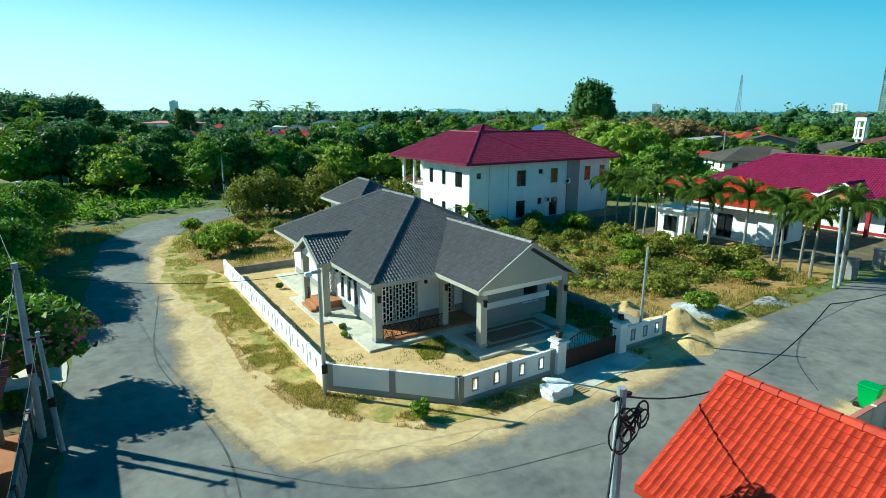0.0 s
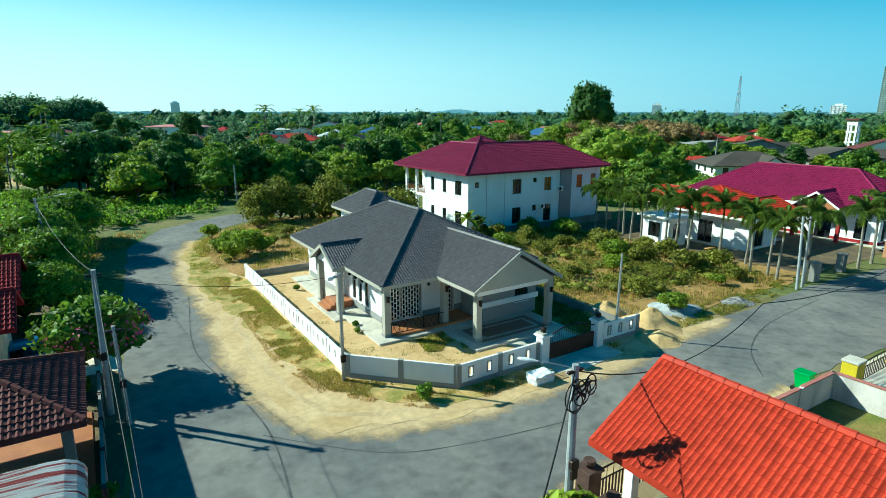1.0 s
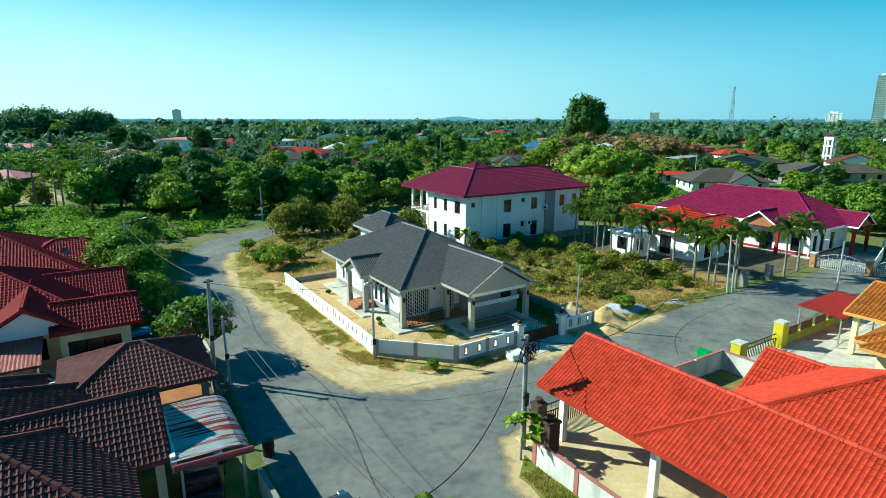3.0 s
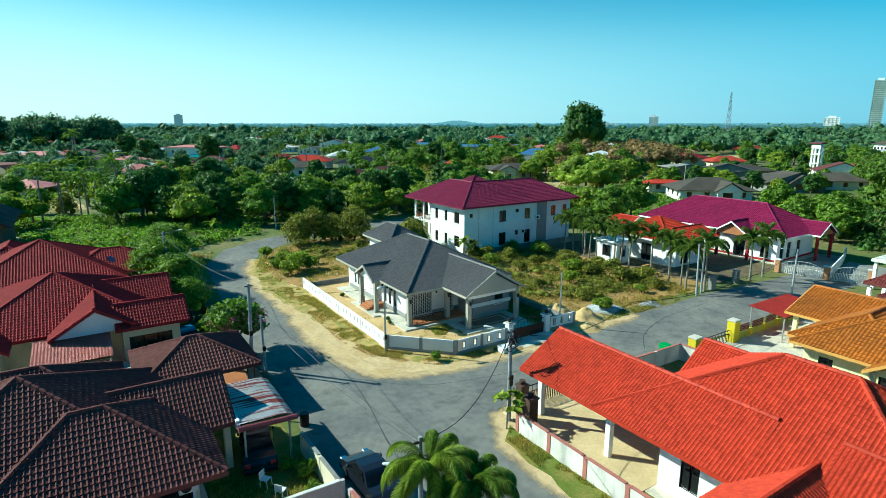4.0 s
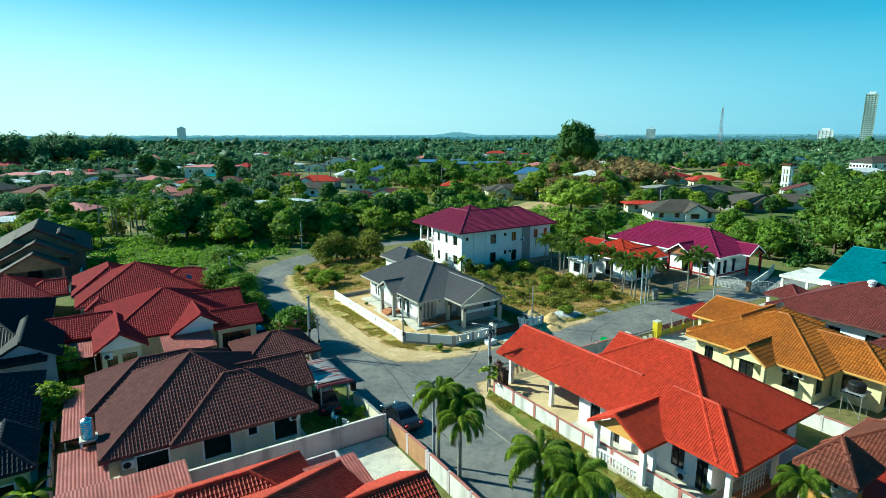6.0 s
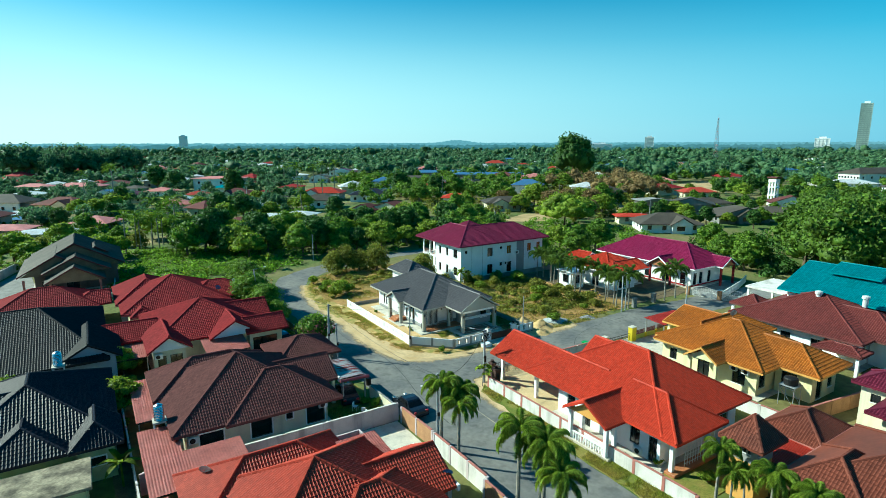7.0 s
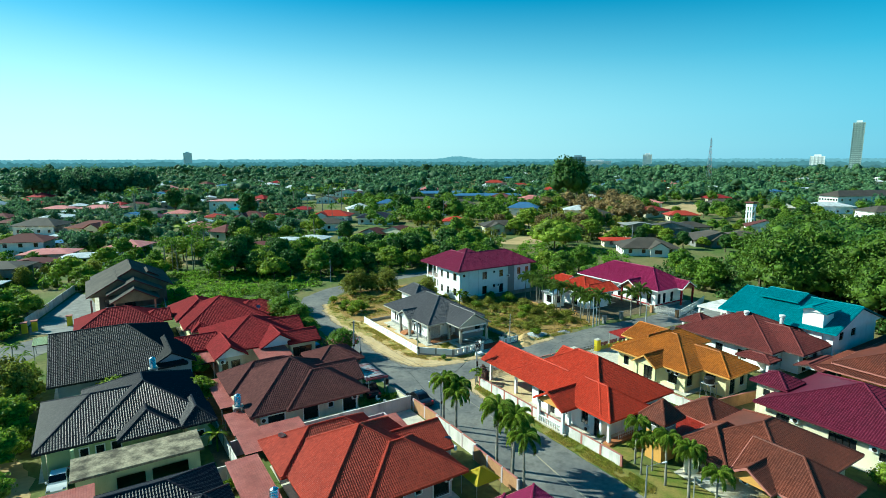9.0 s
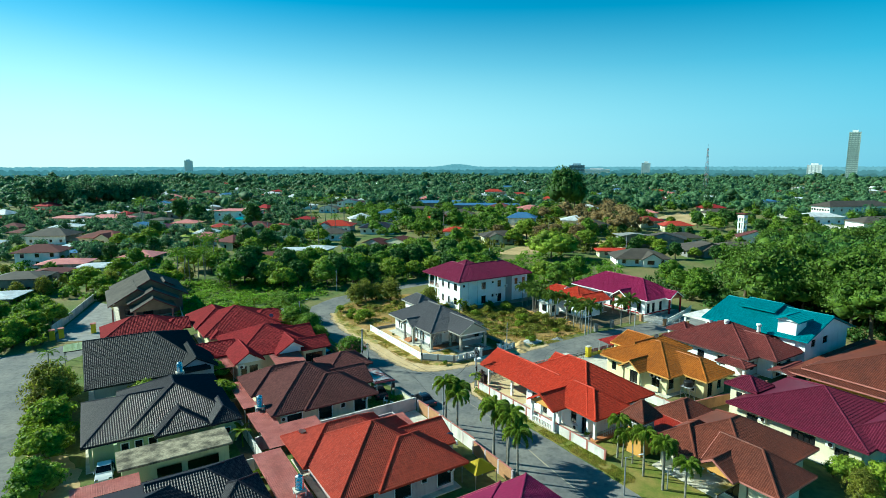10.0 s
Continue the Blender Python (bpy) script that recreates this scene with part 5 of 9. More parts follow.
# ---- walls and fences ----
def boundary(name_label, pts, height, mat_, post_mat, cap_mat, spacing=2.7, post=0.13, thick=0.12, base=None, slots=0, slot_mat=None, group=""):
    """A boundary wall: panels between posts, with capping; slots: narrow openings in each panel."""
    t = thing("boundary_wall", *pts[0], 0, label=name_label, category="wall", group=group)
    for (ax, ay), (bx, by) in zip(pts, pts[1:]):
        L = math.hypot(bx - ax, by - ay)
        n = max(1, round(L / spacing))
        m0 = Matrix.Translation((ax, ay, 0)) @ Matrix.Rotation(math.atan2(by - ay, bx - ax), 4, 'Z')
        for i in range(n):
            u0, u1 = L * i / n, L * (i + 1) / n
            m = m0 @ Matrix.Translation((u0 + post, -thick / 2, 0))
            w = u1 - u0 - 2 * post
            ops = [(w * (k + 0.5) / slots - 0.1, w * (k + 0.5) / slots + 0.1, height * 0.42, height * 0.80) for k in range(slots)]
            pn = part("panel", wall_panel(bmesh.new(), w, height, thick, ops, m), mat_, t)
            if base:
                part("base_band", box(0, w, -0.015, 0.0, 0, 0.28, m=m), base, pn)
            if slot_mat:
                for o in ops:
                    for q in ((o[0] - 0.06, o[0], o[2] - 0.06, o[3] + 0.06), (o[1], o[1] + 0.06, o[2] - 0.06, o[3] + 0.06), (o[0], o[1], o[3], o[3] + 0.06), (o[0], o[1], o[2] - 0.06, o[2])):
                        part("slot_frame", box(q[0], q[1], -0.03, 0.0, q[2], q[3], m=m), slot_mat, pn)
            if cap_mat:
                part("cap", box(u0 + post, u1 - post, -thick / 2 - 0.04, thick / 2 + 0.04, height + 0.002, height + 0.06, m=m0), cap_mat, pn)
        for i in range(n + 1):
            u = L * i / n
            part("post", box(u - post + 0.002, u + post - 0.002, -thick / 2 - 0.03, thick / 2 + 0.03, 0, height + 0.02, m=m0), post_mat, t)
    return t


boundary("white plastered boundary wall with narrow slots", [(-4.0, 25.1), (-4.05, 4.25)], 1.22, WHITE, WHITE, None, spacing=2.6, slots=3, post=0.1)
boundary("white boundary wall with grey posts and base", [(-4.02, 4.05), (-0.02, 0.02)], 1.27, WHITE, GREY_PAINT, None, spacing=2.9, base=GREY_PAINT, post=0.14)
boundary("white boundary wall with framed slots and grey posts", [(0.06, 0.0), (5.2, 0.0)], 1.27, WHITE, GREY_PAINT, None, spacing=2.6, base=GREY_PAINT, slots=2, slot_mat=GREY_PAINT, post=0.14)
boundary("short white boundary wall with framed slots", [(10.2, 0.0), (13.3, -0.05)], 1.27, WHITE, GREY_PAINT, None, spacing=3.1, base=GREY_PAINT, slots=3, slot_mat=GREY_PAINT, post=0.14)
boundary("low grey block wall behind the yard", [(-3.85, 25.15), (13.4, 25.15)], 0.55, GREY_CONCRETE, GREY_CONCRETE, None, spacing=4.0)
boundary("low grey block wall beside the carport", [(13.4, 0.25), (13.4, 24.9)], 0.6, GREY_CONCRETE, GREY_CONCRETE, None, spacing=4.0)
for x in (5.6, 9.85):
    gp = thing("gate_post", x, 0, 0, label="white gate post with flat cap and lantern", category="gate post", group="gate posts")
    part("shaft", soft_box(x - 0.27, x + 0.27, -0.27, 0.27, 0, 1.55, 0.02), WHITE, gp)
    part("cap", soft_box(x - 0.38, x + 0.38, -0.38, 0.38, 1.552, 1.68, 0.03), WHITE, gp)
    part("cap_top", soft_box(x - 0.3, x + 0.3, -0.3, 0.3, 1.682, 1.78, 0.03), TAN_PILLAR, gp)
    part("lantern", soft_box(x - 0.12, x + 0.12, -0.12, 0.12, 1.782, 2.05, 0.02), IRON, gp)


def gate(x0, x1, y, h0, label, crest=0.45, bars=26, mat_=IRON):
    g = thing("gate", (x0 + x1) / 2, y, 0, label=label, category="gate")
    part("top_rail", tube([(x0 + (x1 - x0) * k / 10, y, h0 + crest * math.sin(math.pi * k / 10)) for k in range(11)], 0.035, 6), mat_, g)
    part("middle_rail", tube([(x0, y, h0 * 0.72), (x1, y, h0 * 0.72)], 0.03, 6), mat_, g)
    part("bottom_rail", tube([(x0, y, 0.05), (x1, y, 0.05)], 0.035, 6), mat_, g)
    for k in range(bars + 1):
        x = x0 + (x1 - x0) * k / bars
        part("bar", box(x - 0.035, x + 0.035, y - 0.012, y + 0.012, 0.06, h0 * 0.72), mat_, g)
        if k % 2:
            part("spear", tube([(x, y, h0 * 0.72), (x, y, h0 + crest * math.sin(math.pi * k / bars) - 0.03)], 0.014, 4), mat_, g)
    return g


gate(5.9, 9.55, 0.0, 1.35, "dark brown wrought-iron sliding gate with arched top", bars=44, mat_=material("dark_brown_gate_paint", (0.06, 0.025, 0.018), rough=0.5, var=0.15, bump=0.05))
boundary("white boundary wall with faded red posts and coping", [(-3.2, -11.6), (-3.25, -36.2)], 1.25, OLD_WHITE, PINK_TRIM, PINK_TRIM, spacing=2.7)
boundary("weathered pale boundary wall of the red house", [(5.6, -10.1), (14.6, -10.3), (14.6, -40.0)], 1.3, OLD_WHITE, OLD_WHITE, PINK_TRIM, spacing=3.0)
for x, y, w in ((-1.9, -11.2, 0.35), (-1.2, -9.6, 0.3), (5.2, -9.7, 0.32)):
    gp = thing("gate_post", x, y, 0, label="dark stone-clad gate post with pot on top", category="gate post", group="stone gate posts")
    part("shaft", soft_box(x - w, x + w, y - w, y + w, 0, 1.65, 0.02), BROWN_STONE, gp)
    part("cap", soft_box(x - w - 0.06, x + w + 0.06, y - w - 0.06, y + w + 0.06, 1.652, 1.78, 0.02), BROWN_STONE, gp)
    part("pot", tube([(x, y, 1.782), (x, y, 1.95), (x, y, 2.05)], [0.12, 0.22, 0.2], 10), BROWN_STONE, gp)
gate(-0.85, 4.85, -9.65, 1.5, "black iron sliding gate of the red house", crest=0.05, bars=34)
YELLOW = material("bright_yellow_paint", (0.62, 0.48, 0.02), rough=0.7, scale=1.0, fine=12.0, var=0.1, bump=0.05)
LIME = material("lime_green_paint", (0.42, 0.46, 0.10), rough=0.8, scale=1.0, fine=12.0, var=0.12, bump=0.05, stain=0.2)
MAROON_PANEL = material("maroon_fence_panel", (0.12, 0.03, 0.03), rough=0.6, var=0.15, bump=0.05)
for x, y, hh in ((16.4, -10.4, 1.45), (21.7, -10.5, 1.9)):
    gp = thing("gate_post", x, y, 0, label="bright yellow square gate post with pale cap", category="gate post", group="yellow gate posts")
    part("shaft", soft_box(x - 0.42, x + 0.42, y - 0.35, y + 0.35, 0, hh, 0.02), YELLOW, gp)
    part("cap", soft_box(x - 0.47, x + 0.47, y - 0.4, y + 0.4, hh + 0.002, hh + 0.12, 0.02), CONCRETE, gp)
gate(16.85, 21.25, -10.4, 1.1, "low dark metal gate between yellow posts", crest=0.0, bars=20)
boundary("lime green wall with maroon railing panels", [(22.2, -10.5), (35.5, -10.6)], 0.7, LIME, YELLOW, None, spacing=2.3, post=0.2)
for k in range(6):
    x0 = 22.45 + 2.22 * k
    f = thing("railing_panel", x0, -10.52, 0.72, label="maroon slatted railing panel on the green wall", category="railing", group="maroon railing panels")
    for j in range(4):
        part("slat", box(x0, x0 + 1.75, -10.54, -10.5, 0.72 + j * 0.16, 0.84 + j * 0.16), MAROON_PANEL, f)
sheet_roof("bright red canopy at the orange house", 24.6, 31.2, -13.2, -10.0, 2.4, 2.6, material("red_canopy_sheet", (0.50, 0.05, 0.04), rough=0.5, scale=0.6, fine=6.0, var=0.12, bump=0.05), posts=((24.9, -13.0), (24.9, -10.2), (30.9, -10.2), (30.9, -13.0)))
boundary("orange-brown boundary wall of the orange house", [(15.2, -33.8), (29.5, -36.0), (33.2, -35.5)], 1.5, ORANGE_BRICK, ORANGE_BRICK, PINK_TRIM, spacing=3.0)
boundary("pinkish weathered wall between the plots", [(-36.6, -12.4), (-15.0, -12.6)], 1.75, PINK_WALL, PINK_WALL, OLD_WHITE, spacing=3.4)
boundary("orange brick gate wall beside the road", [(-14.85, -13.3), (-14.7, -18.6)], 1.6, ORANGE_BRICK, PINK_WALL, PINK_TRIM, spacing=2.2)
boundary("pale boundary wall beside the road", [(-14.75, -19.0), (-14.8, -26.6)], 1.6, OLD_WHITE, PINK_WALL, PINK_TRIM, spacing=2.5)
boundary("orange brick boundary wall by the palms", [(-15.2, -26.8), (-15.4, -34.2)], 1.6, ORANGE_BRICK, PINK_WALL, PINK_TRIM, spacing=2.4)
boundary("stained cream wall beside the driveway", [(-14.9, -12.2), (-15.0, -6.8)], 1.3, CREAM, CREAM, GREY_CONCRETE, spacing=2.7)
boundary("dark iron railing wall before the pavilion", [(-14.9, -1.0), (-14.8, 9.0)], 1.1, GREY_CONCRETE, BROWN_STONE, None, spacing=2.5, slots=4)
boundary("low brown garden wall along the road", [(-14.9, 12.5), (-15.2, 24.0)], 0.9, ORANGE_BRICK, GREY_CONCRETE, None, spacing=2.8)
boundary("grey plastered wall of the dark house", [(-36.9, -16.8), (-37.2, 10.0)], 1.6, OLD_WHITE, GREY_CONCRETE, None, spacing=3.4)
boundary("white wall behind the slab-roofed house", [(-56.0, -15.6), (-37.0, -16.6)], 1.5, OLD_WHITE, OLD_WHITE, None, spacing=3.4)
boundary("long pale wall round the forecourt", [(-48.2, 90.0), (-52.0, 86.0), (-56.0, 70.0), (-59.4, 57.6)], 1.8, OLD_WHITE, OLD_WHITE, None, spacing=3.4)
boundary("white and blue forecourt wall", [(-51.0, 47.0), (-35.8, 50.5), (-34.6, 70.0)], 1.4, OLD_WHITE, OLD_WHITE, None, spacing=3.2)
sheet("forecourt", [(-58.4, 51.4), (-51.0, 47.4), (-35.2, 50.9), (-34.8, 60.6), (-47.0, 62.0), (-49.0, 80.0), (-51.4, 85.0), (-55.4, 70.0), (-58.8, 57.0)], -0.1, 0.05, GREY_CONCRETE, "grey concrete forecourt of the big house", "forecourt")
boundary("dark retaining wall behind the white house", [(20.6, 27.3), (42.5, 27.3)], 0.9, GREY_CONCRETE, GREY_CONCRETE, None, spacing=4.0)
boundary("white boundary wall of the magenta-roofed house", [(51.0, -5.5), (60.3, -3.1), (66.0, -1.2)], 1.3, WHITE, WHITE, None, spacing=3.0, slots=2)
for x, y in ((39.8, -0.3), (34.7, -0.5)):
    gp = thing("gate_post", x, y, 0, label="grey concrete gate post beside the drive", category="gate post", group="grey gate posts")
    part("shaft", soft_box(x - 0.3, x + 0.3, y - 0.3, y + 0.3, 0, 1.5, 0.02), GREY_CONCRETE, gp)
    part("cap", soft_box(x - 0.36, x + 0.36, y - 0.36, y + 0.36, 1.502, 1.6, 0.02), GREY_CONCRETE, gp)
for cx, cy, half, turn in ((49.65, -2.95, 2.15, -76.5), (51.4, -7.45, 1.75, -53.5)):
    g = gate(cx - half, cx + half, cy, 1.3, "pale steel sliding gate with arched top", crest=0.5, bars=22, mat_=METAL_WHITE)
    g.matrix_basis = pose(cx, cy, 0, 0, 0, turn)
for x, y in ((49.05, -0.45), (50.25, -5.5), (52.65, -9.2)):
    gp = thing("gate_post", x, y, 0, label="brick-red gate post with flat pale cap", category="gate post", group="brick gate posts")
    part("shaft", soft_box(x - 0.28, x + 0.28, y - 0.28, y + 0.28, 0, 1.6, 0.02), ORANGE_BRICK, gp)
    part("cap", soft_box(x - 0.36, x + 0.36, y - 0.36, y + 0.36, 1.602, 1.72, 0.02), OLD_WHITE, gp)
sheet("yard_gate", [(50.7, -9.4), (63.0, -9.8), (63.0, -3.0), (60.3, -3.3), (51.0, -5.7)], -0.1, 0.03, GREY_CONCRETE, "grey concrete yard behind the steel gate", "yard")
sheet("yard_gate", [(50.0, -0.6), (50.6, -5.2), (60.2, -2.9), (66.0, -1.0), (64.0, 2.0), (52.4, 2.0)], -0.1, 0.034, GREY_CONCRETE, "grey forecourt of the magenta-roofed house", "yard")
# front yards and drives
SHADE_SOIL = material("dark_soil_and_shade", (0.10, 0.075, 0.05), (0.16, 0.12, 0.06), rough=1.0, scale=0.8, fine=6.0, var=0.3, bump=0.5)
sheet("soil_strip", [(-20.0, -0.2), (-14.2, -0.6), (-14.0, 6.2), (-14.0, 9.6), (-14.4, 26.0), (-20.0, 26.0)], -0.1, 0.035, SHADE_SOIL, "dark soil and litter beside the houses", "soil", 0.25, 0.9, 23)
sheet("path", [(-59.6, -24), (-59.6, 4), (-57.6, 4), (-55.6, -2), (-54.2, -6), (-54.2, -15), (-56.4, -24)], -0.1, 0.03, DRY_EARTH, "bare brown earth path beside the gardens", "path", 0.4, 1.0, 27)
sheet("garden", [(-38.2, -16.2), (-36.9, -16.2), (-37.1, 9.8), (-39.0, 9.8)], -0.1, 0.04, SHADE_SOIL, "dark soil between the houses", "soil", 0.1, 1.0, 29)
# the palms' shade is put into this sheet's dark soil colour
sheet("yard_east", [(33.2, 27), (36.6, 0.6), (45.5, 0.2), (52.0, 0.6), (52.0, 24), (43.0, 26.8)], -0.1, 0.034, SHADE_SOIL, "bare soil below the palms, darkened for their shade", "soil", 0.3, 1.2, 31)
sheet("drive_slab", [(-18.0, 11.6), (-13.8, 11.2), (-13.9, 15.0), (-18.0, 15.2)], -0.1, 0.05, CONCRETE, "worn concrete drive of the red-roofed house", "drive", 0.1, 0.8, 25)
for label, pts, mat_ in (("concrete driveway to the bungalow gate", [(5.4, -2.0), (10.3, -1.6), (9.9, 2.9), (5.6, 2.9)], CONCRETE), ("tiled yard behind the gate", [(-29.0, -18.4), (-15.1, -18.4), (-15.1, -12.8), (-29.0, -12.8)], CONCRETE),
                         ("dark garden soil beside the brown house", [(-20.2, -12.2), (-15.1, -12.2), (-15.1, -0.2), (-20.2, -0.2)], GRASS), ("shaded grassy yard of the brown-roofed house", [(-3.4, -53), (0.2, -53), (0.2, -38.5), (-3.4, -38.5)], GRASS),
                         ("concrete forecourt of the pale house", [(33, -16), (46, -16), (46, -10.2), (33, -10.2)], CONCRETE), ("grassy yard of the red house", [(-3.1, -36), (14.4, -36), (14.4, -12), (-3.1, -12)], GRASS)):
    sheet("yard", pts, -0.1, 0.055 + 0.004 * len(label) / 40, mat_, label, "yard")

# ---- plants ----
rng = np.random.default_rng(7)


def raw_mesh(name, verts, faces):
    me = bpy.data.meshes.new(name)
    verts = np.asarray(verts, np.float32)
    faces = np.asarray(faces, np.int32)
    me.vertices.add(len(verts))
    me.vertices.foreach_set("co", verts.ravel())
    k = faces.shape[1]
    me.loops.add(faces.size)
    me.loops.foreach_set("vertex_index", faces.ravel())
    me.polygons.add(len(faces))
    me.polygons.foreach_set("loop_start", np.arange(0, faces.size, k, dtype=np.int32))
    me.update(calc_edges=True)
    me.validate()
    return me


def ico(sub):
    bm = bmesh.new()
    bmesh.ops.create_icosphere(bm, subdivisions=sub, radius=1.0)
    v = np.array([x.co[:] for x in bm.verts])
    f = np.array([[w.index for w in t.verts] for t in bm.faces])
    bm.free()
    return v, f


ICO1, ICO2 = ico(1), ico(2)


def lumps(centres, radii, base, rough=0.25):
    """Lumpy bodies round the centres, as one triangle mesh."""
    bv, bf = base
    n = len(centres)
    r = 1 + rough * rng.standard_normal((n, len(bv), 1))
    v = centres[:, None] + bv[None] * radii[:, None] * r.clip(0.55, 1.5)
    f = bf[None] + (np.arange(n) * len(bv))[:, None, None]
    return v.reshape(-1, 3), f.reshape(-1, 3)


def leaves(points, out, size, spread=0.7):
    """Small bent leaf clumps (two triangles each) at the points, turned roughly outwards."""
    n = len(points)
    d = out + spread * rng.standard_normal((n, 3))
    d /= np.linalg.norm(d, axis=1, keepdims=True) + 1e-9
    a = np.cross(d, rng.standard_normal((n, 3)))
    a /= np.linalg.norm(a, axis=1, keepdims=True) + 1e-9
    b_ = np.cross(d, a)
    s = size * rng.uniform(0.5, 1.25, (n, 1))
    p0, p1 = points - a * s, points + a * s
    q0, q1 = points + b_ * s * 0.6 + d * s * 0.25, points - b_ * s * 0.6 + d * s * 0.25
    v = np.stack([p0, q0, p1, q1], 1).reshape(-1, 3)
    k = np.arange(n)[:, None] * 4
    f = np.concatenate([k + [0, 1, 2], k + [0, 2, 3]])
    return v, f


def crown_mesh(name, centres, radii, n_leaf, size, mat_, inner=0.8, spread=0.7):
    centres, radii = np.asarray(centres, float), np.asarray(radii, float)
    va, fa = lumps(centres, radii * inner, ICO1, 0.12)
    w = (radii.prod(1)) ** (2 / 3)
    pick = rng.choice(len(centres), n_leaf, p=w / w.sum())
    d = rng.standard_normal((n_leaf, 3))
    d /= np.linalg.norm(d, axis=1, keepdims=True)
    d[:, 2] = np.where(d[:, 2] < -0.3, -d[:, 2], d[:, 2])
    p = centres[pick] + d * radii[pick] * rng.uniform(0.7, 1.22, (n_leaf, 1))
    vb, fb = leaves(p, d, size, spread)
    me = raw_mesh(name, np.concatenate([va, vb]), np.concatenate([fa, fb + len(va)]))
    me.materials.append(mat_)
    return me


def tree(height, width, blobs, n_leaf, leaf, mat_, label, flat=0.55, trunk=0.45, lean=0.4, bark=BARK, category="tree", inner=0.8, low=0.42):
    """A tree: tapered trunk with limbs, and a crown of many leaf clumps round uneven bodies."""
    t = thing("tree", label=label, category=category)
    bm = bmesh.new()
    top = Vector((rng.uniform(-lean, lean), rng.uniform(-lean, lean), height * trunk))
    r0 = height * 0.022 + 0.05
    add_tube(bm, [(0, 0, -0.1), top * 0.5 + Vector((0.1, 0, 0)), top], [r0 * 1.25, r0, r0 * 0.8], 7)
    cs, rs = [], []
    for i in range(blobs):
        a = i * 2.4 + rng.uniform(0, 0.6)
        rad = width * 0.5 * (0.62 * math.sqrt((i + 0.3) / blobs))
        c = (top.x + rad * math.cos(a), top.y + rad * math.sin(a), height * (low + (0.84 - low) * (1 - (rad / (width * 0.31)) ** 2 * 0.9)) + rng.uniform(-0.07, 0.07) * height)
        cs.append(c)
        k = width * rng.uniform(0.19, 0.29)
        rs.append((k, k, k * flat * 1.35))
        for j in range(3):  # smaller boughs standing out of each body
            q = rng.standard_normal(3)
            q[2] = abs(q[2]) * 0.9
            q /= np.linalg.norm(q)
            kk = k * rng.uniform(0.36, 0.58)
            cs.append(tuple(np.array(c) + q * k * (0.85, 0.85, 1.1 * flat)))
            rs.append((kk, kk, kk * max(0.6, flat)))
        if i < 7:
            add_tube(bm, [top * 0.9, (top + Vector(c)) * 0.5 + Vector((0, 0, -0.3)), c], [r0 * 0.6, r0 * 0.35, r0 * 0.15], 5)
    part("trunk", bm, bark, t)
    mesh_part("crown", crown_mesh("crown", cs, rs, n_leaf, leaf, mat_, inner), None, t)
    return t


def bush(height, width, blobs, n_leaf, leaf, mat_, label, category="bush"):
    t = thing("bush", label=label, category=category)
    bm = bmesh.new()
    cs, rs = [], []
    for i in range(blobs):
        a, rad = i * 2.4, width * 0.33 * math.sqrt(i / blobs)
        c = (rad * math.cos(a), rad * math.sin(a), height * rng.uniform(0.35, 0.68))
        cs.append(c)
        k = width * rng.uniform(0.18, 0.28)
        rs.append((k, k, height * rng.uniform(0.28, 0.4)))
        add_tube(bm, [(0.05 * i, 0, -0.05), c], [0.03, 0.015], 4)
    part("stem", bm, BARK, t)
    mesh_part("foliage", crown_mesh("foliage", cs, rs, n_leaf, leaf, mat_, 0.7, 0.9), None, t)
    return t


PLACED = set()


def put(proto, x, y, s=1.0, rz=None, z=0.0, sz=None, label="", group=""):
    """The prototype itself the first time, a copy after that."""
    m = Matrix.LocRotScale((x, y, z), Euler((0, 0, rng.uniform(0, 6.28) if rz is None else rz)), (s, s, sz or s))
    if proto.name in PLACED:
        ob = copy_thing(proto, m)
    else:
        PLACED.add(proto.name)
        ob = proto
    ob.matrix_basis = m
    return tagged(ob, label, group=group)


T_ROUND = tree(8.5, 8.5, 12, 1900, 0.34, LEAF, "leafy green broad-crowned tree beside the road", low=0.3, trunk=0.34)
T_NEAR = tree(8.5, 8.8, 22, 6500, 0.2, LEAF, "leafy green roadside tree with uneven crown", flat=0.6, inner=0.62)
T_LIGHT = tree(7.5, 9.5, 12, 1900, 0.34, LEAF_LIGHT, "light green spreading tree with feathery leaves", flat=0.42, low=0.3, trunk=0.34)
T_DARK = tree(9.5, 8.0, 12, 1900, 0.34, LEAF_DARK, "dense dark green tree in a thicket", flat=0.7, low=0.3, trunk=0.34)
T_OLIVE = tree(5.0, 6.4, 11, 3000, 0.2, LEAF_OLIVE, "thin olive-green scrub tree", flat=0.9, inner=0.4, low=0.08, trunk=0.1)
T_DRY = tree(7.0, 6.5, 9, 1600, 0.24, LEAF_DRY, "half-bare brownish dry-season tree", flat=0.6, inner=0.45)
T_TALL = tree(17.0, 15.0, 24, 2600, 0.56, LEAF_DARK, "tall dense dark green landmark tree", flat=0.9, trunk=0.3)
T_RAIN = tree(9.0, 18.0, 24, 2600, 0.42, LEAF_LIGHT, "wide flat-topped rain tree with light green crown", flat=0.33, trunk=0.5)
LEAF_MID = leaf_material("leaf_deep_green", (0.125, 0.200, 0.020), (0.075, 0.135, 0.016), 0.34)
T_BIG = tree(12.5, 15.0, 18, 4200, 0.36, LEAF_MID, "large spreading tree at the edge of the wood", flat=0.5, inner=0.62, low=0.3, trunk=0.35)
T_HAZE = tree(17.0, 16.0, 18, 1500, 0.7, LEAF_HAZED, "tall tree in the hazy distance", flat=0.8, trunk=0.3, inner=0.65)
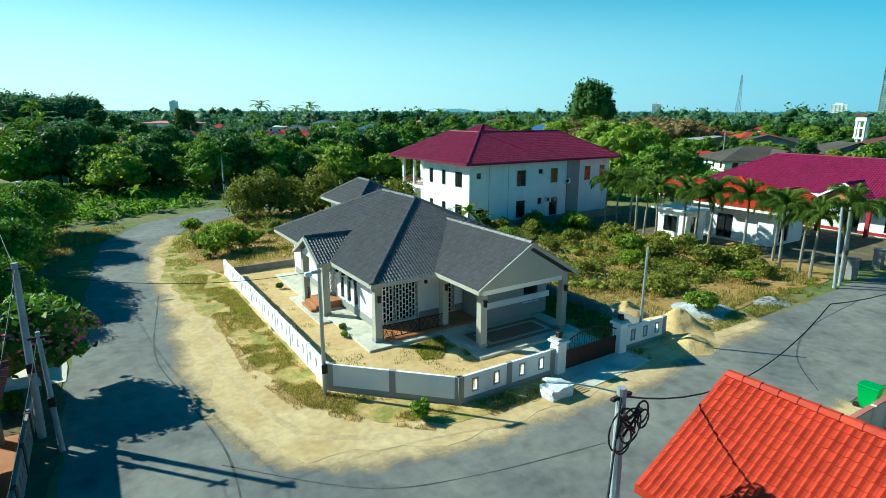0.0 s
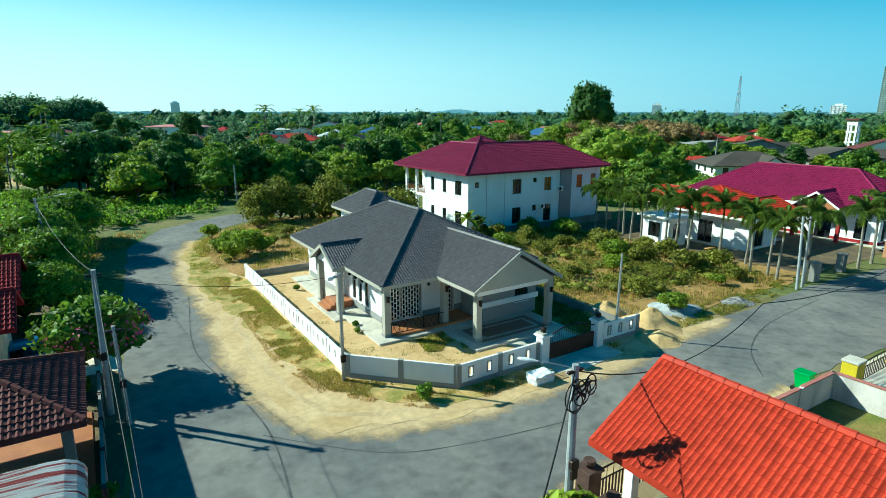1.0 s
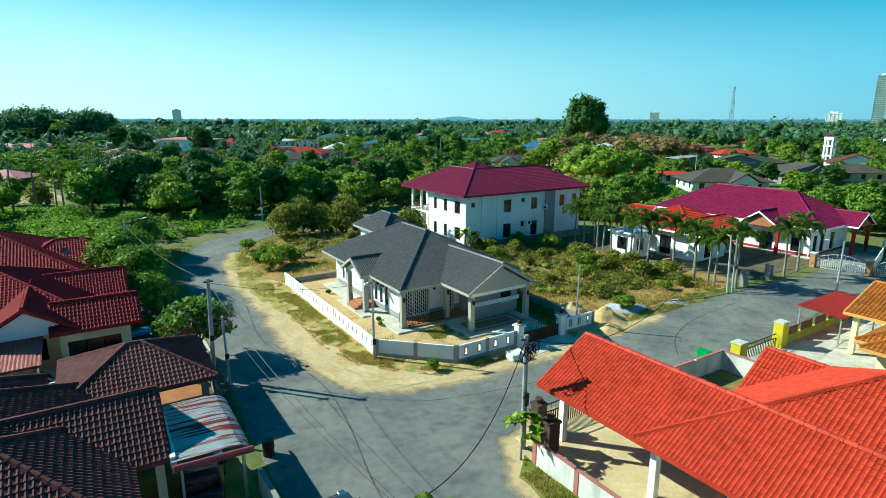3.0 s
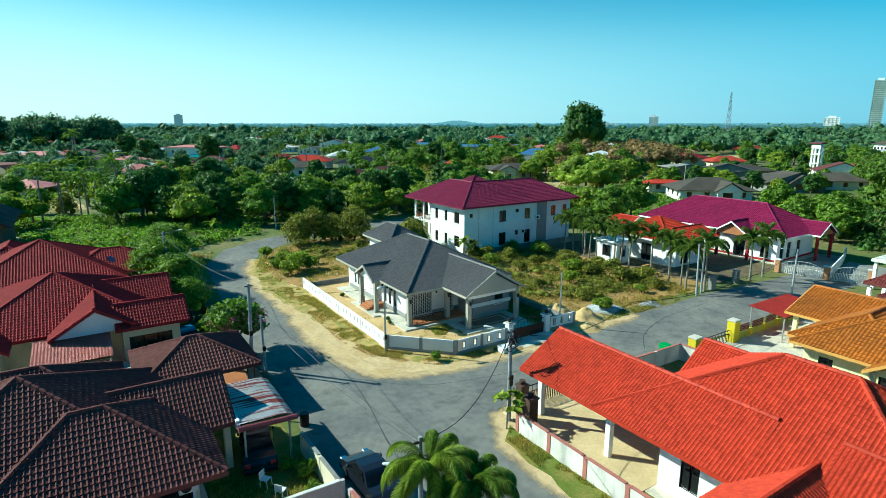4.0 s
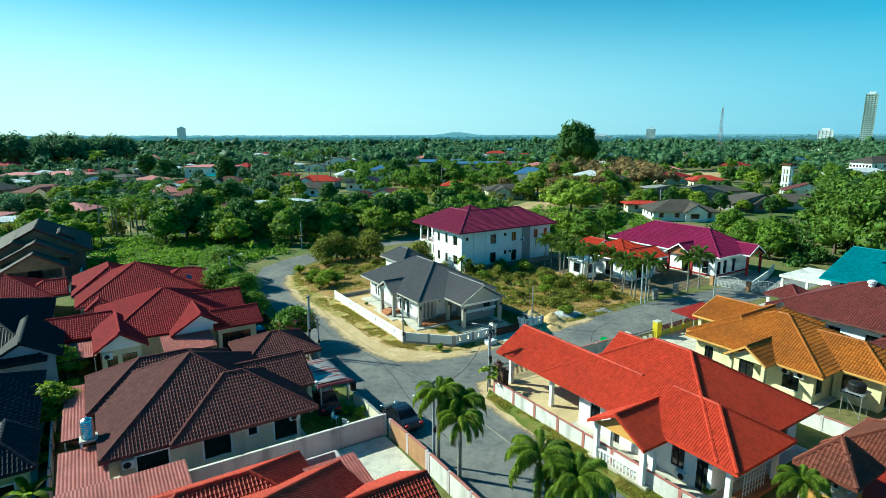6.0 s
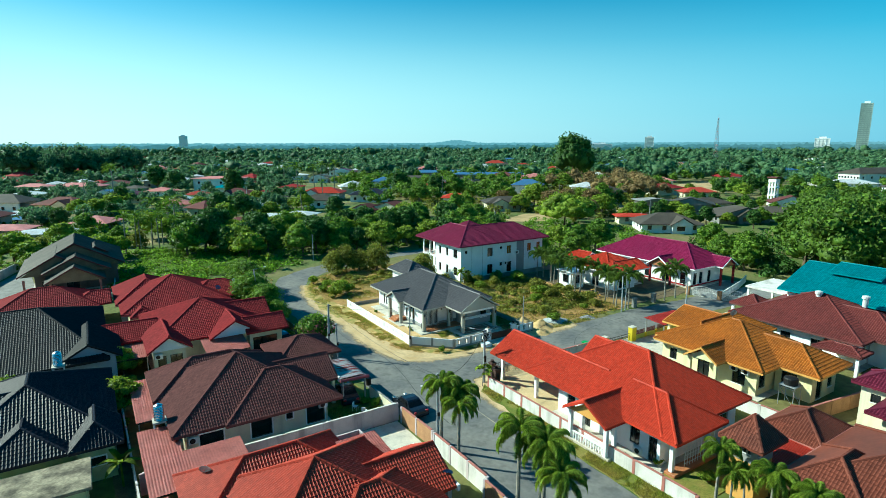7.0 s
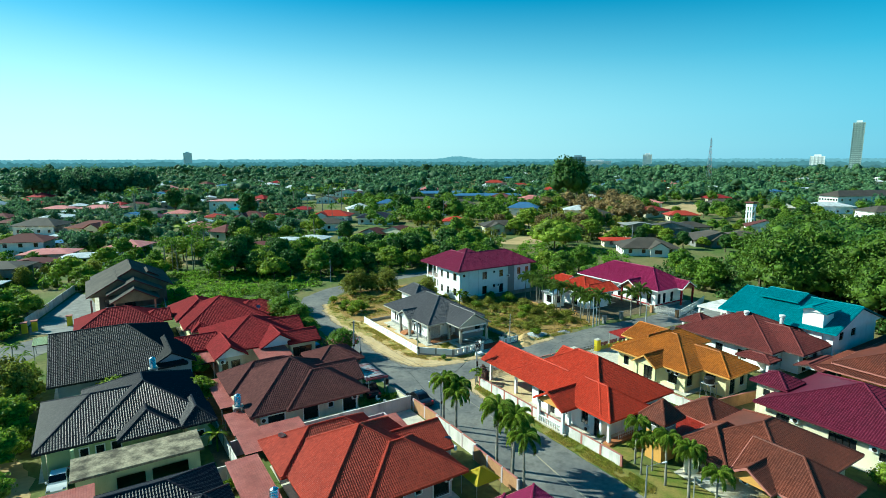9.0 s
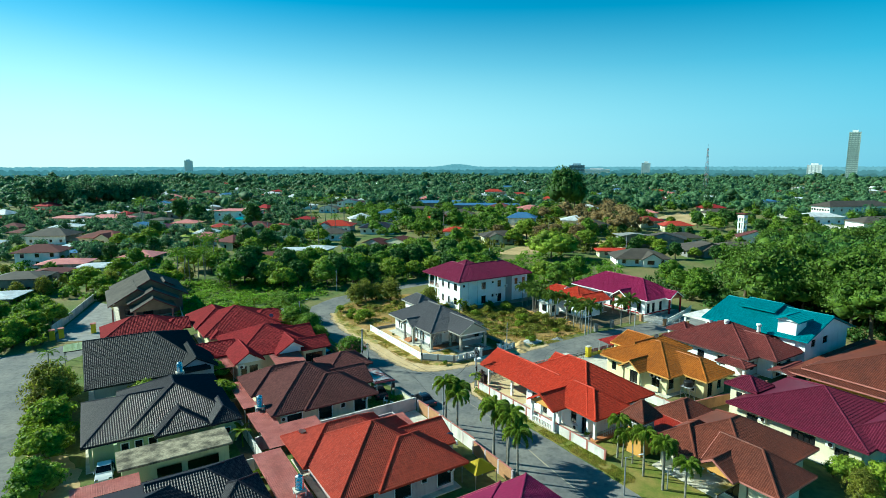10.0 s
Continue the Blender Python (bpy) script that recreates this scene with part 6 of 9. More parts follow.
B_GREEN = bush(1.5, 2.4, 6, 900, 0.14, LEAF_LIGHT, "bushy light green shrub on the empty plot")
B_OLIVE = bush(1.3, 2.2, 6, 800, 0.13, LEAF_OLIVE, "olive-brown scrub bush on the dry grass")
B_DARK = bush(1.6, 2.0, 6, 900, 0.13, LEAF, "dark green garden bush")


def frond_mesh(length, start, drop, leaf_len, n, mat_, bushy=True, sag=0.28, wide=0.05):
    """A palm frond with leaflets all round its rib, which leaves the crown at the angle start and arches over by drop degrees."""
    vs, fs = [], []
    fine = np.linspace(0, 1.06, 54)
    ang_ = np.radians(start - drop * fine ** 1.3)
    run = np.concatenate([[0], np.cumsum(np.cos(ang_))]) * length * 0.02
    up = np.concatenate([[0], np.cumsum(np.sin(ang_))]) * length * 0.02

    def rib(u):
        q = u / 0.02
        a = min(int(q), 52)
        return np.array([run[a] + (run[a + 1] - run[a]) * (q - a), 0.0, up[a] + (up[a + 1] - up[a]) * (q - a)])
    k = 6
    for i in range(k + 1):
        p, r = rib(i / k), 0.03 * (1 - 0.85 * i / k)
        vs += [p + (0, r, 0), p + (0, 0, r), p + (0, -r, 0)]
    for i in range(k):
        for j in range(3):
            a, b_ = 3 * i + j, 3 * i + (j + 1) % 3
            fs += [(a, b_, b_ + 3), (a, b_ + 3, a + 3)]
    for i in range(n):
        u = 0.18 + 0.82 * i / n
        p, d = rib(u), rib(min(u + 0.03, 1.03)) - rib(u)
        d /= np.linalg.norm(d)
        ang = (i * 2.4) if bushy else (1.25 if i % 2 else -1.25)
        side = np.array([0, math.sin(ang), math.cos(ang) if bushy else 0.25])
        ll = leaf_len * (1 - 0.5 * abs(u - 0.5) * 2 * 0.8) * rng.uniform(0.8, 1.1)
        tip = p + ll * (0.72 * side + 0.45 * d) + np.array([0, 0, -sag * ll])
        w = np.cross(side, d) * wide + d * wide * 0.7
        b0 = len(vs)
        mid = (p + tip) / 2 + np.array([0, 0, 0.06 * ll])
        vs += [p, mid + w, tip, mid - w]
        fs += [(b0, b0 + 1, b0 + 2), (b0, b0 + 2, b0 + 3)]
    me = raw_mesh("frond", np.array(vs), np.array(fs))
    me.materials.append(mat_)
    return me


def palm(height, frond, fronds, label, trunk_r=0.14, bark=PALM_BARK, category="palm", joined=False):
    t = thing("palm_tree", label=label, category=category)
    lx, ly = rng.uniform(-0.25, 0.25, 2)
    bm = bmesh.new()
    k = 9
    add_tube(bm, [(lx * (i / k) ** 2, ly * (i / k) ** 2, height * i / k - 0.1) for i in range(k + 1)],
             [trunk_r * (1.25 - 0.45 * i / k + 0.03 * (i % 2)) for i in range(k + 1)], 8)
    part("trunk", bm, bark, t)
    part("crownshaft", tube([(lx, ly, height - 0.15), (lx, ly, height + 0.5), (lx, ly, height + 0.8)], [trunk_r * 0.85, trunk_r * 0.8, trunk_r * 0.4], 8), LEAF_LIGHT, t, "pale green crownshaft")
    if joined:
        av, af, count = [], [], 0
        for i in range(fronds):
            vs = np.array([v.co[:] for v in frond[i % 3].vertices])
            fs = np.array([p.vertices[:] for p in frond[i % 3].polygons])
            m = np.array(Matrix.Translation((lx, ly, height + 0.6)) @ Matrix.Rotation(i * 2.4, 4, 'Z'))
            av.append(vs @ m[:3, :3].T + m[:3, 3])
            af.append(fs + count)
            count += len(vs)
        mesh_part("crown", raw_mesh("crown", np.concatenate(av), np.concatenate(af)), frond[0].materials[0], t)
        return t
    for i in range(fronds):
        ob = new("frond", frond[i % 3])
        ob.parent = t
        ob.matrix_basis = Matrix.Translation((lx, ly, height + 0.55 + 0.1 * (i % 3))) @ Matrix.Rotation(i * 2.4 + rng.uniform(-0.2, 0.2), 4, 'Z') @ Matrix.Rotation(rng.uniform(-0.15, 0.15), 4, 'Y')
    return t


FOX = [frond_mesh(2.7, a, d, 0.56, 220, PALM_DARK, sag=0.45, wide=0.028) for a, d in ((92, 105), (70, 138), (44, 138))]
FOX_UP = [frond_mesh(2.5, a, d, 0.56, 300, PALM_LEAF, sag=0.5, wide=0.027) for a, d in ((82, 140), (56, 140), (28, 125))]
COCO = [frond_mesh(3.4, a, d, 0.8, 70, LEAF, bushy=False) for a, d in ((65, 90), (35, 90), (5, 70))]
P_FOX = palm(3.9, FOX, 14, "foxtail palm with drooping bushy fronds beside the road", 0.11)
P_FOX2 = palm(5.6, FOX_UP, 19, "tall foxtail palm with thick green fronds")
P_COCO = palm(9.5, COCO, 14, "coconut palm among distant houses", 0.16, joined=True)


def banana(height, n, label):
    t = thing("banana_plant", label=label, category="plant")
    part("stem", tube([(0, 0, -0.05), (0.03, 0, height * 0.5), (0, 0.03, height * 0.62)], [0.11, 0.09, 0.06], 8), LEAF_LIGHT, t)
    for i in range(n):
        a = i * 2.4
        up = 0.9 - 0.75 * i / n
        bm = bmesh.new()
        k = 7
        L = height * 0.62
        rows = []
        for j in range(k + 1):
            u = j / k
            w = 0.30 * math.sin(min(1.0, u * 1.05 + 0.08) * math.pi) ** 0.6
            x, z = L * u * (1 - 0.3 * up), L * (up * u * 1.2 - 0.75 * u * u)
            rows.append([bm.verts.new((x, -w, z + 0.1 * w)), bm.verts.new((x, 0, z)), bm.verts.new((x, w, z + 0.1 * w))])
        for r0, r1 in zip(rows, rows[1:]):
            for s in (0, 1):
                bm.faces.new((r0[s], r0[s + 1], r1[s + 1], r1[s]))
        bmesh.ops.solidify(bm, geom=bm.faces[:], thickness=0.008)
        ob = part("leaf", bm, LEAF_LIGHT, t)
        ob.matrix_basis = Matrix.Translation((0, 0, height * 0.6)) @ Matrix.Rotation(a, 4, 'Z')
    return t


BANANA = banana(4.0, 9, "banana plant with broad torn green leaves")

ROW = "foxtail palms along the plot"
for x, y, s in ((36.0, 24.0, 0.95), (37.2, 21.6, 1.0), (33.6, 15.6, 0.98), (34.6, 13.4, 1.0), (33.6, 10.2, 1.05), (34.6, 7.6, 1.02), (32.6, 3.6, 1.0), (32.5, 1.3, 0.95), (33.4, -0.4, 1.1), (38.2, 18.6, 0.9), (36.6, 22.9, 0.9), (35.4, 19.4, 1.0), (34.2, 17.4, 0.92), (34.0, 11.8, 0.95), (35.2, 5.4, 0.95), (33.2, 2.4, 0.9)):
    put(P_FOX, x, y, s, group=ROW)
for x, y, s in ((42.2, -0.7, 1.0), (45.2, -0.6, 1.05)):
    put(P_FOX, x, y, s, group="foxtail palms at the gate")
NEAR = "foxtail palms beside the road"
for x, y, s in ((-14.3, -19.4, 0.95), (-13.3, -20.6, 0.88), (-14.3, -22.0, 0.82), (-14.2, -29.4, 1.0), (-13.9, -31.6, 0.98), (-14.5, -34.0, 0.85), (-13.2, -30.6, 0.84)):
    put(P_FOX2, x, y, s, group=NEAR)
for x, y, s in ((-1.6, -36.6, 0.72), (-1.2, -38.4, 0.55), (-2.7, -38.2, 0.6), (-2.4, -40.8, 0.78), (-1.4, -42.6, 0.66), (-2.9, -43.6, 0.8), (-3.6, -46.6, 0.72)):
    put(P_FOX2, x, y, s, group="garden palms behind the wall")
for x, y, s in ((19.3, 26.6, 1.0), (20.8, 26.2, 0.75)):
    put(BANANA, x, y, s)
put(BANANA, -37.75, -10.4, 0.85)
for x, y in ((-11.5, 60), (-14, 57), (-7, 61), (-24, 53), (-40, 88), (-50, 92), (-57, 100), (-20, 55)):
    put(BANANA, x, y, 1.0)

# trees standing by themselves
for p, x, y, s in ((T_NEAR, -17.2, 25.5, 0.62), (T_NEAR, -17.6, 30.0, 0.72), (T_NEAR, -16.6, 20.5, 0.45), (T_NEAR, -18.5, 33.5, 0.6), (T_OLIVE, -16.8, 36.5, 0.7),
                   (T_OLIVE, 13.8, 31.8, 0.85), (T_OLIVE, 16.8, 36.2, 0.75), (T_OLIVE, 11.6, 46.5, 0.9), (T_OLIVE, 3.0, 49.0, 0.75), (T_OLIVE, 6.2, 49.8, 0.85), (T_OLIVE, 8.6, 48.6, 0.7),
                   (T_RAIN, 89.2, 70.0, 1.05), (T_TALL, 262, 236, 1.75), (T_TALL, 279, 243, 1.3), (T_ROUND, 57, 33, 0.85), (T_ROUND, 66, 36, 0.9), (T_ROUND, 49, 39, 0.7), (T_LIGHT, 60, 42, 0.8),
                   (T_LIGHT, -46.6, 9.0, 0.5), (T_LIGHT, 14.4, -53.6, 0.42), (T_LIGHT, 15.4, -56.2, 0.45), (T_OLIVE, 13.0, -55.6, 0.5), (T_LIGHT, -37.6, 3.0, 0.5), (T_ROUND, -36.4, 12.6, 0.42), (T_LIGHT, -57.2, 6.5, 0.62), (T_LIGHT, -57.4, -2.5, 0.6), (T_OLIVE, -57.4, 14.5, 1.1), (T_LIGHT, -57.2, 19.5, 0.62), (P_COCO, -58.4, 26.0, 0.5), (P_COCO, -57.0, 23.0, 0.42), (T_ROUND, -57.6, -12, 0.6), (T_LIGHT, -57.8, -26, 0.65), (T_ROUND, -58, -38, 0.7)):
    put(p, x, y, s)

CLEAR = []  # rectangles kept free of scattered growth


def free(x, y, pad=2.0):
    return all(not (a - pad < x < b_ + pad and c - pad < y < d + pad) for a, b_, c, d in CLEAR)


def scatter(area, count, kinds, smin, smax, pad=2.0, sep=3.0):
    """Trees at random in a four-sided area (corners), apart from one another and from the houses."""
    (ax, ay), (bx, by), (cx, cy), (dx, dy) = area
    done, tries = [], 0
    while len(done) < count and tries < count * 20:
        tries += 1
        u, v = rng.uniform(0, 1, 2)
        x = (1 - v) * ((1 - u) * ax + u * bx) + v * ((1 - u) * dx + u * cx)
        y = (1 - v) * ((1 - u) * ay + u * by) + v * ((1 - u) * dy + u * cy)
        if free(x, y, pad) and all((x - p) ** 2 + (y - q) ** 2 > sep * sep for p, q in done):
            done.append((x, y))
            put(kinds[int(rng.integers(len(kinds)))], x, y, rng.uniform(smin, smax))


def grove(name, area, count, smin, smax, mat_, label, sep=5.0, flat=0.75):
    """A wood too far off to tell its trees apart: uneven crowns with leaf clumps, trunks and gaps, in one mesh."""
    (ax, ay), (bx, by), (cx, cy), (dx, dy) = area
    pts, tries = [], 0
    while len(pts) < count and tries < count * 20:
        tries += 1
        u, v = rng.uniform(0, 1, 2)
        x = (1 - v) * ((1 - u) * ax + u * bx) + v * ((1 - u) * dx + u * cx)
        y = (1 - v) * ((1 - u) * ay + u * by) + v * ((1 - u) * dy + u * cy)
        if free(x, y, 3.0) and all((x - p) ** 2 + (y - q) ** 2 > sep * sep for p, q in pts):
            pts.append((x, y))
    cs, rs = [], []
    for x, y in pts:
        hgt = 8.5 * rng.uniform(smin, smax)
        for k in range(6):
            a, rad = k * 2.4, hgt * 0.30 * math.sqrt(k / 6)
            r = hgt * rng.uniform(0.2, 0.3)
            cs.append((x + rad * math.cos(a), y + rad * math.sin(a), hgt * (0.72 - 0.35 * (rad / (hgt * 0.3)) ** 2 + rng.uniform(-0.06, 0.06))))
            rs.append((r, r, r * flat))
    me = crown_mesh(name, cs, rs, len(pts) * 230, 0.46, mat_, 0.72)
    return tagged(mesh_part(name, me, None), label, "woods", kind="stuff")


def thicket(name, outline, count, height, n_leaf, leaf, mat_, label):
    """Low leafy growth over an outline: uneven mounds clothed in leaf clumps, in one mesh."""
    xs, ys = [p[0] for p in outline], [p[1] for p in outline]
    cs, rs, tries = [], [], 0
    while len(cs) < count and tries < count * 20:
        tries += 1
        x, y = rng.uniform(min(xs), max(xs)), rng.uniform(min(ys), max(ys))
        inside = False
        for (ax, ay), (bx, by) in zip(outline, outline[1:] + outline[:1]):
            if (ay > y) != (by > y) and x < (bx - ax) * (y - ay) / (by - ay) + ax:
                inside = not inside
        if inside:
            r = rng.uniform(0.7, 1.9)
            cs.append((x, y, height * rng.uniform(0.1, 0.5)))
            rs.append((r, r, height * rng.uniform(0.35, 0.9)))
    me = crown_mesh(name, cs, rs, n_leaf, leaf, mat_, 0.5, 0.9)
    return tagged(mesh_part(name, me, None), label, "undergrowth", kind="stuff")

# ---- houses farther off ----
def far_house(x, y, w, d, h, rise, tile, wall, label, hips=(True, True), axis='x', rz=0.0, windows=3, storeys=1, category="house", wing=0, back="SWNE"):
    """A plain house with eaves and windows on the two sides that show; wing: where along the front a gabled wing stands out, 0 for none."""
    t = thing("house", x, y, 0, label=label, category=category)
    x0, x1, y0, y1 = x - w / 2, x + w / 2, y - d / 2, y + d / 2
    e = 1.1
    roof(t, x0 - e, x1 + e, y0 - e, y1 + e, h, axis, rise, hips, tile, gable_mat=wall, fascia_mat=WHITE, detail=False)
    ops = []
    sh = h / storeys
    for s in range(storeys):
        for i in range(windows):
            u = w * (i + 0.5) / windows
            ops.append(('S', u - 0.6, u + 0.6, s * sh + 0.9, min(s * sh + 2.2, h - 0.3), 2))
        for i in range(max(1, windows - 1)):
            u = d * (i + 0.5) / max(1, windows - 1)
            ops.append(('W', u - 0.6, u + 0.6, s * sh + 0.9, min(s * sh + 2.2, h - 0.3), 2))
    block(t, x0, x1, y0, y1, 0.0, h - 0.1, wall, ops, plain=True, sides=back)
    if back == "SW":
        part("back_wall", box(x0 + 0.2, x1, y1 - 0.2, y1, 0, h - 0.1), wall, t)
    if wing:
        c, q = x0 + w * wing, w * 0.21
        roof(t, c - q, c + q, y0 - 2.4, y, h - 0.06, 'y', min(rise * 0.8, q * 0.75), (False, False), tile, gable_mat=wall, fascia_mat=WHITE, detail=False)
        block(t, c - q + 0.7, c + q - 0.7, y0 - 1.7, y0 - 0.004, 0.0, h - 0.25, wall, [('S', q * 0.35, q * 1.0, 0.9, 2.2, 2)] if q > 2.4 else (), plain=True, sides="SWE")
    CLEAR.append((x0 - e, x1 + e, y0 - e, y1 + e))
    if rz:
        t.matrix_basis = t.matrix_basis @ Matrix.Rotation(math.radians(rz), 4, 'Z')
    return t


# x, y of the front's middle, width, depth, eave, rise, roof, wall, ridge, turn, wing, label
for x, y, w, d, h, rise, tile, wall, axis, rz, wing, label in (
    (-68, 219, 17, 12, 3.9, 2.9, R_GREYBROWN, WHITE, 'x', -30, 0, "white house with grey-green hip roof"),
    (-49, 205, 17, 12, 3.2, 2.6, R_MIDBROWN, CREAM, 'x', -36, 0.7, "tan house with brown roof"),
    (-67, 151, 13, 9, 5.4, 2.2, R_BROWN, WHITE, 'x', -18, 0, "white two-storey house with dark brown roof"),
    (-69, 104, 11, 8, 4.6, 1.3, R_GREYBROWN, GREY_CONCRETE, 'x', -20, 0, "unpainted house with grey corrugated roof"),
    (-74, 86, 12, 8, 3.4, 0.9, METAL_WHITE, GREY_CONCRETE, 'x', -20, 0, "low unpainted house with pale metal roof"),
    (-64, 320, 15, 9, 3.6, 1.5, METAL_RED, CREAM, 'x', -33, 0, "small house with pink metal roof"),
    (-57, 306, 10, 6, 2.6, 0.8, METAL_WHITE, WHITE, 'x', -33, 0, "low white shed among the trees"),
    (-43, 302, 23, 11, 4.0, 1.7, METAL_RED, CREAM, 'x', -33, 0, "long house with faded pink metal roof"),
    (-24, 318, 14, 10, 3.8, 2.0, R_BROWN, CREAM, 'y', -33, 0, "house with dark red-brown gable"),
    (-31, 245, 15, 11, 3.6, 1.9, METAL_BLUE, WHITE, 'y', -38, 0, "house with blue metal gable roof"),
    (-22, 231, 12, 10, 3.0, 2.3, R_PURPLE, CREAM, 'y', -38, 0, "house with purple-brown roof"),
    (3, 320, 26, 14, 4.6, 1.6, METAL_WHITE, GREY_CONCRETE, 'x', -30, 0, "long shed with pale metal roof"),
    (22, 268, 25, 13, 7.6, 1.0, METAL_RED, WHITE, 'x', -36, 0, "white two-storey block with low red roof"),
    (25, 258, 14, 8, 3.2, 1.2, R_TEAL, WHITE, 'x', -36, 0, "annex with dull green roof"),
    (21, 473, 24, 14, 3.8, 2.0, R_BRICKRED, CREAM, 'x', -33, 0, "house with red roof beyond the trees"),
    (-1, 422, 13, 10, 4.2, 1.8, METAL_BLUE, WHITE, 'y', -33, 0, "white building with blue roof"),
    (20, 215, 14, 11, 3.0, 2.6, R_BROWN, CREAM, 'x', -33, 0.3, "house with brown gable roof"),
    (30, 203, 13, 10, 2.8, 2.2, R_DARKRED, CREAM, 'y', -25, 0, "house with dark red roof"),
    (10, 185, 8, 7, 2.6, 1.6, R_GREYBROWN, WHITE, 'y', -40, 0, "small house with pale grey roof"),
    (91, 355, 22, 10, 3.4, 1.0, METAL_WHITE, WHITE, 'x', -33, 0, "low hall with white metal roof"),
    (-1, 112, 10, 7, 3.4, 1.3, R_BROWN, YELLOW_WALL, 'x', -33, 0, "cream cottage with brown roof"),
    (12, 126, 7, 6, 2.8, 0.8, METAL_WHITE, CREAM, 'x', -25, 0, "shed with white metal sheets"),
    (19, 122, 9, 7, 3.2, 1.0, METAL_WHITE, WHITE, 'x', -45, 0, "low house with white metal roof"),
    (-58, 186, 10, 6, 2.4, 1.0, METAL_WHITE, CREAM, 'x', -40, 0, "low building with white metal roof"),
    (-69, 184, 15, 6, 2.3, 0.7, METAL_WHITE, CREAM, 'x', -30, 0, "long low store with pale metal roof"),
    (-56, 168, 11, 6, 2.2, 0.8, METAL_BLUE, CREAM, 'x', -36, 0, "shed with pale blue metal roof"),
    (-60, 136, 13, 8, 3.0, 1.2, METAL_RED, PINK_WALL, 'x', -20, 0, "house with faded pink sheet roof"),
    (-50, 124, 12, 7, 2.8, 0.9, METAL_WHITE, WHITE, 'x', -20, 0, "white-walled store beneath the trees"),
    (-63, 118, 8, 7, 3.2, 1.2, R_BROWN, PINK_WALL, 'y', -20, 0, "small pink house with brown roof"),
    (54, 193, 18, 11, 3.6, 2.4, R_RED, WHITE, 'x', -36, 0.28, "white house with bright red roof"),
    (42, 163, 13, 9, 3.4, 2.1, R_GREYBROWN, WHITE, 'x', -28, 0, "white house with dark grey hip roof"),
    (70, 174, 17, 11, 3.4, 2.4, R_NAVY, WHITE, 'x', -33, 0.6, "house with blue-grey hip roof"),
    (51, 118, 15, 11, 3.4, 2.6, R_BROWN, CREAM, 'y', -62, 0, "house with dark brown gable roof"),
    (44, 124, 8, 8, 3.2, 2.0, R_BROWN, PINK_WALL, 'y', -62, 0, "small house with brown gable"),
    (37, 135, 4, 4, 4.6, 1.3, R_GREYBROWN, WHITE, 'x', -30, 0, "narrow two-storey house with grey roof"),
    (93, 138, 10, 8, 3.6, 1.8, R_RED, WHITE, 'x', -36, 0, "white house with red hip roof"),
    (101, 112, 17, 10, 3.4, 2.0, R_GREYBROWN, CREAM, 'x', -25, 0.3, "cream house with grey-green roof"),
    (139, 113, 12, 9, 3.6, 2.6, R_NAVY, WHITE, 'y', -50, 0, "pale blue bungalow with grey hip roof"),
    (121, 329, 19, 13, 6.0, 2.8, R_PURPLE, WHITE, 'y', -33, 0, "white two-storey house with purple-brown gable"),
    (97, 312, 13, 10, 3.6, 2.0, R_GREYBROWN, WHITE, 'y', -33, 0, "white house with grey gable roof"),
    (108, 300, 14, 8, 3.0, 1.4, R_ORANGE, CREAM, 'x', -33, 0, "low house with tan roof"),
    (196, 302, 60, 18, 4.4, 1.6, METAL_BLUE, GREY_CONCRETE, 'x', -33, 0, "long market hall with blue metal roof"),
    (206, 262, 52, 12, 4.4, 1.4, METAL_BLUE, GREY_CONCRETE, 'x', -36, 0, "market shed with blue metal roof"),
    (150, 272, 26, 9, 3.6, 1.2, R_GREYBROWN, GREY_CONCRETE, 'x', -33, 0, "row of low stores with grey roofs"),
    (354, 444, 22, 14, 4.4, 3.0, R_BRICKRED, WHITE, 'x', -33, 0, "shophouses with red tiled roof"),
    (333, 374, 20, 13, 4.0, 2.6, R_BRICKRED, WHITE, 'x', -33, 0, "shophouses with red roof"),
    (447, 531, 32, 14, 5.4, 1.6, METAL_BLUE, WHITE, 'x', -33, 0, "broad hall with pale blue roof"),
    (112, 61, 10, 6, 2.6, 0.7, R_RED, CREAM, 'x', -36, 0, "small house with faded red metal roof"),
    (106, 43, 17, 12, 2.7, 2.7, R_GREYBROWN, WHITE, 'x', -38, 0.65, "house with grey-brown tiled hip roof"),
    (143, 42, 17, 13, 2.7, 2.8, R_GREYBROWN, GREY_CONCRETE, 'y', -30, 0.5, "house with weathered grey-brown roof"),
    (158, 38, 16, 10, 2.6, 2.0, R_GREYBROWN, WHITE, 'x', -42, 0, "neighbouring house with grey-brown roof"),
    (149, 66, 15, 10, 4.0, 2.4, R_GREYBROWN, GREY_CONCRETE, 'y', -55, 0, "unfinished house with grey cement roof"),
    (140, 74, 10, 8, 5.0, 1.0, GREY_CONCRETE, GREY_CONCRETE, 'y', -30, 0, "bare concrete upper storey of an unfinished house"),
    (164, 66, 14, 10, 3.4, 1.8, R_GREYBROWN, CREAM, 'x', -33, 0, "cream house with flat grey roof"),
    (205, 98, 14, 9, 3.4, 2.0, R_BRICKRED, CREAM, 'x', -33, 0, "house with orange-red roof among trees"),
    (190, 50, 13, 10, 3.2, 2.9, R_BROWN, WHITE, 'y', -55, 0, "house with tall red-brown gables"),
    (205, 44, 15, 10, 3.2, 3.0, R_BROWN, WHITE, 'x', -33, 0.35, "house with red-brown gable roof"),
    (372, 80, 50, 14, 8.0, 3.2, R_GREYBROWN, WHITE, 'x', -20, 0, "long white school block with brown roof"),
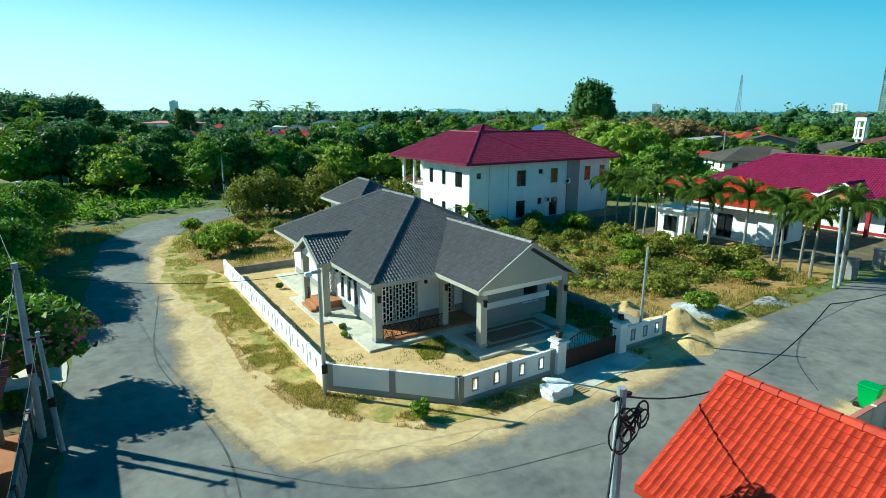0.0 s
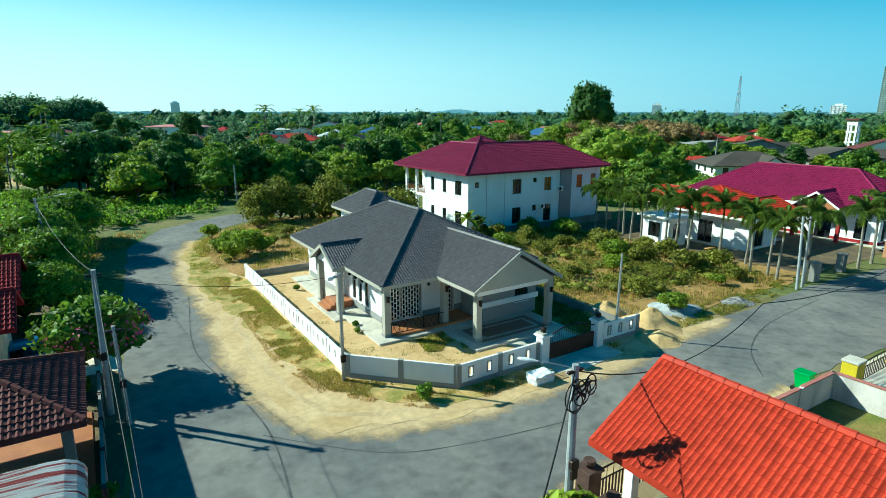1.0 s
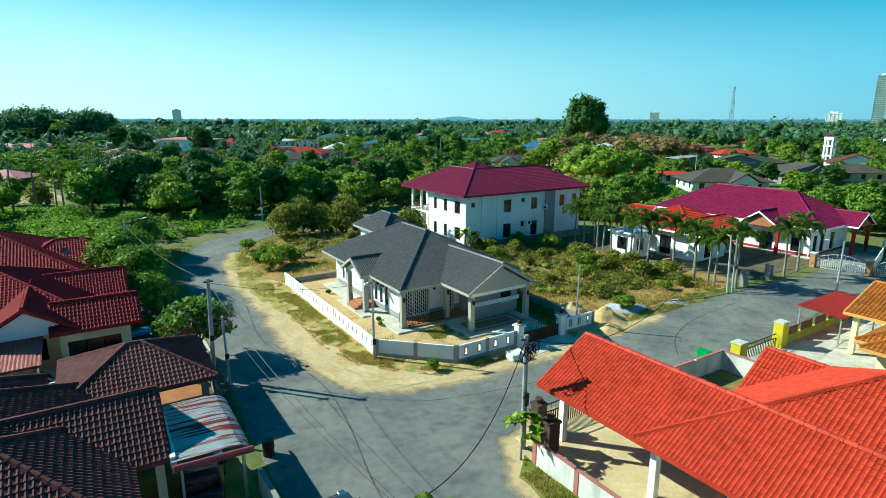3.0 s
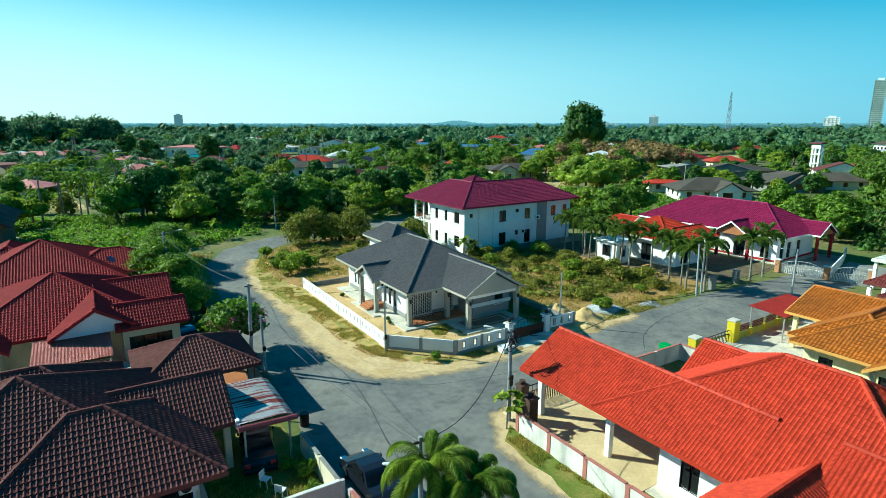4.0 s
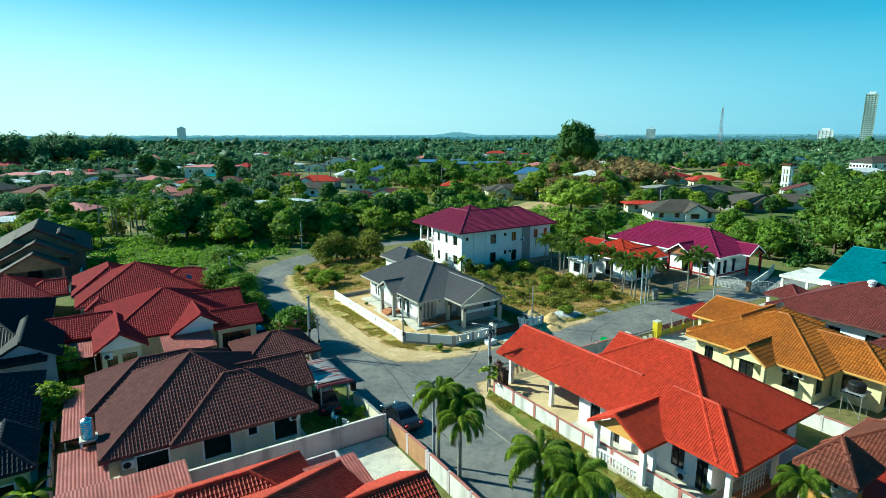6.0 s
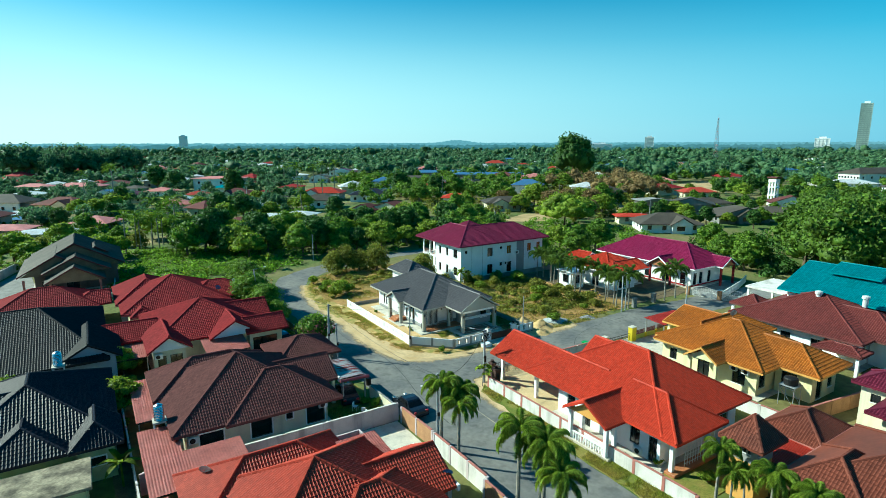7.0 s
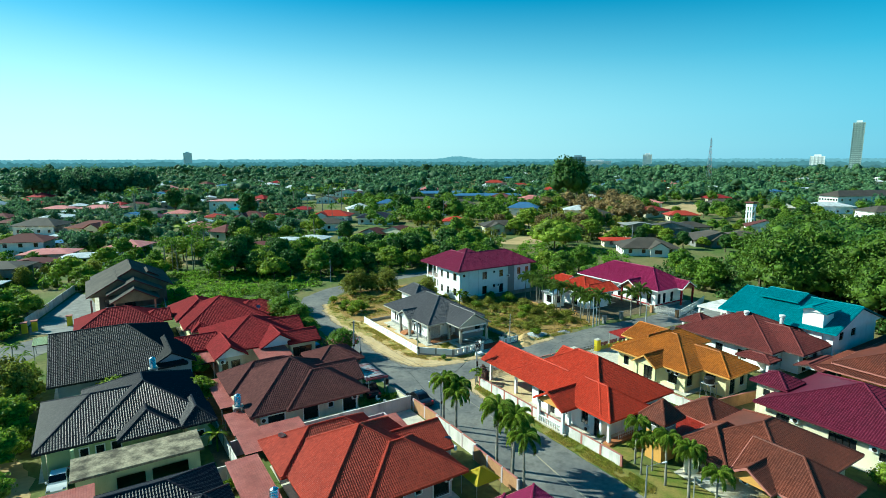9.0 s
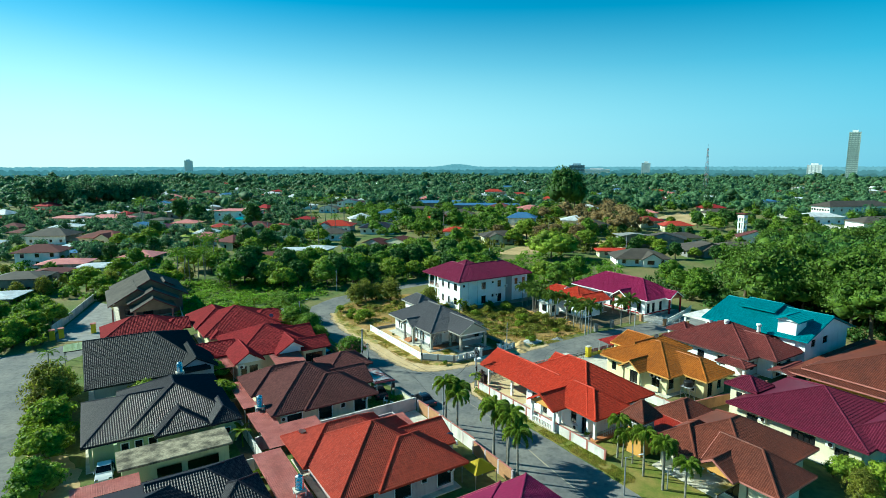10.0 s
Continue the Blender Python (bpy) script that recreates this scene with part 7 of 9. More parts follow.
    (312, 76, 22, 12, 4.4, 2.0, METAL_WHITE, WHITE, 'x', -40, 0, "white house with pale blue metal roof"),
    (402, 152, 10, 10, 6.4, 1.6, METAL_BLUE, WHITE, 'x', -33, 0, "white and blue building with blue roof"),
    (486, 168, 30, 14, 4.4, 1.8, METAL_WHITE, WHITE, 'x', -33, 0, "long hall with pale teal metal roof"),
    (462, 146, 20, 12, 4.0, 1.6, METAL_BLUE, WHITE, 'x', -33, 0, "hall with blue walls and roof"),
    (294, 39, 24, 14, 5.0, 2.6, R_GREYBROWN, WHITE, 'x', -33, 0, "white house with dark grey roof"),
    (339, 160, 17, 12, 3.2, 2.4, R_DARKRED, CREAM, 'x', -33, 0, "house with brownish red roof"),
    (298, 133, 15, 11, 3.2, 2.4, R_GREYBROWN, WHITE, 'x', -45, 0, "house with grey roof behind the wood"),
):
    a = math.radians(rz)
    far_house(x - math.sin(a) * d / 2, y + math.cos(a) * d / 2, w, d, h, rise, tile, wall, label, hips=(axis == 'x', True), axis=axis, rz=rz, wing=wing,
              windows=8 if w > 40 else max(1, min(4, int(w / 4))), storeys=2 if h > 5.2 else 1, back="SW")

kinds_far = ((R_BRICKRED, WHITE, "white house with red roof far off among trees"), (R_BROWN, CREAM, "cream house with brown roof far off"), (R_GREYBROWN, WHITE, "white house with grey roof far off"),
             (METAL_WHITE, WHITE, "low white building far off among trees"), (METAL_WHITE, CREAM, "house with pale metal roof far off"), (METAL_RED, WHITE, "white house with faded red metal roof far off"), (R_DARKRED, CREAM, "house with dark red roof far off"), (METAL_BLUE, WHITE, "building with blue metal roof far off"))
made = 0
while made < 26:
    x, y = rng.uniform(-92, 60), rng.uniform(140, 420)
    w, d = rng.uniform(8, 14), rng.uniform(7, 10)
    if not free(x, y, 8):
        continue
    made += 1
    tile, wall, label = kinds_far[int(rng.integers(len(kinds_far)))]
    far_house(x, y, w, d, rng.uniform(2.8, 3.6), rng.uniform(1.2, 2.4), tile, wall, label.replace(" far off", " in the far quarter"), axis='xy'[int(rng.integers(2))], rz=rng.uniform(-60, 0), windows=1, back="SW")
made = 0
while made < 120:
    yaw, r = math.radians(rng.uniform(-74, 8)), 280 + 800 * rng.uniform(0, 1) ** 1.2
    x, y = -45 - r * math.sin(yaw), -66 + r * math.cos(yaw)
    w, d = rng.uniform(10, 18), rng.uniform(9, 12)
    if y < 140 and x < 130 or not free(x, y, 12):
        continue
    made += 1
    tile, wall, label = kinds_far[int(rng.integers(len(kinds_far)))]
    far_house(x, y, w, d, rng.uniform(3.2, 5.0), rng.uniform(1.8, 3.2), tile, wall, label, axis='xy'[int(rng.integers(2))], rz=rng.uniform(-60, 0), windows=1, back="SW")


def tower_block(x, y, w, d, h, floors, bays, mat_, label, bands=None):
    t = thing("tower_block", x, y, 0, label=label, category="building")
    part("body", box(x - w / 2 + 0.6, x + w / 2 - 0.6, y - d / 2 + 0.6, y + d / 2 - 0.6, 0, h), mat_, t)
    me = None
    for i in range(floors):
        z = h * (i + 0.5) / floors
        part("balcony", box(x - w / 2, x + w / 2, y - d / 2, y + d / 2, z, z + 0.9), bands or WHITE, t)
    for i in range(bays + 1):
        u = x - w / 2 + w * i / bays
        part("fin", box(u - 0.5, u + 0.5, y - d / 2 - 0.3, y - d / 2 + 0.5, 0, h), mat_, t)
    part("roof_house", box(x - w * 0.25, x + w * 0.25, y - d * 0.25, y + d * 0.25, h, h + 4.5), WHITE, t)
    t.matrix_basis = t.matrix_basis @ Matrix.Rotation(math.atan2(-45 - x, 66 + y), 4, 'Z')  # its front looks to the estate
    return t


# the tall tower's green-greys are lightened in the colour to stand for haze
tower_block(1345, 466, 20, 32, 106, 26, 4, material("green_grey_haze_paled", (0.34, 0.43, 0.40), rough=0.8, scale=0.1, fine=0.6, var=0.15, bump=0.0), "tall green-grey apartment tower on the horizon", material("green_balcony_haze_paled", (0.62, 0.72, 0.66), rough=0.8, scale=0.1, fine=0.6, var=0.1, bump=0.0))
tower_block(325, 2530, 32, 24, 60, 14, 4, WHITE, "pale distant office tower on the horizon")
tower_block(1171, 1101, 44, 30, 38, 9, 5, GREY_CONCRETE, "pale hotel block far off")
tower_block(1583, 1175, 28, 22, 46, 10, 4, WHITE, "white distant apartment tower on the horizon")
tower_block(1664, 680, 34, 22, 38, 8, 4, WHITE, "pale distant apartment block beside the tall tower")
tower_block(1496, 1318, 90, 30, 24, 5, 6, WHITE, "wide low pale building on the horizon")

mast = thing("radio_mast", 658, 369, 0, label="red and white lattice radio mast", category="mast")
for i, (sx, sy) in enumerate(((-1, -1), (1, -1), (1, 1), (-1, 1))):
    part("leg", tube([(658 + sx * 2.6, 369 + sy * 2.6, 0), (658 + sx * 0.5, 369 + sy * 0.5, 58)], 0.18, 4), GALV, mast)
for k in range(14):
    z0, z1 = k * 58 / 14, (k + 1) * 58 / 14
    a, b_ = 2.6 - 2.1 * z0 / 58, 2.6 - 2.1 * z1 / 58
    for sx, sy, tx, ty in ((-1, -1, 1, -1), (1, -1, 1, 1), (1, 1, -1, 1), (-1, 1, -1, -1)):
        part("brace", tube([(658 + sx * a, 369 + sy * a, z0), (658 + tx * b_, 369 + ty * b_, z1)], 0.12, 4), METAL_RED if k % 2 else GALV, mast)
part("antenna", tube([(658, 369, 58), (658, 369, 63)], 0.1, 5), GALV, mast)

# ---- scattered growth ----
CLEAR += [(240, 320, 125, 165), (128, 170, 78, 100), (-34, -25, 111, 128), (-74, -48, 188, 226), (-10, 10, 218, 268), (124, 180, 126, 160), (-34, -4, 52, 68), (-14.5, -3.5, -80, 47), (-14, 62, -10, 0), (-10, 36, 45, 63), (-69, -57, -90, 48), (-4, 13.5, 0, 25.5), (18, 43, 26, 45), (37, 73, 0, 26), (-56, -15, -40, 40), (-52, -18, 29, 51), (-55, -34, 48, 80), (-5, 66, -60, -8),
          (78, 112, 92, 100)]
scatter(((-8, 70), (14, 66), (24, 102), (-14, 102)), 34, (T_ROUND, T_LIGHT, T_LIGHT, T_LIGHT, T_DARK), 0.6, 0.98, 1.0, 3.4)
scatter(((-34, 90), (-20, 86), (-14, 126), (-34, 126)), 16, (T_LIGHT, P_COCO, P_COCO, P_COCO), 0.7, 1.05, 1.0, 3.4)
scatter(((-22, 72), (-8, 74), (-10, 100), (-24, 90)), 7, (T_DARK, T_ROUND), 0.75, 1.1, 1.0, 4.0)
scatter(((14, 60), (48, 47), (82, 104), (24, 104)), 40, (T_ROUND, T_LIGHT, T_LIGHT, T_DARK, T_ROUND), 0.6, 1.0, 1.0, 3.8)
scatter(((-35, 52), (-18, 52), (-14, 60), (-33, 60)), 5, (T_LIGHT, T_ROUND), 0.4, 0.7, 0.5, 3.5)
scatter(((-19, 36), (-14, 44), (-12, 54), (-19, 50)), 4, (T_NEAR,), 0.5, 0.75, 0.5, 3.0)
scatter(((69, 2), (78, 12), (92, 24), (84, 4)), 7, (T_ROUND, T_LIGHT), 0.6, 0.85, 0.5, 4.0)
scatter(((74, -10), (84, -36), (116, -26), (104, 8)), 24, (T_BIG, T_BIG, T_DARK, T_ROUND), 0.85, 1.25, 1.0, 6.0)
scatter(((66, -34), (80, -70), (150, -70), (90, -28)), 14, (T_BIG, T_DARK), 0.85, 1.25, 1.0, 6.5)
scatter(((95, 70), (130, 84), (170, 150), (106, 130)), 16, (T_DRY, T_OLIVE, T_DRY, T_LIGHT), 0.8, 1.3, 2.0, 5.0)
scatter(((-90, 82), (-36, 84), (-20, 118), (-90, 150)), 30, (T_ROUND, T_LIGHT, T_LIGHT, T_OLIVE), 0.5, 0.9, 2.0, 4.5)
scatter(((-75, 120), (30, 115), (60, 190), (-80, 230)), 30, (T_ROUND, T_LIGHT, T_DARK, P_COCO), 0.55, 1.0, 3.0, 8.0)
scatter(((-60, 230), (60, 190), (110, 300), (-40, 330)), 14, (P_COCO, P_COCO, T_DARK), 1.0, 1.5, 3.0, 8.0)
scatter(((75, 115), (160, 95), (200, 200), (90, 190)), 20, (T_ROUND, T_LIGHT, T_DARK, P_COCO), 0.8, 1.4, 3.0, 8.0)
scatter(((-100, 47), (-55, 52), (-54, 84), (-100, 84)), 22, (T_ROUND, T_LIGHT, T_LIGHT), 0.45, 0.75, 1.5, 4.0)
scatter(((-78, -40), (-69, -40), (-69, 36), (-78, 36)), 8, (T_ROUND, T_LIGHT), 0.6, 1.0, 1.0, 5.0)
scatter(((-85, 440), (-5, 450), (0, 480), (-85, 475)), 16, (T_HAZE,), 1.0, 1.4, 1.0, 8.0)
scatter(((150, 26), (205, 52), (270, 74), (170, -4)), 24, (T_ROUND, T_DARK, T_BIG), 0.7, 1.0, 1.0, 5.0)
scatter(((98, 52), (132, 26), (225, 64), (150, 118)), 40, (T_ROUND, T_LIGHT, T_DARK), 0.42, 0.7, 0.6, 4.5)
scatter(((225, 64), (290, 60), (330, 130), (210, 130)), 26, (T_ROUND, T_DARK, T_LIGHT), 0.6, 1.0, 1.0, 6.0)
grove("grove", ((100, -24), (150, -60), (330, 20), (118, 14)), 150, 1.1, 1.7, LEAF_DARK, "thick green wood behind the houses", 5.5)
grove("grove_dark", ((104, -20), (160, -50), (340, 22), (122, 16)), 110, 1.15, 1.75, LEAF_MID, "lighter trees in the wood", 7.0)
grove("grove_dry", ((130, 90), (200, 110), (290, 220), (150, 170)), 45, 0.9, 1.4, LEAF_DRY, "brownish half-bare trees on dry ground", 6.0)
grove("grove_west", ((-90, 150), (30, 150), (110, 420), (-100, 420)), 300, 0.45, 0.95, LEAF_HAZED, "trees between the houses of the far quarter", 5.0)
grove("grove_middle", ((60, 150), (160, 150), (300, 330), (110, 330)), 170, 0.55, 1.1, LEAF, "green trees between distant houses", 6.0)
grove("grove_east", ((170, 110), (420, 40), (620, 280), (300, 330)), 150, 0.7, 1.2, LEAF, "trees between distant houses in the east", 8.0)


thicket("far_scrub", [(-100, 84), (-40, 86), (-30, 112), (20, 115), (40, 160), (-60, 190), (-100, 180)], 420, 2.6, 12000, 0.5, LEAF, "scrub and low trees between the far houses")
thicket("east_scrub", [(60, 70), (84, 100), (120, 62), (170, 66), (205, 130), (190, 210), (90, 200)], 420, 2.6, 12000, 0.5, LEAF_OLIVE, "olive scrub on the dry ground in the east")
thicket("wood_floor", [(68, -34), (72, -2), (76, 24), (100, 30), (150, 16), (140, -40)], 260, 2.6, 14000, 0.36, LEAF_DARK, "bushes at the edge of the wood")

def woods(name, r0, r1, count, size, base, label, leaf_n=0):
    """Far woods: uneven crowns in one mesh."""
    yaw = np.radians(rng.uniform(-76, 10, count))
    r = np.sqrt(rng.uniform(r0 ** 2, r1 ** 2, count))
    x, y = -45 - r * np.sin(yaw), -66 + r * np.cos(yaw)
    keep = np.array([free(a, b_, size * 0.6) for a, b_ in zip(x, y)])
    x, y = x[keep], y[keep]
    n = len(x)
    h = size * (0.45 + 0.45 * rng.uniform(0, 1, n) + 0.7 * rng.uniform(0, 1, n) ** 6) * (1 + 0.35 * np.sin(x * 0.013) * np.cos(y * 0.017))
    c = np.stack([x, y, h * 0.55], 1)
    rad = np.stack([h * rng.uniform(0.5, 0.85, n), h * rng.uniform(0.5, 0.85, n), h * 0.55], 1)
    # each crown is three uneven bodies, clothed in leaf clumps
    body = np.repeat(np.arange(n), 3 if leaf_n > 20 else 2 if leaf_n else 1)
    k = len(body)
    off = rng.uniform(-0.55, 0.55, (k, 3)) * rad[body] * (1, 1, 0.5)
    c, rad = c[body] + off, rad[body] * rng.uniform(0.5, 0.8, (k, 1))
    v, f = lumps(c, rad * 0.55, base, 0.3)
    if leaf_n:
        pick = rng.integers(0, k, n * leaf_n)
        d = rng.standard_normal((len(pick), 3))
        d /= np.linalg.norm(d, axis=1, keepdims=True)
        d[:, 2] = np.abs(d[:, 2])
        p = c[pick] + d * rad[pick] * rng.uniform(0.5, 1.0, (len(pick), 1))
        vb, fb = leaves(p, d, (0.17 * (rad[pick].prod(1) ** (1 / 3))[:, None] + 0.45).clip(0, 1.25), 0.9)
        f = np.concatenate([f, fb + len(v)])
        v = np.concatenate([v, vb])
    tagged(mesh_part(name, raw_mesh(name, v, f), LEAF_HAZED), label, "woods", kind="stuff")


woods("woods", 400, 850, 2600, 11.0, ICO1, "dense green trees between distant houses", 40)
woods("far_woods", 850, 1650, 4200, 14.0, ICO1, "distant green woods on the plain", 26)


def rim(dist, low, amp, rgb, label, hill=0.0, seed=0):
    """Far woods with an uneven crown line, the pale blue haze painted as emission."""
    m = bpy.data.materials.new("haze_glow_backdrop")
    m.use_nodes = True
    N, L = m.node_tree.nodes, m.node_tree.links
    b = N["Principled BSDF"]
    geo, n1, mix = N.new("ShaderNodeNewGeometry"), N.new("ShaderNodeTexNoise"), N.new("ShaderNodeMix")
    n1.inputs["Scale"].default_value, n1.inputs["Detail"].default_value = 0.05, 6
    L.new(geo.outputs["Position"], n1.inputs["Vector"])
    mix.data_type = 'RGBA'
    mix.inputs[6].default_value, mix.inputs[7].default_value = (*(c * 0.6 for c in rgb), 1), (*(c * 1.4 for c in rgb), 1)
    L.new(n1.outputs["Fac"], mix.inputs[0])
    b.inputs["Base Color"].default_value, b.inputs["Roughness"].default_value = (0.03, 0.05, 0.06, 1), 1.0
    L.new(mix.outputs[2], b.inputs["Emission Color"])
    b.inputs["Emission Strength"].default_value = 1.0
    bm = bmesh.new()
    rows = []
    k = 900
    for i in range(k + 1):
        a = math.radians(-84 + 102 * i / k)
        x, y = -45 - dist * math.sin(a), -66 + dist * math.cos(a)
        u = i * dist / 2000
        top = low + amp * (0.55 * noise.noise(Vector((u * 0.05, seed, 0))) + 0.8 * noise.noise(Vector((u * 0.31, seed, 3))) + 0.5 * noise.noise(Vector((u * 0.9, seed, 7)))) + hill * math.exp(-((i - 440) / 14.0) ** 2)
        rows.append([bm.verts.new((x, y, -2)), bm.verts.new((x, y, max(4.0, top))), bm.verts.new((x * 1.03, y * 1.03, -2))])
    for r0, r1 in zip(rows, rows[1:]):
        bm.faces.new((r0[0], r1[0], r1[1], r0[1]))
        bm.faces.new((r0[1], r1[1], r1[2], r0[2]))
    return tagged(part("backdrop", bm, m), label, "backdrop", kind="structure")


rim(1650, 15, 9, (0.028, 0.085, 0.090), "glowing backdrop strip of far woods in blue-green haze", seed=1)
rim(2300, 21, 9, (0.050, 0.135, 0.155), "glowing backdrop strip of farther woods in blue haze", seed=5)
rim(4500, 32, 7, (0.105, 0.24, 0.29), "glowing backdrop rim of wooded land on the horizon in blue haze", 22, 9)

# ---- shrubs, grass and weeds ----
SHRUB = "scrub on the empty plot"
for x, y, s in ((23.0, 26.3, 1.1), (24.9, 23.2, 1.2), (29.5, 22.1, 1.3), (28.6, 15.7, 1.4), (27.3, 10.6, 1.3), (28.5, 7.2, 1.4), (31.0, 6.0, 1.3), (18.8, 10.7, 0.8), (23.0, 10.0, 1.0), (26.5, 13.0, 1.2), (31.4, 11.0, 1.2),
                (20.5, 22.0, 1.0), (22.0, 18.0, 0.9), (30.5, 18.5, 1.2), (25.4, 18.6, 1.1), (32.0, 14.0, 1.0), (24.4, 6.2, 0.7), (29.8, 3.4, 0.9), (20.0, 5.2, 0.9), (27.0, 3.0, 0.6), (21.0, 26.0, 1.2), (27.4, 26.0, 1.3), (31.5, 25.0, 1.2)):
    put(B_GREEN if (x * 7 + y) % 3 < 0.6 else B_OLIVE, x, y, s, group=SHRUB)
for x, y, s in ((-3.4, 31.8, 1.2), (-2.0, 33.4, 1.5), (-0.6, 33.0, 1.1), (0.8, 35.4, 0.8), (-4.0, 36.0, 0.8), (-2.6, 38.0, 1.0), (6.9, 31.9, 0.7), (4.0, 40.0, 0.9), (9.0, 36.0, 0.9), (15.6, 28.0, 1.2), (17.6, 30.0, 1.2), (-3.5, 42.5, 1.0), (2.2, 45.5, 1.1), (10.5, 42.0, 0.8)):
    put(B_GREEN if x < 0 else B_OLIVE, x, y, s, group="bushes in the dry field")
put(B_DARK, -1.95, -0.15, 0.5, label="small round green shrub at the foot of the wall")
put(B_GREEN, 18.6, 1.0, 0.9, label="green weed shrub growing by the sand heap")
for x, y, s in ((-0.9, 10.2, 0.28), (-1.2, 9.2, 0.25), (-1.6, 19.6, 0.3), (-15.6, -9.0, 0.6), (-16.2, -8.0, 0.5), (-15.7, -10.6, 0.45), (-19.0, -11.4, 0.6), (-15.0, -0.4, 0.5), (-16.4, 16.0, 0.6), (-17.8, 19.0, 0.8), (-15.6, 9.0, 0.6), (-18.6, 23.0, 0.9)):
    put(B_DARK, x, y, s)
for x, y, s in ((-37.4, -0.5, 0.7), (-37.5, -3.0, 0.6), (-36.6, 7.4, 0.9), (-36.0, 9.6, 0.8), (-40.6, -18.0, 0.8), (-38.0, -18.6, 0.7), (0.6, -34.6, 0.6), (-0.6, -31.0, 0.4), (16.6, -34.0, 0.7), (18.0, -35.0, 0.6), (14.0, -56.0, 0.8), (15.0, -52.0, 0.8), (12.0, -57.0, 0.9), (-56.6, -9.0, 0.9), (-55.8, 0.5, 0.9), (-57.0, 8.5, 1.0)):
    put(B_GREEN, x, y, s)


def tufts(name, outline, count, height, mat_, label, clump=0.5, avoid=()):
    """Grass: many bent blades in clumps over an outline, as one mesh."""
    xs, ys = [p[0] for p in outline], [p[1] for p in outline]

    def inside(x, y):
        c = False
        for (ax, ay), (bx, by) in zip(outline, outline[1:] + outline[:1]):
            if (ay > y) != (by > y) and x < (bx - ax) * (y - ay) / (by - ay) + ax:
                c = not c
        return c
    pts = []
    tries = 0
    while len(pts) < count and tries < count * 14:
        tries += 1
        x, y = rng.uniform(min(xs), max(xs)), rng.uniform(min(ys), max(ys))
        if noise.noise(Vector((x * 0.35, y * 0.35, 3.1))) + 0.5 * noise.noise(Vector((x * 1.3, y * 1.3, 1.0))) > clump - 0.5 and inside(x, y) and not any(a < x < b_ and c < y < d for a, b_, c, d in avoid):
            pts.append((x, y))
    p = np.array(pts)
    n = len(p)
    base = np.column_stack([p, np.full(n, 0.03)])
    ang = rng.uniform(0, 6.28, n)
    hh = height * rng.uniform(0.4, 1.2, n)
    w = 0.008 + 0.045 * hh
    side = np.stack([np.cos(ang), np.sin(ang), 0 * ang], 1) * w[:, None]
    tip = base + np.stack([rng.uniform(-0.35, 0.35, n) * hh, rng.uniform(-0.35, 0.35, n) * hh, hh], 1)
    mid = (base + tip) / 2 + side * 0.3
    v = np.stack([base - side, base + side, mid + side * 0.9, tip], 1).reshape(-1, 3)
    k = np.arange(n)[:, None] * 4
    f = np.concatenate([k + [0, 1, 2], k + [0, 2, 3]])
    return tagged(mesh_part(name, raw_mesh(name, v, f), mat_), label, "grass", kind="stuff")


GRASS_BLADE = leaf_material("grass_blade", (0.24, 0.27, 0.035), (0.36, 0.29, 0.065), 0.5)
DRY_BLADE = leaf_material("dry_grass_blade", (0.50, 0.33, 0.11), (0.38, 0.26, 0.075), 0.5)
tufts("field_grass", [(-6.0, 31), (-4.1, 25.6), (13.5, 25.6), (20, 28), (19, 50), (6, 51.5), (-2, 46.5), (-6.0, 39.5)], 16379, 0.24, DRY_BLADE, "dry tawny grass on the empty plot", 0.35)
tufts("field_weeds", [(-6.0, 31), (-4.1, 25.6), (13.5, 25.6), (20, 28), (19, 50), (6, 51.5), (-2, 46.5), (-6.0, 39.5)], 9600, 0.3, GRASS_BLADE, "green weeds in the dry field", 0.62)
tufts("plot_grass", [(13.8, 2), (20, 0.6), (33, 0.6), (33, 27), (19, 27.5), (13.8, 24)], 15000, 0.26, DRY_BLADE, "dry tall grass between the bushes", 0.4)
tufts("plot_weeds", [(13.8, 2), (20, 0.6), (33, 0.6), (33, 27), (19, 27.5), (13.8, 24)], 9000, 0.3, GRASS_BLADE, "green weeds between the bushes", 0.45)
tufts("verge_weeds", [(-4.3, 25), (-5.6, 26), (-6.2, 16), (-6.4, 8), (-5.4, 3.0), (-1.5, -1.3), (4.8, -1.2), (4.8, -0.2), (-0.1, -0.2), (-4.3, 4.0)], 17000, 0.11, GRASS_BLADE, "patchy green weeds along the wall", 0.56)
tufts("verge_dry_grass", [(-4.3, 25), (-6.2, 27), (-6.6, 16), (-6.8, 8), (-5.8, 2.6), (-1.5, -1.6), (4.8, -1.4), (4.8, -0.2), (-0.1, -0.2), (-4.3, 4.0)], 20000, 0.10, DRY_BLADE, "patchy straw-coloured grass along the wall", 0.42)
tufts("roadside_grass", [(10.4, -1.5), (14, -1.0), (20, -1.2), (33, -0.6), (33, 1.0), (20, 1.0), (13.6, -0.3), (10.4, -0.3)], 7800, 0.16, GRASS_BLADE, "low weeds at the road's edge", 0.5)
tufts("yard_weeds", [(-3.6, 4.6), (0, 0.6), (5, 0.5), (3, 2.7), (3.2, 6.4), (-1.2, 6.4), (-2, 11), (-2, 22), (-3.7, 22)], 2100, 0.13, GRASS_BLADE, "few green weeds in the sandy yard", 0.66)
tufts("yard_grass", [(0.9, 4.4), (3.3, 3.6), (3.3, 6.5), (1.2, 6.2)], 3300, 0.16, GRASS_BLADE, "clump of grass before the terrace", 0.3)
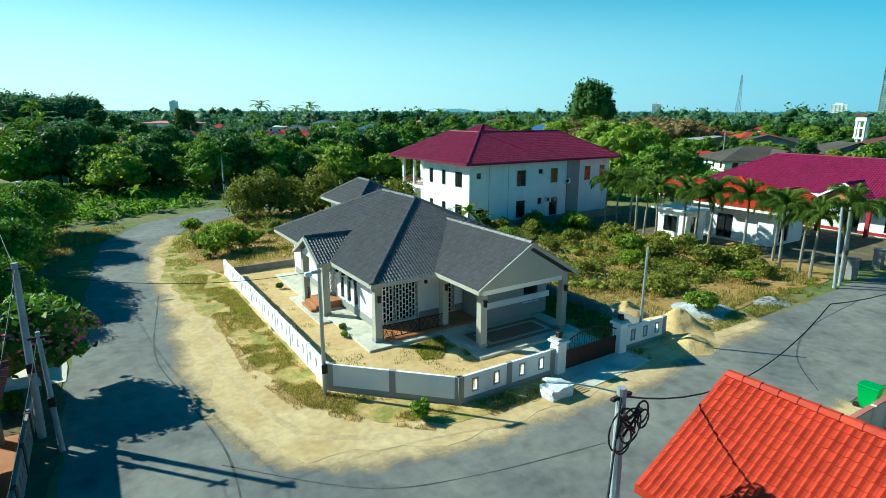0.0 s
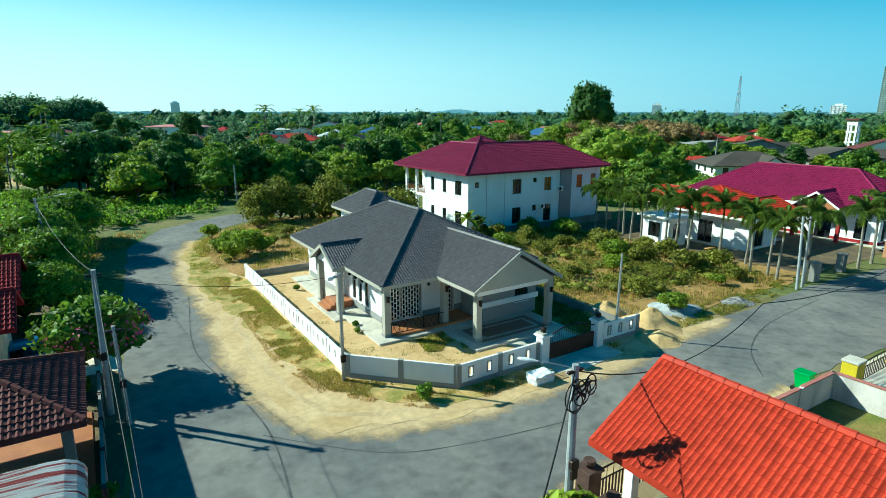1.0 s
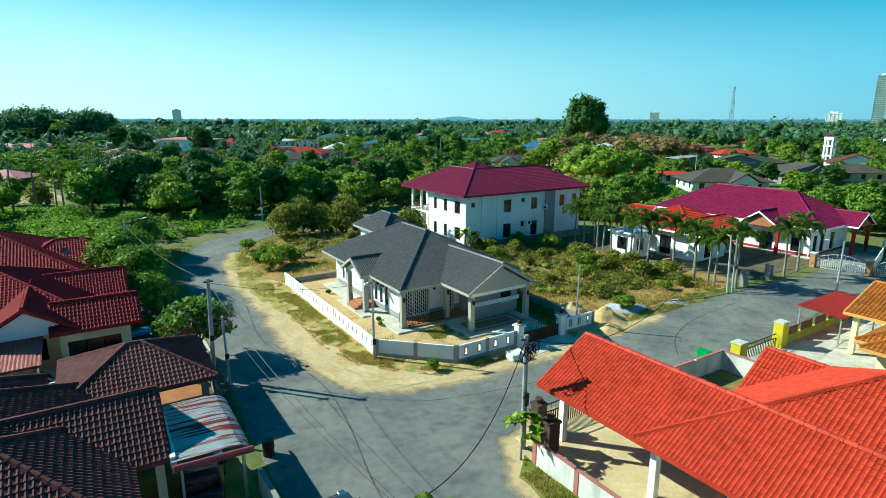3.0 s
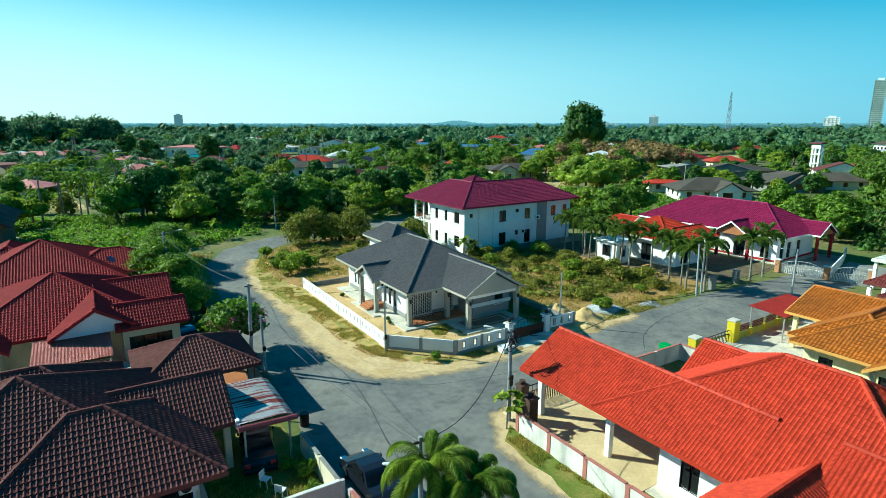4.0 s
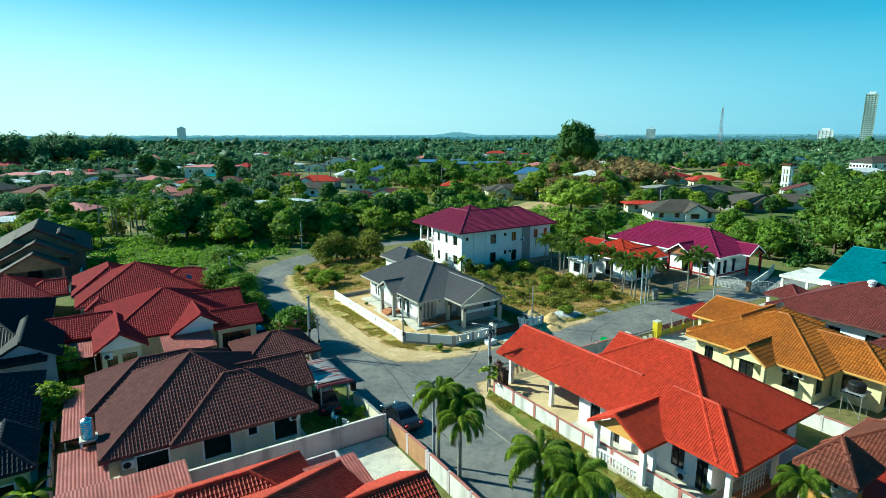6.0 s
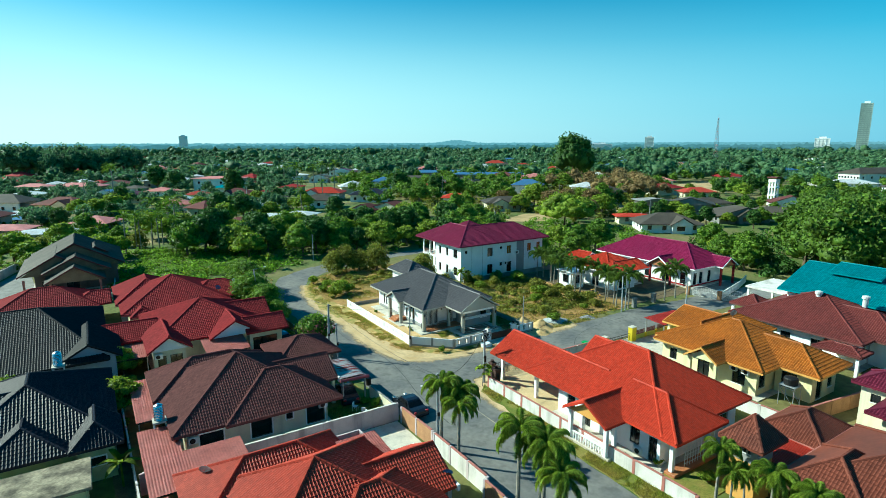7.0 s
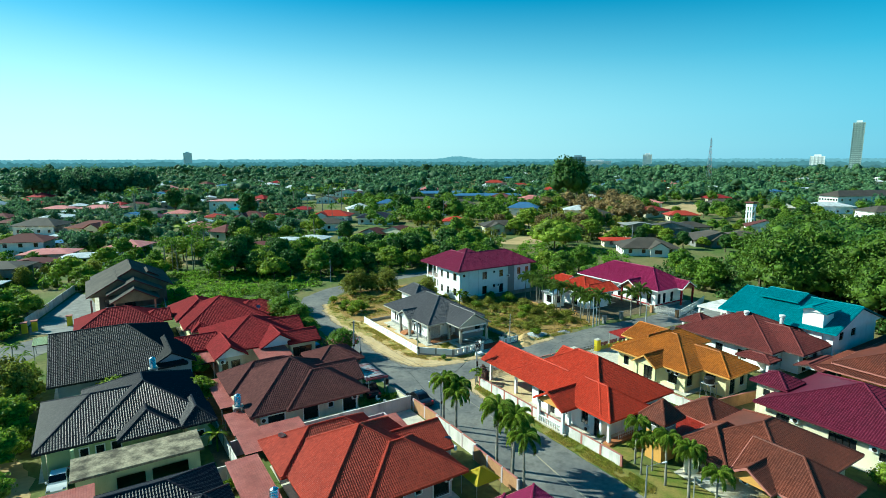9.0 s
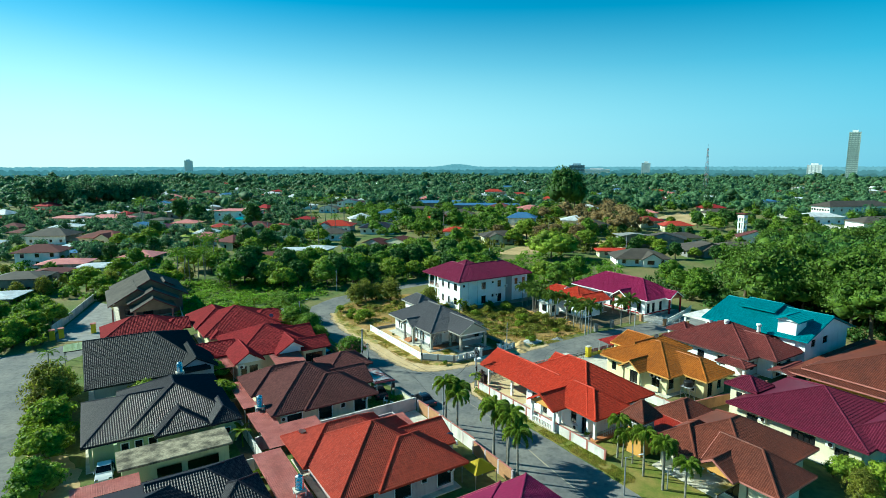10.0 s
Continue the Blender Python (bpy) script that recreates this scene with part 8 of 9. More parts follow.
tufts("wall_grass", [(-5.0, -20), (-4.4, -12), (-3.4, -11.0), (-3.4, -42), (-5.4, -42)], 15600, 0.2, GRASS_BLADE, "dry green grass strip along the wall", 0.35)
tufts("garden_grass", [(-20, -12), (-15.2, -12), (-15.2, -7), (-20, -7)], 4500, 0.22, GRASS_BLADE, "overgrown garden grass", 0.4)
tufts("road_corner_grass", [(-17.5, 36), (-12.6, 40), (-9, 50), (-18, 52), (-22, 46)], 7500, 0.35, DRY_BLADE, "dry grass at the bend of the road", 0.35)


MEADOW_LEAF = leaf_material("meadow_leaf", (0.22, 0.35, 0.03), (0.16, 0.28, 0.026), 0.5)
thicket("meadow", [(-36, 50), (-18, 52), (-9, 56), (0, 61), (-6, 76), (-10, 90), (-36, 100)], 420, 0.9, 22000, 0.2, MEADOW_LEAF, "thick bright green undergrowth behind the houses")
thicket("undergrowth", [(-6, 62), (34, 64), (60, 50), (90, 100), (20, 115), (-10, 110)], 420, 1.3, 11000, 0.28, LEAF, "green undergrowth beneath the trees")
thicket("east_meadow", [(52, 30), (80, 30), (104, 50), (96, 92), (44, 50)], 260, 1.2, 8000, 0.26, MEADOW_LEAF, "bright weeds behind the white house")
thicket("plot_scrub", [(15.5, 9), (20, 4), (32, 3.5), (33, 26), (20, 26.5), (16, 22)], 130, 0.75, 17000, 0.10, LEAF_OLIVE, "low olive scrub on the empty plot")
thicket("field_scrub", [(-5.2, 31), (2, 30), (8, 33), (17, 30), (17, 46), (6, 49), (-2, 45)], 46, 0.6, 6000, 0.10, LEAF_OLIVE, "low scrub in the dry field")


tufts("side_yard_weeds", [(10.4, 0.6), (13.2, 0.6), (13.2, 24.6), (11.4, 24.6), (11.2, 7.0), (10.4, 6.0)], 9000, 0.3, leaf_material("shade_weed", (0.10, 0.17, 0.03), (0.14, 0.15, 0.04), 0.4), "dark green weeds beside the carport", 0.2)
tufts("bend_grass", [(-4.3, 25), (-4.3, 16), (-6.8, 16), (-7.4, 24), (-7.6, 30), (-6.4, 37), (-4.4, 42), (-3.6, 42), (-5.8, 32)], 9000, 0.12, GRASS_BLADE, "green grass at the inner side of the bend", 0.45)


# ---- heaps and rubbish ----
def heap(name, x, y, r, h, mat_, label, seed):
    bm = bmesh.new()
    bmesh.ops.create_grid(bm, x_segments=36, y_segments=36, size=1.0)
    for v in bm.verts:
        d = math.hypot(v.co.x, v.co.y)
        k = max(abs(v.co.x), abs(v.co.y)) / d if d > 1e-6 else 1.0
        c = Vector((v.co.x * k, v.co.y * k, 0))
        u = c.length
        w = 1 + 0.28 * noise.noise(c * 1.3 + Vector((seed, 0, 0)))
        hh = h * (max(0.0, 1 - u) ** 1.15 * 1.1) * (1 + 0.35 * noise.noise(c * 2.4 + Vector((0, seed, 0)))) + 0.05 * h * noise.noise(c * 7 + Vector((seed, seed, 0))) * (1 - u)
        v.co = Vector((c.x * r * 1.35 * w, c.y * r * 1.15 * w, hh - 0.015))
    for f in bm.faces:
        f.smooth = True
    ob = part(name, bm, mat_)
    ob.location = (x, y, 0.03)
    return tagged(ob, label, "heap")


PILE_SAND = material("loose_sand", (0.62, 0.42, 0.19), (0.50, 0.33, 0.14), rough=1.0, scale=1.2, fine=9.0, var=0.25, bump=0.7)
heap("sand_mound", 15.4, 0.4, 1.7, 1.0, PILE_SAND, "large heap of orange building sand", 1)
heap("sand_mound", 13.9, -1.3, 1.3, 0.5, PILE_SAND, "low spread heap of building sand", 4)
heap("sand_mound", 14.6, 3.4, 1.3, 0.8, PILE_SAND, "sand heap behind the short wall", 7)
heap("gravel_mound", 19.2, 1.4, 1.5, 0.6, material("grey_gravel", (0.42, 0.44, 0.45), (0.30, 0.31, 0.32), rough=1.0, scale=2.0, fine=14.0, var=0.35, bump=0.8), "heap of pale grey gravel under a sheet", 9)
heap("rubbish_mound", 24.4, -0.1, 0.9, 0.35, material("burnt_rubbish", (0.10, 0.095, 0.09), (0.35, 0.34, 0.33), rough=0.9, scale=4.0, fine=14.0, var=0.5, bump=0.9), "small heap of burnt rubbish", 12)
bag = thing("rubble_bag", 4.0, -1.6, 0, label="torn white rubble bag lying by the gate", category="bag")
bm = bmesh.new()
bmesh.ops.create_cube(bm, size=1.0)
bmesh.ops.subdivide_edges(bm, edges=bm.edges[:], cuts=5, use_grid_fill=True)
for v in bm.verts:
    k = noise.noise(v.co * 3.0) * 0.22
    v.co = Vector((4.0 + v.co.x * 1.2 * (1 + k), -1.6 + v.co.y * 0.8 * (1 - k), max(0.03, 0.25 + v.co.z * 0.5 * (1 + 2 * k))))
part("sack", bm, material("white_woven_plastic", (0.74, 0.78, 0.8), rough=0.6, scale=3.0, fine=20.0, var=0.12, bump=0.4), bag)
for i in range(4):
    part("plank", box(4.5 + 0.1 * i, 5.5 + 0.1 * i, -2.1 + 0.16 * i, -1.98 + 0.16 * i, 0.04, 0.07), material("raw_timber", (0.4, 0.27, 0.13), var=0.2, scale=3.0) if i == 0 else bpy.data.materials["raw_timber"], bag)


# ---- poles, lamps and cables ----
def pole(x, y, h, r=0.11, lean=(0, 0), mat_=POLE, label="grey concrete utility pole", fittings=True):
    p = thing("utility_pole", x, y, 0, label=label, category="pole")
    part("shaft", tube([(x, y, -0.1), (x + lean[0] * 0.5, y + lean[1] * 0.5, h * 0.5), (x + lean[0], y + lean[1], h)], [r * 1.15, r, r * 0.8], 10), mat_, p)
    tx, ty = x + lean[0], y + lean[1]
    if fittings:
        part("bracket", soft_box(tx - 0.3, tx + 0.3, ty - 0.05, ty + 0.05, h - 0.25, h - 0.17, 0.01), IRON, p)
        part("junction_box", soft_box(x + lean[0] * 0.4 - 0.12, x + lean[0] * 0.4 + 0.12, y + lean[1] * 0.4 - 0.22, y + lean[1] * 0.4 - 0.1, h * 0.4, h * 0.4 + 0.35, 0.02), IRON, p)
    return p


def lamp_arm(p, x, y, z, dx, dy):
    """A slim arm with a long flat lamp head at its end."""
    part("lamp_arm", tube([(x, y, z), (x + dx * 0.5, y + dy * 0.5, z + 0.12), (x + dx, y + dy, z + 0.2)], 0.018, 6), GALV, p)
    d = Vector((dx, dy, 0.12)).normalized()
    q = d.to_track_quat('X', 'Z').to_matrix().to_4x4()
    bm = bmesh.new()
    add_tube(bm, [(0, 0, 0), (0.1, 0, 0), (0.3, 0, 0), (0.52, 0, 0), (0.6, 0, 0)], [0.03, 0.06, 0.105, 0.09, 0.03], 10)
    bmesh.ops.transform(bm, matrix=Matrix.Translation((x + dx, y + dy, z + 0.2)) @ q @ Matrix.Diagonal((1, 1, 0.5, 1)), verts=bm.verts[:])
    part("lamp_head", bm, WHITE_FRAME, p, "white street-lamp head")


def cable(pts, sag, r, label, n=14):
    """A cable hanging between points."""
    t = thing("cable", *pts[0], label=label, category="cable")
    for a, b_ in zip(pts, pts[1:]):
        a, b_ = Vector(a), Vector(b_)
        part("span", tube([a.lerp(b_, k / n) - Vector((0, 0, sag * 4 * (k / n) * (1 - k / n))) for k in range(n + 1)], r, 4), CABLE, t)
    return t


pa = pole(-2.85, -10.3, 6.15, 0.13, (0.0, 0.05), label="concrete utility pole with street lamp and coiled cables")
lamp_arm(pa, -2.85, -10.2, 6.0, -0.85, 0.62)
for i, (rr, dz, dx) in enumerate(((0.42, -0.75, -0.1), (0.34, -0.7, 0.12), (0.22, -0.45, 0.42), (0.18, -0.6, 0.45), (0.26, -0.9, -0.2))):
    part("cable_coil", tube([(-2.85 + dx + rr * math.cos(a), -10.42 - 0.03 * i, 6.0 + dz + rr * 1.2 * math.sin(a)) for a in np.linspace(0, 6.28, 17)], 0.022, 5), CABLE, pa, "coil of black cable")
for i in range(9):
    part("insulator", tube([(-2.85 + rng.uniform(-0.35, 0.5), -10.42, 5.9 - rng.uniform(0, 0.7)), (-2.85 + rng.uniform(-0.35, 0.5), -10.5, 5.7 - rng.uniform(0, 0.9))], 0.03, 5), CABLE, pa)
part("meter_box", soft_box(-3.1, -2.8, -10.6, -10.44, 2.9, 3.2, 0.02), IRON, pa)
pb = pole(-4.4, 3.75, 5.7, 0.085, (0.0, 0.0), mat_=GALV, label="slim grey steel street-lamp pole at the wall's corner", fittings=False)
part("lamp_bracket", soft_box(-4.75, -4.3, 3.68, 3.82, 5.5, 5.62, 0.02), GALV, pb)
part("lamp_head", soft_box(-5.0, -4.72, 3.64, 3.86, 5.42, 5.6, 0.03), WHITE_FRAME, pb)
part("meter_box", soft_box(-4.55, -4.3, 3.56, 3.66, 1.1, 1.5, 0.02), IRON, pb)
pole(-14.5, 6.4, 6.8, 0.13, (0.15, -0.2), label="leaning grey concrete utility pole beside the flowering tree")
pole(-13.85, 5.0, 4.6, 0.09, (-0.1, 0.0), label="short grey pole beside the road")
pole(11.9, 0.35, 5.2, 0.07, (0.05, 0.0), mat_=GALV, label="slim grey pole behind the short wall", fittings=False)
p = pole(-17.0, 29.0, 7.2, 0.12, (-0.5, 0.2), label="utility pole with street lamp by the bend")
lamp_arm(p, -17.5, 29.2, 7.1, 1.4, 0.2)
pole(31.2, -0.9, 5.6, 0.1, (0.6, 0.6), label="leaning pale concrete pole by the palms", fittings=False)
pole(32.2, -0.8, 5.6, 0.1, (0.15, 0.2), label="pale concrete pole beside the palms")
p = pole(38.0, -7.4, 5.6, 0.1, (0.05, 0.0), label="slim street-lamp pole along the side road", fittings=False)
lamp_arm(p, 38.0, -7.4, 5.5, -1.2, 0.6)
p = pole(-7.0, -42.0, 4.2, 0.08, (0.0, 0.0), mat_=GALV, label="steel street-lamp pole beside the main road", fittings=False)
lamp_arm(p, -7.0, -42.0, 4.1, 1.3, -0.5)
pp_ = pole(-13.9, -18.2, 6.55, 0.1, (0.0, 0.0), label="grey utility pole with street lamp among the palms")
lamp_arm(pp_, -13.9, -18.2, 5.1, -0.75, 0.5)
pole(4.0, 63.5, 6.0, 0.1, label="distant utility pole at the bend of the road")
for x, y in ((55, 62), (118, 60), (20, 190), (-30, 210)):
    pole(x, y, 8.0, 0.14, label="utility pole between distant houses")
cable([(-2.85, -10.25, 6.0), (-13.9, -18.2, 6.45)], 1.6, 0.022, "thick black cable sagging across the road")
cable([(-2.85, -10.25, 5.95), (10.0, -8.9, 5.2), (38.0, -7.4, 5.3)], 1.2, 0.022, "black cable above the side road")
cable([(-14.35, 6.2, 6.7), (-17.5, 29.2, 7.0)], 0.7, 0.015, "thin overhead wire along the road")
cable([(-14.35, 6.2, 6.6), (-13.9, -18.2, 6.35)], 0.8, 0.015, "thin overhead wire beside the houses")
cable([(-13.95, 5.0, 4.5), (-13.9, -18.2, 6.2)], 0.6, 0.012, "thin pale wire beside the houses")
cable([(-14.35, 6.2, 6.5), (-4.4, 3.75, 5.6)], 0.5, 0.012, "thin wire crossing the road")


# ---- cars and bins ----
def car(x, y, rz, paint, label, length=4.5, width=1.78, height=1.45):
    c = thing("car", label=label, category="car")
    L, W, H = length / 2, width / 2, height
    prof = [(-L, 0.45), (-L + 0.05, 0.80), (-L + 0.35, 0.92), (-L + 0.95, 0.96), (-L + 1.6, H - 0.05), (-0.2, H), (0.55, H - 0.05), (1.25, 0.98), (L - 0.5, 0.88), (L - 0.08, 0.70), (L, 0.42), (L - 0.1, 0.22), (-L + 0.1, 0.22)]
    bm = bmesh.new()
    rows = []
    for s, k in ((-1, 1.0), (-1, 0.0), (1, 0.0), (1, 1.0)):
        ring = []
        for px, pz in prof:
            top = max(0.0, (pz - 0.9) / (H - 0.9))
            wy = W * (1 - 0.22 * top) - (0.06 if k else 0.0)
            ring.append(bm.verts.new((px * (0.985 if k else 1.0), s * (wy if k else wy - 0.05), pz - (0.0 if k else -0.03 * top))))
        rows.append(ring)
    n = len(prof)
    for r0, r1 in zip(rows, rows[1:]):
        for i in range(n):
            bm.faces.new((r0[i], r0[(i + 1) % n], r1[(i + 1) % n], r1[i]))
    bm.faces.new(rows[0])
    bm.faces.new(rows[-1][::-1])
    bmesh.ops.recalc_face_normals(bm, faces=bm.faces[:])
    body = part("body", bm, paint, c)
    def quad(name, pts, mat_):
        b2 = bmesh.new()
        b2.faces.new([b2.verts.new(q) for q in pts])
        bmesh.ops.solidify(b2, geom=b2.faces[:], thickness=0.01)
        part(name, b2, mat_, c)
    w1, w2 = W * 0.74, W * 0.84
    quad("windscreen", [(1.2, -w2, 1.02), (1.2, w2, 1.02), (0.6, w1, H - 0.03), (0.6, -w1, H - 0.03)], GLASS)
    quad("rear_window", [(-L + 1.0, w2, 1.02), (-L + 1.0, -w2, 1.02), (-L + 1.6, -w1, H - 0.03), (-L + 1.6, w1, H - 0.03)], GLASS)
    for s in (-1, 1):
        quad("side_window", [(-L + 1.35, s * (W - 0.02), 1.0), (1.0, s * (W - 0.02), 1.0), (0.5, s * (W * 0.81), H - 0.1), (-L + 1.75, s * (W * 0.81), H - 0.1)], GLASS)
        part("headlight", soft_box(L - 0.35, L - 0.03, s * (W - 0.24) - 0.16, s * (W - 0.24) + 0.16, 0.62, 0.78, 0.03), STEEL, c)
        part("tail_light", soft_box(-L - 0.01, -L + 0.2, s * (W - 0.24) - 0.15, s * (W - 0.24) + 0.15, 0.68, 0.85, 0.03), bpy.data.materials["tail_light_red"], c, "red tail light")
        part("mirror", soft_box(0.75, 0.95, s * W - 0.06 + s * 0.06, s * W + 0.06 + s * 0.06, 0.98, 1.12, 0.03), paint, c)
        for wx in (-L + 0.85, L - 0.85):
            wh = part("wheel", tube([(wx, s * (W - 0.2), 0.32), (wx, s * (W + 0.01), 0.32)], 0.32, 18), CABLE, c)
            part("rim", tube([(wx, s * (W + 0.008), 0.32), (wx, s * (W + 0.022), 0.32)], 0.2, 14), STEEL, wh)
    part("bumper", soft_box(-L - 0.04, -L + 0.06, -W * 0.85, W * 0.85, 0.35, 0.55, 0.03), paint, c)
    c.matrix_basis = pose(x, y, 0.03, 0, 0, rz)
    return c


material("tail_light_red", (0.45, 0.02, 0.02), rough=0.3, var=0.05, bump=0.0)
NAVY = material("dark_navy_car_paint", (0.012, 0.014, 0.022), rough=0.2, var=0.05, bump=0.0, spec=0.6)
car(-13.0, -11.6, 90, NAVY, "dark navy saloon car parked on the road")
car(-17.2, -5.6, 80, NAVY, "black car under the metal awning")
car(-18.0, 14.4, 100, material("blue_car_paint", (0.02, 0.12, 0.25), rough=0.25, var=0.05, bump=0.0, spec=0.6), "blue car in front of the red-roofed house")
car(-24.2, 9.4, 20, material("silver_car_paint", (0.35, 0.4, 0.4), rough=0.3, var=0.05, bump=0.0, spec=0.6), "silver car behind the pavilion")
car(-52.0, -9.0, -95, material("white_car_paint", (0.75, 0.76, 0.76), rough=0.25, var=0.03, bump=0.0, spec=0.6), "white car in the carport", 4.3, 1.75, 1.6)

bin_ = thing("wheelie_bin", 14.1, -9.3, 0, label="green plastic wheelie bin on the roadside", category="bin")
BIN = material("green_plastic", (0.02, 0.30, 0.06), rough=0.45, var=0.1, bump=0.0)
bm = bmesh.new()
lo = [bm.verts.new((14.1 + sx * 0.22, -9.3 + sy * 0.24, 0.1)) for sx, sy in ((-1, -1), (1, -1), (1, 1), (-1, 1))]
hi = [bm.verts.new((14.1 + sx * 0.3, -9.3 + sy * 0.36, 0.98)) for sx, sy in ((-1, -1), (1, -1), (1, 1), (-1, 1))]
bm.faces.new(lo[::-1])
bm.faces.new(hi)
for i in range(4):
    bm.faces.new((lo[i], lo[(i + 1) % 4], hi[(i + 1) % 4], hi[i]))
part("body", bm, BIN, bin_)
part("lid", soft_box(13.76, 14.44, -9.70, -8.9, 0.985, 1.06, 0.02), BIN, bin_)
for s in (-0.25, 0.25):
    part("wheel", tube([(14.1 + s - 0.03, -8.98, 0.12), (14.1 + s + 0.03, -8.98, 0.12)], 0.12, 12), CABLE, bin_)
part("handle", tube([(13.85, -8.88, 0.95), (14.35, -8.88, 0.95)], 0.02, 6), BIN, bin_)
wb = thing("bin", -13.9, -3.9, 0, label="dark open oil-drum bin by the roadside", category="bin")
part("drum", tube([(-13.9, -3.9, 0.03), (-13.9, -3.9, 0.45), (-13.9, -3.9, 0.46), (-13.9, -3.9, 0.85)], [0.28, 0.28, 0.3, 0.28], 14), IRON, wb)

# papaya by the pole, flowering tree by the road
pp = thing("papaya_tree", -3.6, -11.0, 0, label="young papaya tree with bright green leaves", category="tree")
part("trunk", tube([(-3.6, -11.0, 0), (-3.55, -11.0, 1.2), (-3.5, -11.05, 1.9)], [0.06, 0.05, 0.04], 7), PALM_BARK, pp)
for i in range(16):
    a, r, zz = i * 2.4, 0.4 + 0.55 * (i % 4) / 3, 1.8 + 0.55 * (1 - (i % 4) / 3)
    c = np.array([[-3.5 + r * math.cos(a), -11.05 + r * math.sin(a), zz]])
    v, f = leaves(np.repeat(c, 9, 0) + rng.normal(0, 0.13, (9, 3)) * (1, 1, 0.4), np.tile([[0.2 * math.cos(a), 0.2 * math.sin(a), 1.0]], (9, 1)), 0.26, 0.3)
    mesh_part("leaf", raw_mesh("leaf", v, f), LEAF_LIGHT, pp)
ft = tree(3.6, 4.2, 10, 1800, 0.17, LEAF, "flowering roadside tree with pink blossom", flat=0.6, trunk=0.35, low=0.5)
d = rng.standard_normal((330, 3))
d /= np.linalg.norm(d, axis=1, keepdims=True)
d[:, 2] = np.abs(d[:, 2])
v, f = leaves(np.array([0, 0, 2.35]) + d * (1.95, 1.95, 1.2), d, 0.09, 0.4)
mesh_part("blossom", raw_mesh("blossom", v, f), FLOWER, ft, "pink blossom clusters")
ft.matrix_basis = Matrix.LocRotScale((-14.45, 9.9, 0), Euler((0, 0, radians(40))), (1.22, 1.22, 1.12))

# yellow canopy tent, dishes, plastic chairs, tank stand
tent = thing("canopy_tent", -18.4, -32.3, 0, label="bright yellow canopy tent in the yard", category="tent")
bm = bmesh.new()
q = [bm.verts.new(p) for p in ((-19.8, -33.6, 2.0), (-17.0, -33.6, 2.0), (-17.0, -31.0, 2.0), (-19.8, -31.0, 2.0))]
top = bm.verts.new((-18.4, -32.3, 3.0))
for i in range(4):
    bm.faces.new((q[i], q[(i + 1) % 4], top))
bmesh.ops.solidify(bm, geom=bm.faces[:], thickness=0.02)
part("canopy", bm, YELLOW, tent)
for x, y in ((-19.75, -33.55), (-17.05, -33.55), (-17.05, -31.05), (-19.75, -31.05)):
    part("leg", tube([(x, y, 0), (x, y, 2.0)], 0.03, 6), GALV, tent)


def dish(x, y, z, aim, mat_, label):
    t = thing("satellite_dish", label=label, category="satellite dish")
    pts = [(0.06 * k * k * 0.12, 0, 0) for k in range(6)]
    bm = bmesh.new()
    add_tube(bm, [(0.0, 0, 0), (0.02, 0, 0), (0.06, 0, 0), (0.12, 0, 0)], [0.04, 0.18, 0.32, 0.42], 16, cap=False)
    bmesh.ops.solidify(bm, geom=bm.faces[:], thickness=0.012)
    part("reflector", bm, mat_, t)
    part("arm", tube([(0, 0, -0.3), (0.45, 0, -0.05)], 0.015, 5), GALV, t)
    part("mount", tube([(-0.04, 0, 0), (-0.04, 0, -0.65)], 0.025, 6), GALV, t)
    t.matrix_basis = pose(x, y, z, 0, -25, aim)
    return t


dish(-18.6, -26.9, 3.3, 60, METAL_BLUE, "dark blue satellite dish on the boundary")
dish(-33.0, -18.6, 4.1, 60, GALV, "grey satellite dish on the red roof")
dish(-22.4, 31.8, 4.4, 60, METAL_BLUE, "blue-grey satellite dish on the red roof")
dish(-19.4, 34.2, 4.6, 60, WHITE_FRAME, "white satellite dish on the red roof")
dish(24.0, -22.6, 6.6, 60, GALV, "small satellite dish on the orange roof")

ts = thing("tank_stand", 19.6, -31.4, 0, label="steel frame stand carrying a black water tank", category="tank stand")
for sx in (-0.7, 0.7):
    for sy in (-0.7, 0.7):
        part("leg", tube([(19.6 + sx, -31.4 + sy, 0.1), (19.6 + sx, -31.4 + sy, 2.2)], 0.04, 6), GALV, ts)
    part("brace", tube([(19.6 + sx, -32.1, 0.3), (19.6 + sx, -30.7, 2.1)], 0.025, 5), GALV, ts)
part("platform", soft_box(18.8, 20.4, -32.2, -30.6, 2.2, 2.28, 0.01), GALV, ts)
part("tank", tube([(19.6, -31.4, 2.285), (19.6, -31.4, 2.9), (19.6, -31.4, 3.0), (19.6, -31.4, 3.1)], [0.62, 0.66, 0.6, 0.2], 16), CABLE, ts)


def chair(x, y, rz, mat_, label):
    c = thing("plastic_chair", label=label, category="chair")
    part("seat", soft_box(-0.22, 0.22, -0.22, 0.22, 0.42, 0.46, 0.015), mat_, c)
    part("backrest", soft_box(-0.22, 0.22, 0.2, 0.25, 0.46, 0.86, 0.015), mat_, c)
    for sx in (-0.19, 0.19):
        for sy in (-0.19, 0.19):
            part("leg", tube([(sx * 1.15, sy * 1.15, 0), (sx, sy, 0.42)], 0.022, 5), mat_, c)
    c.matrix_basis = pose(x, y, 0.08, 0, 0, rz)
    return c


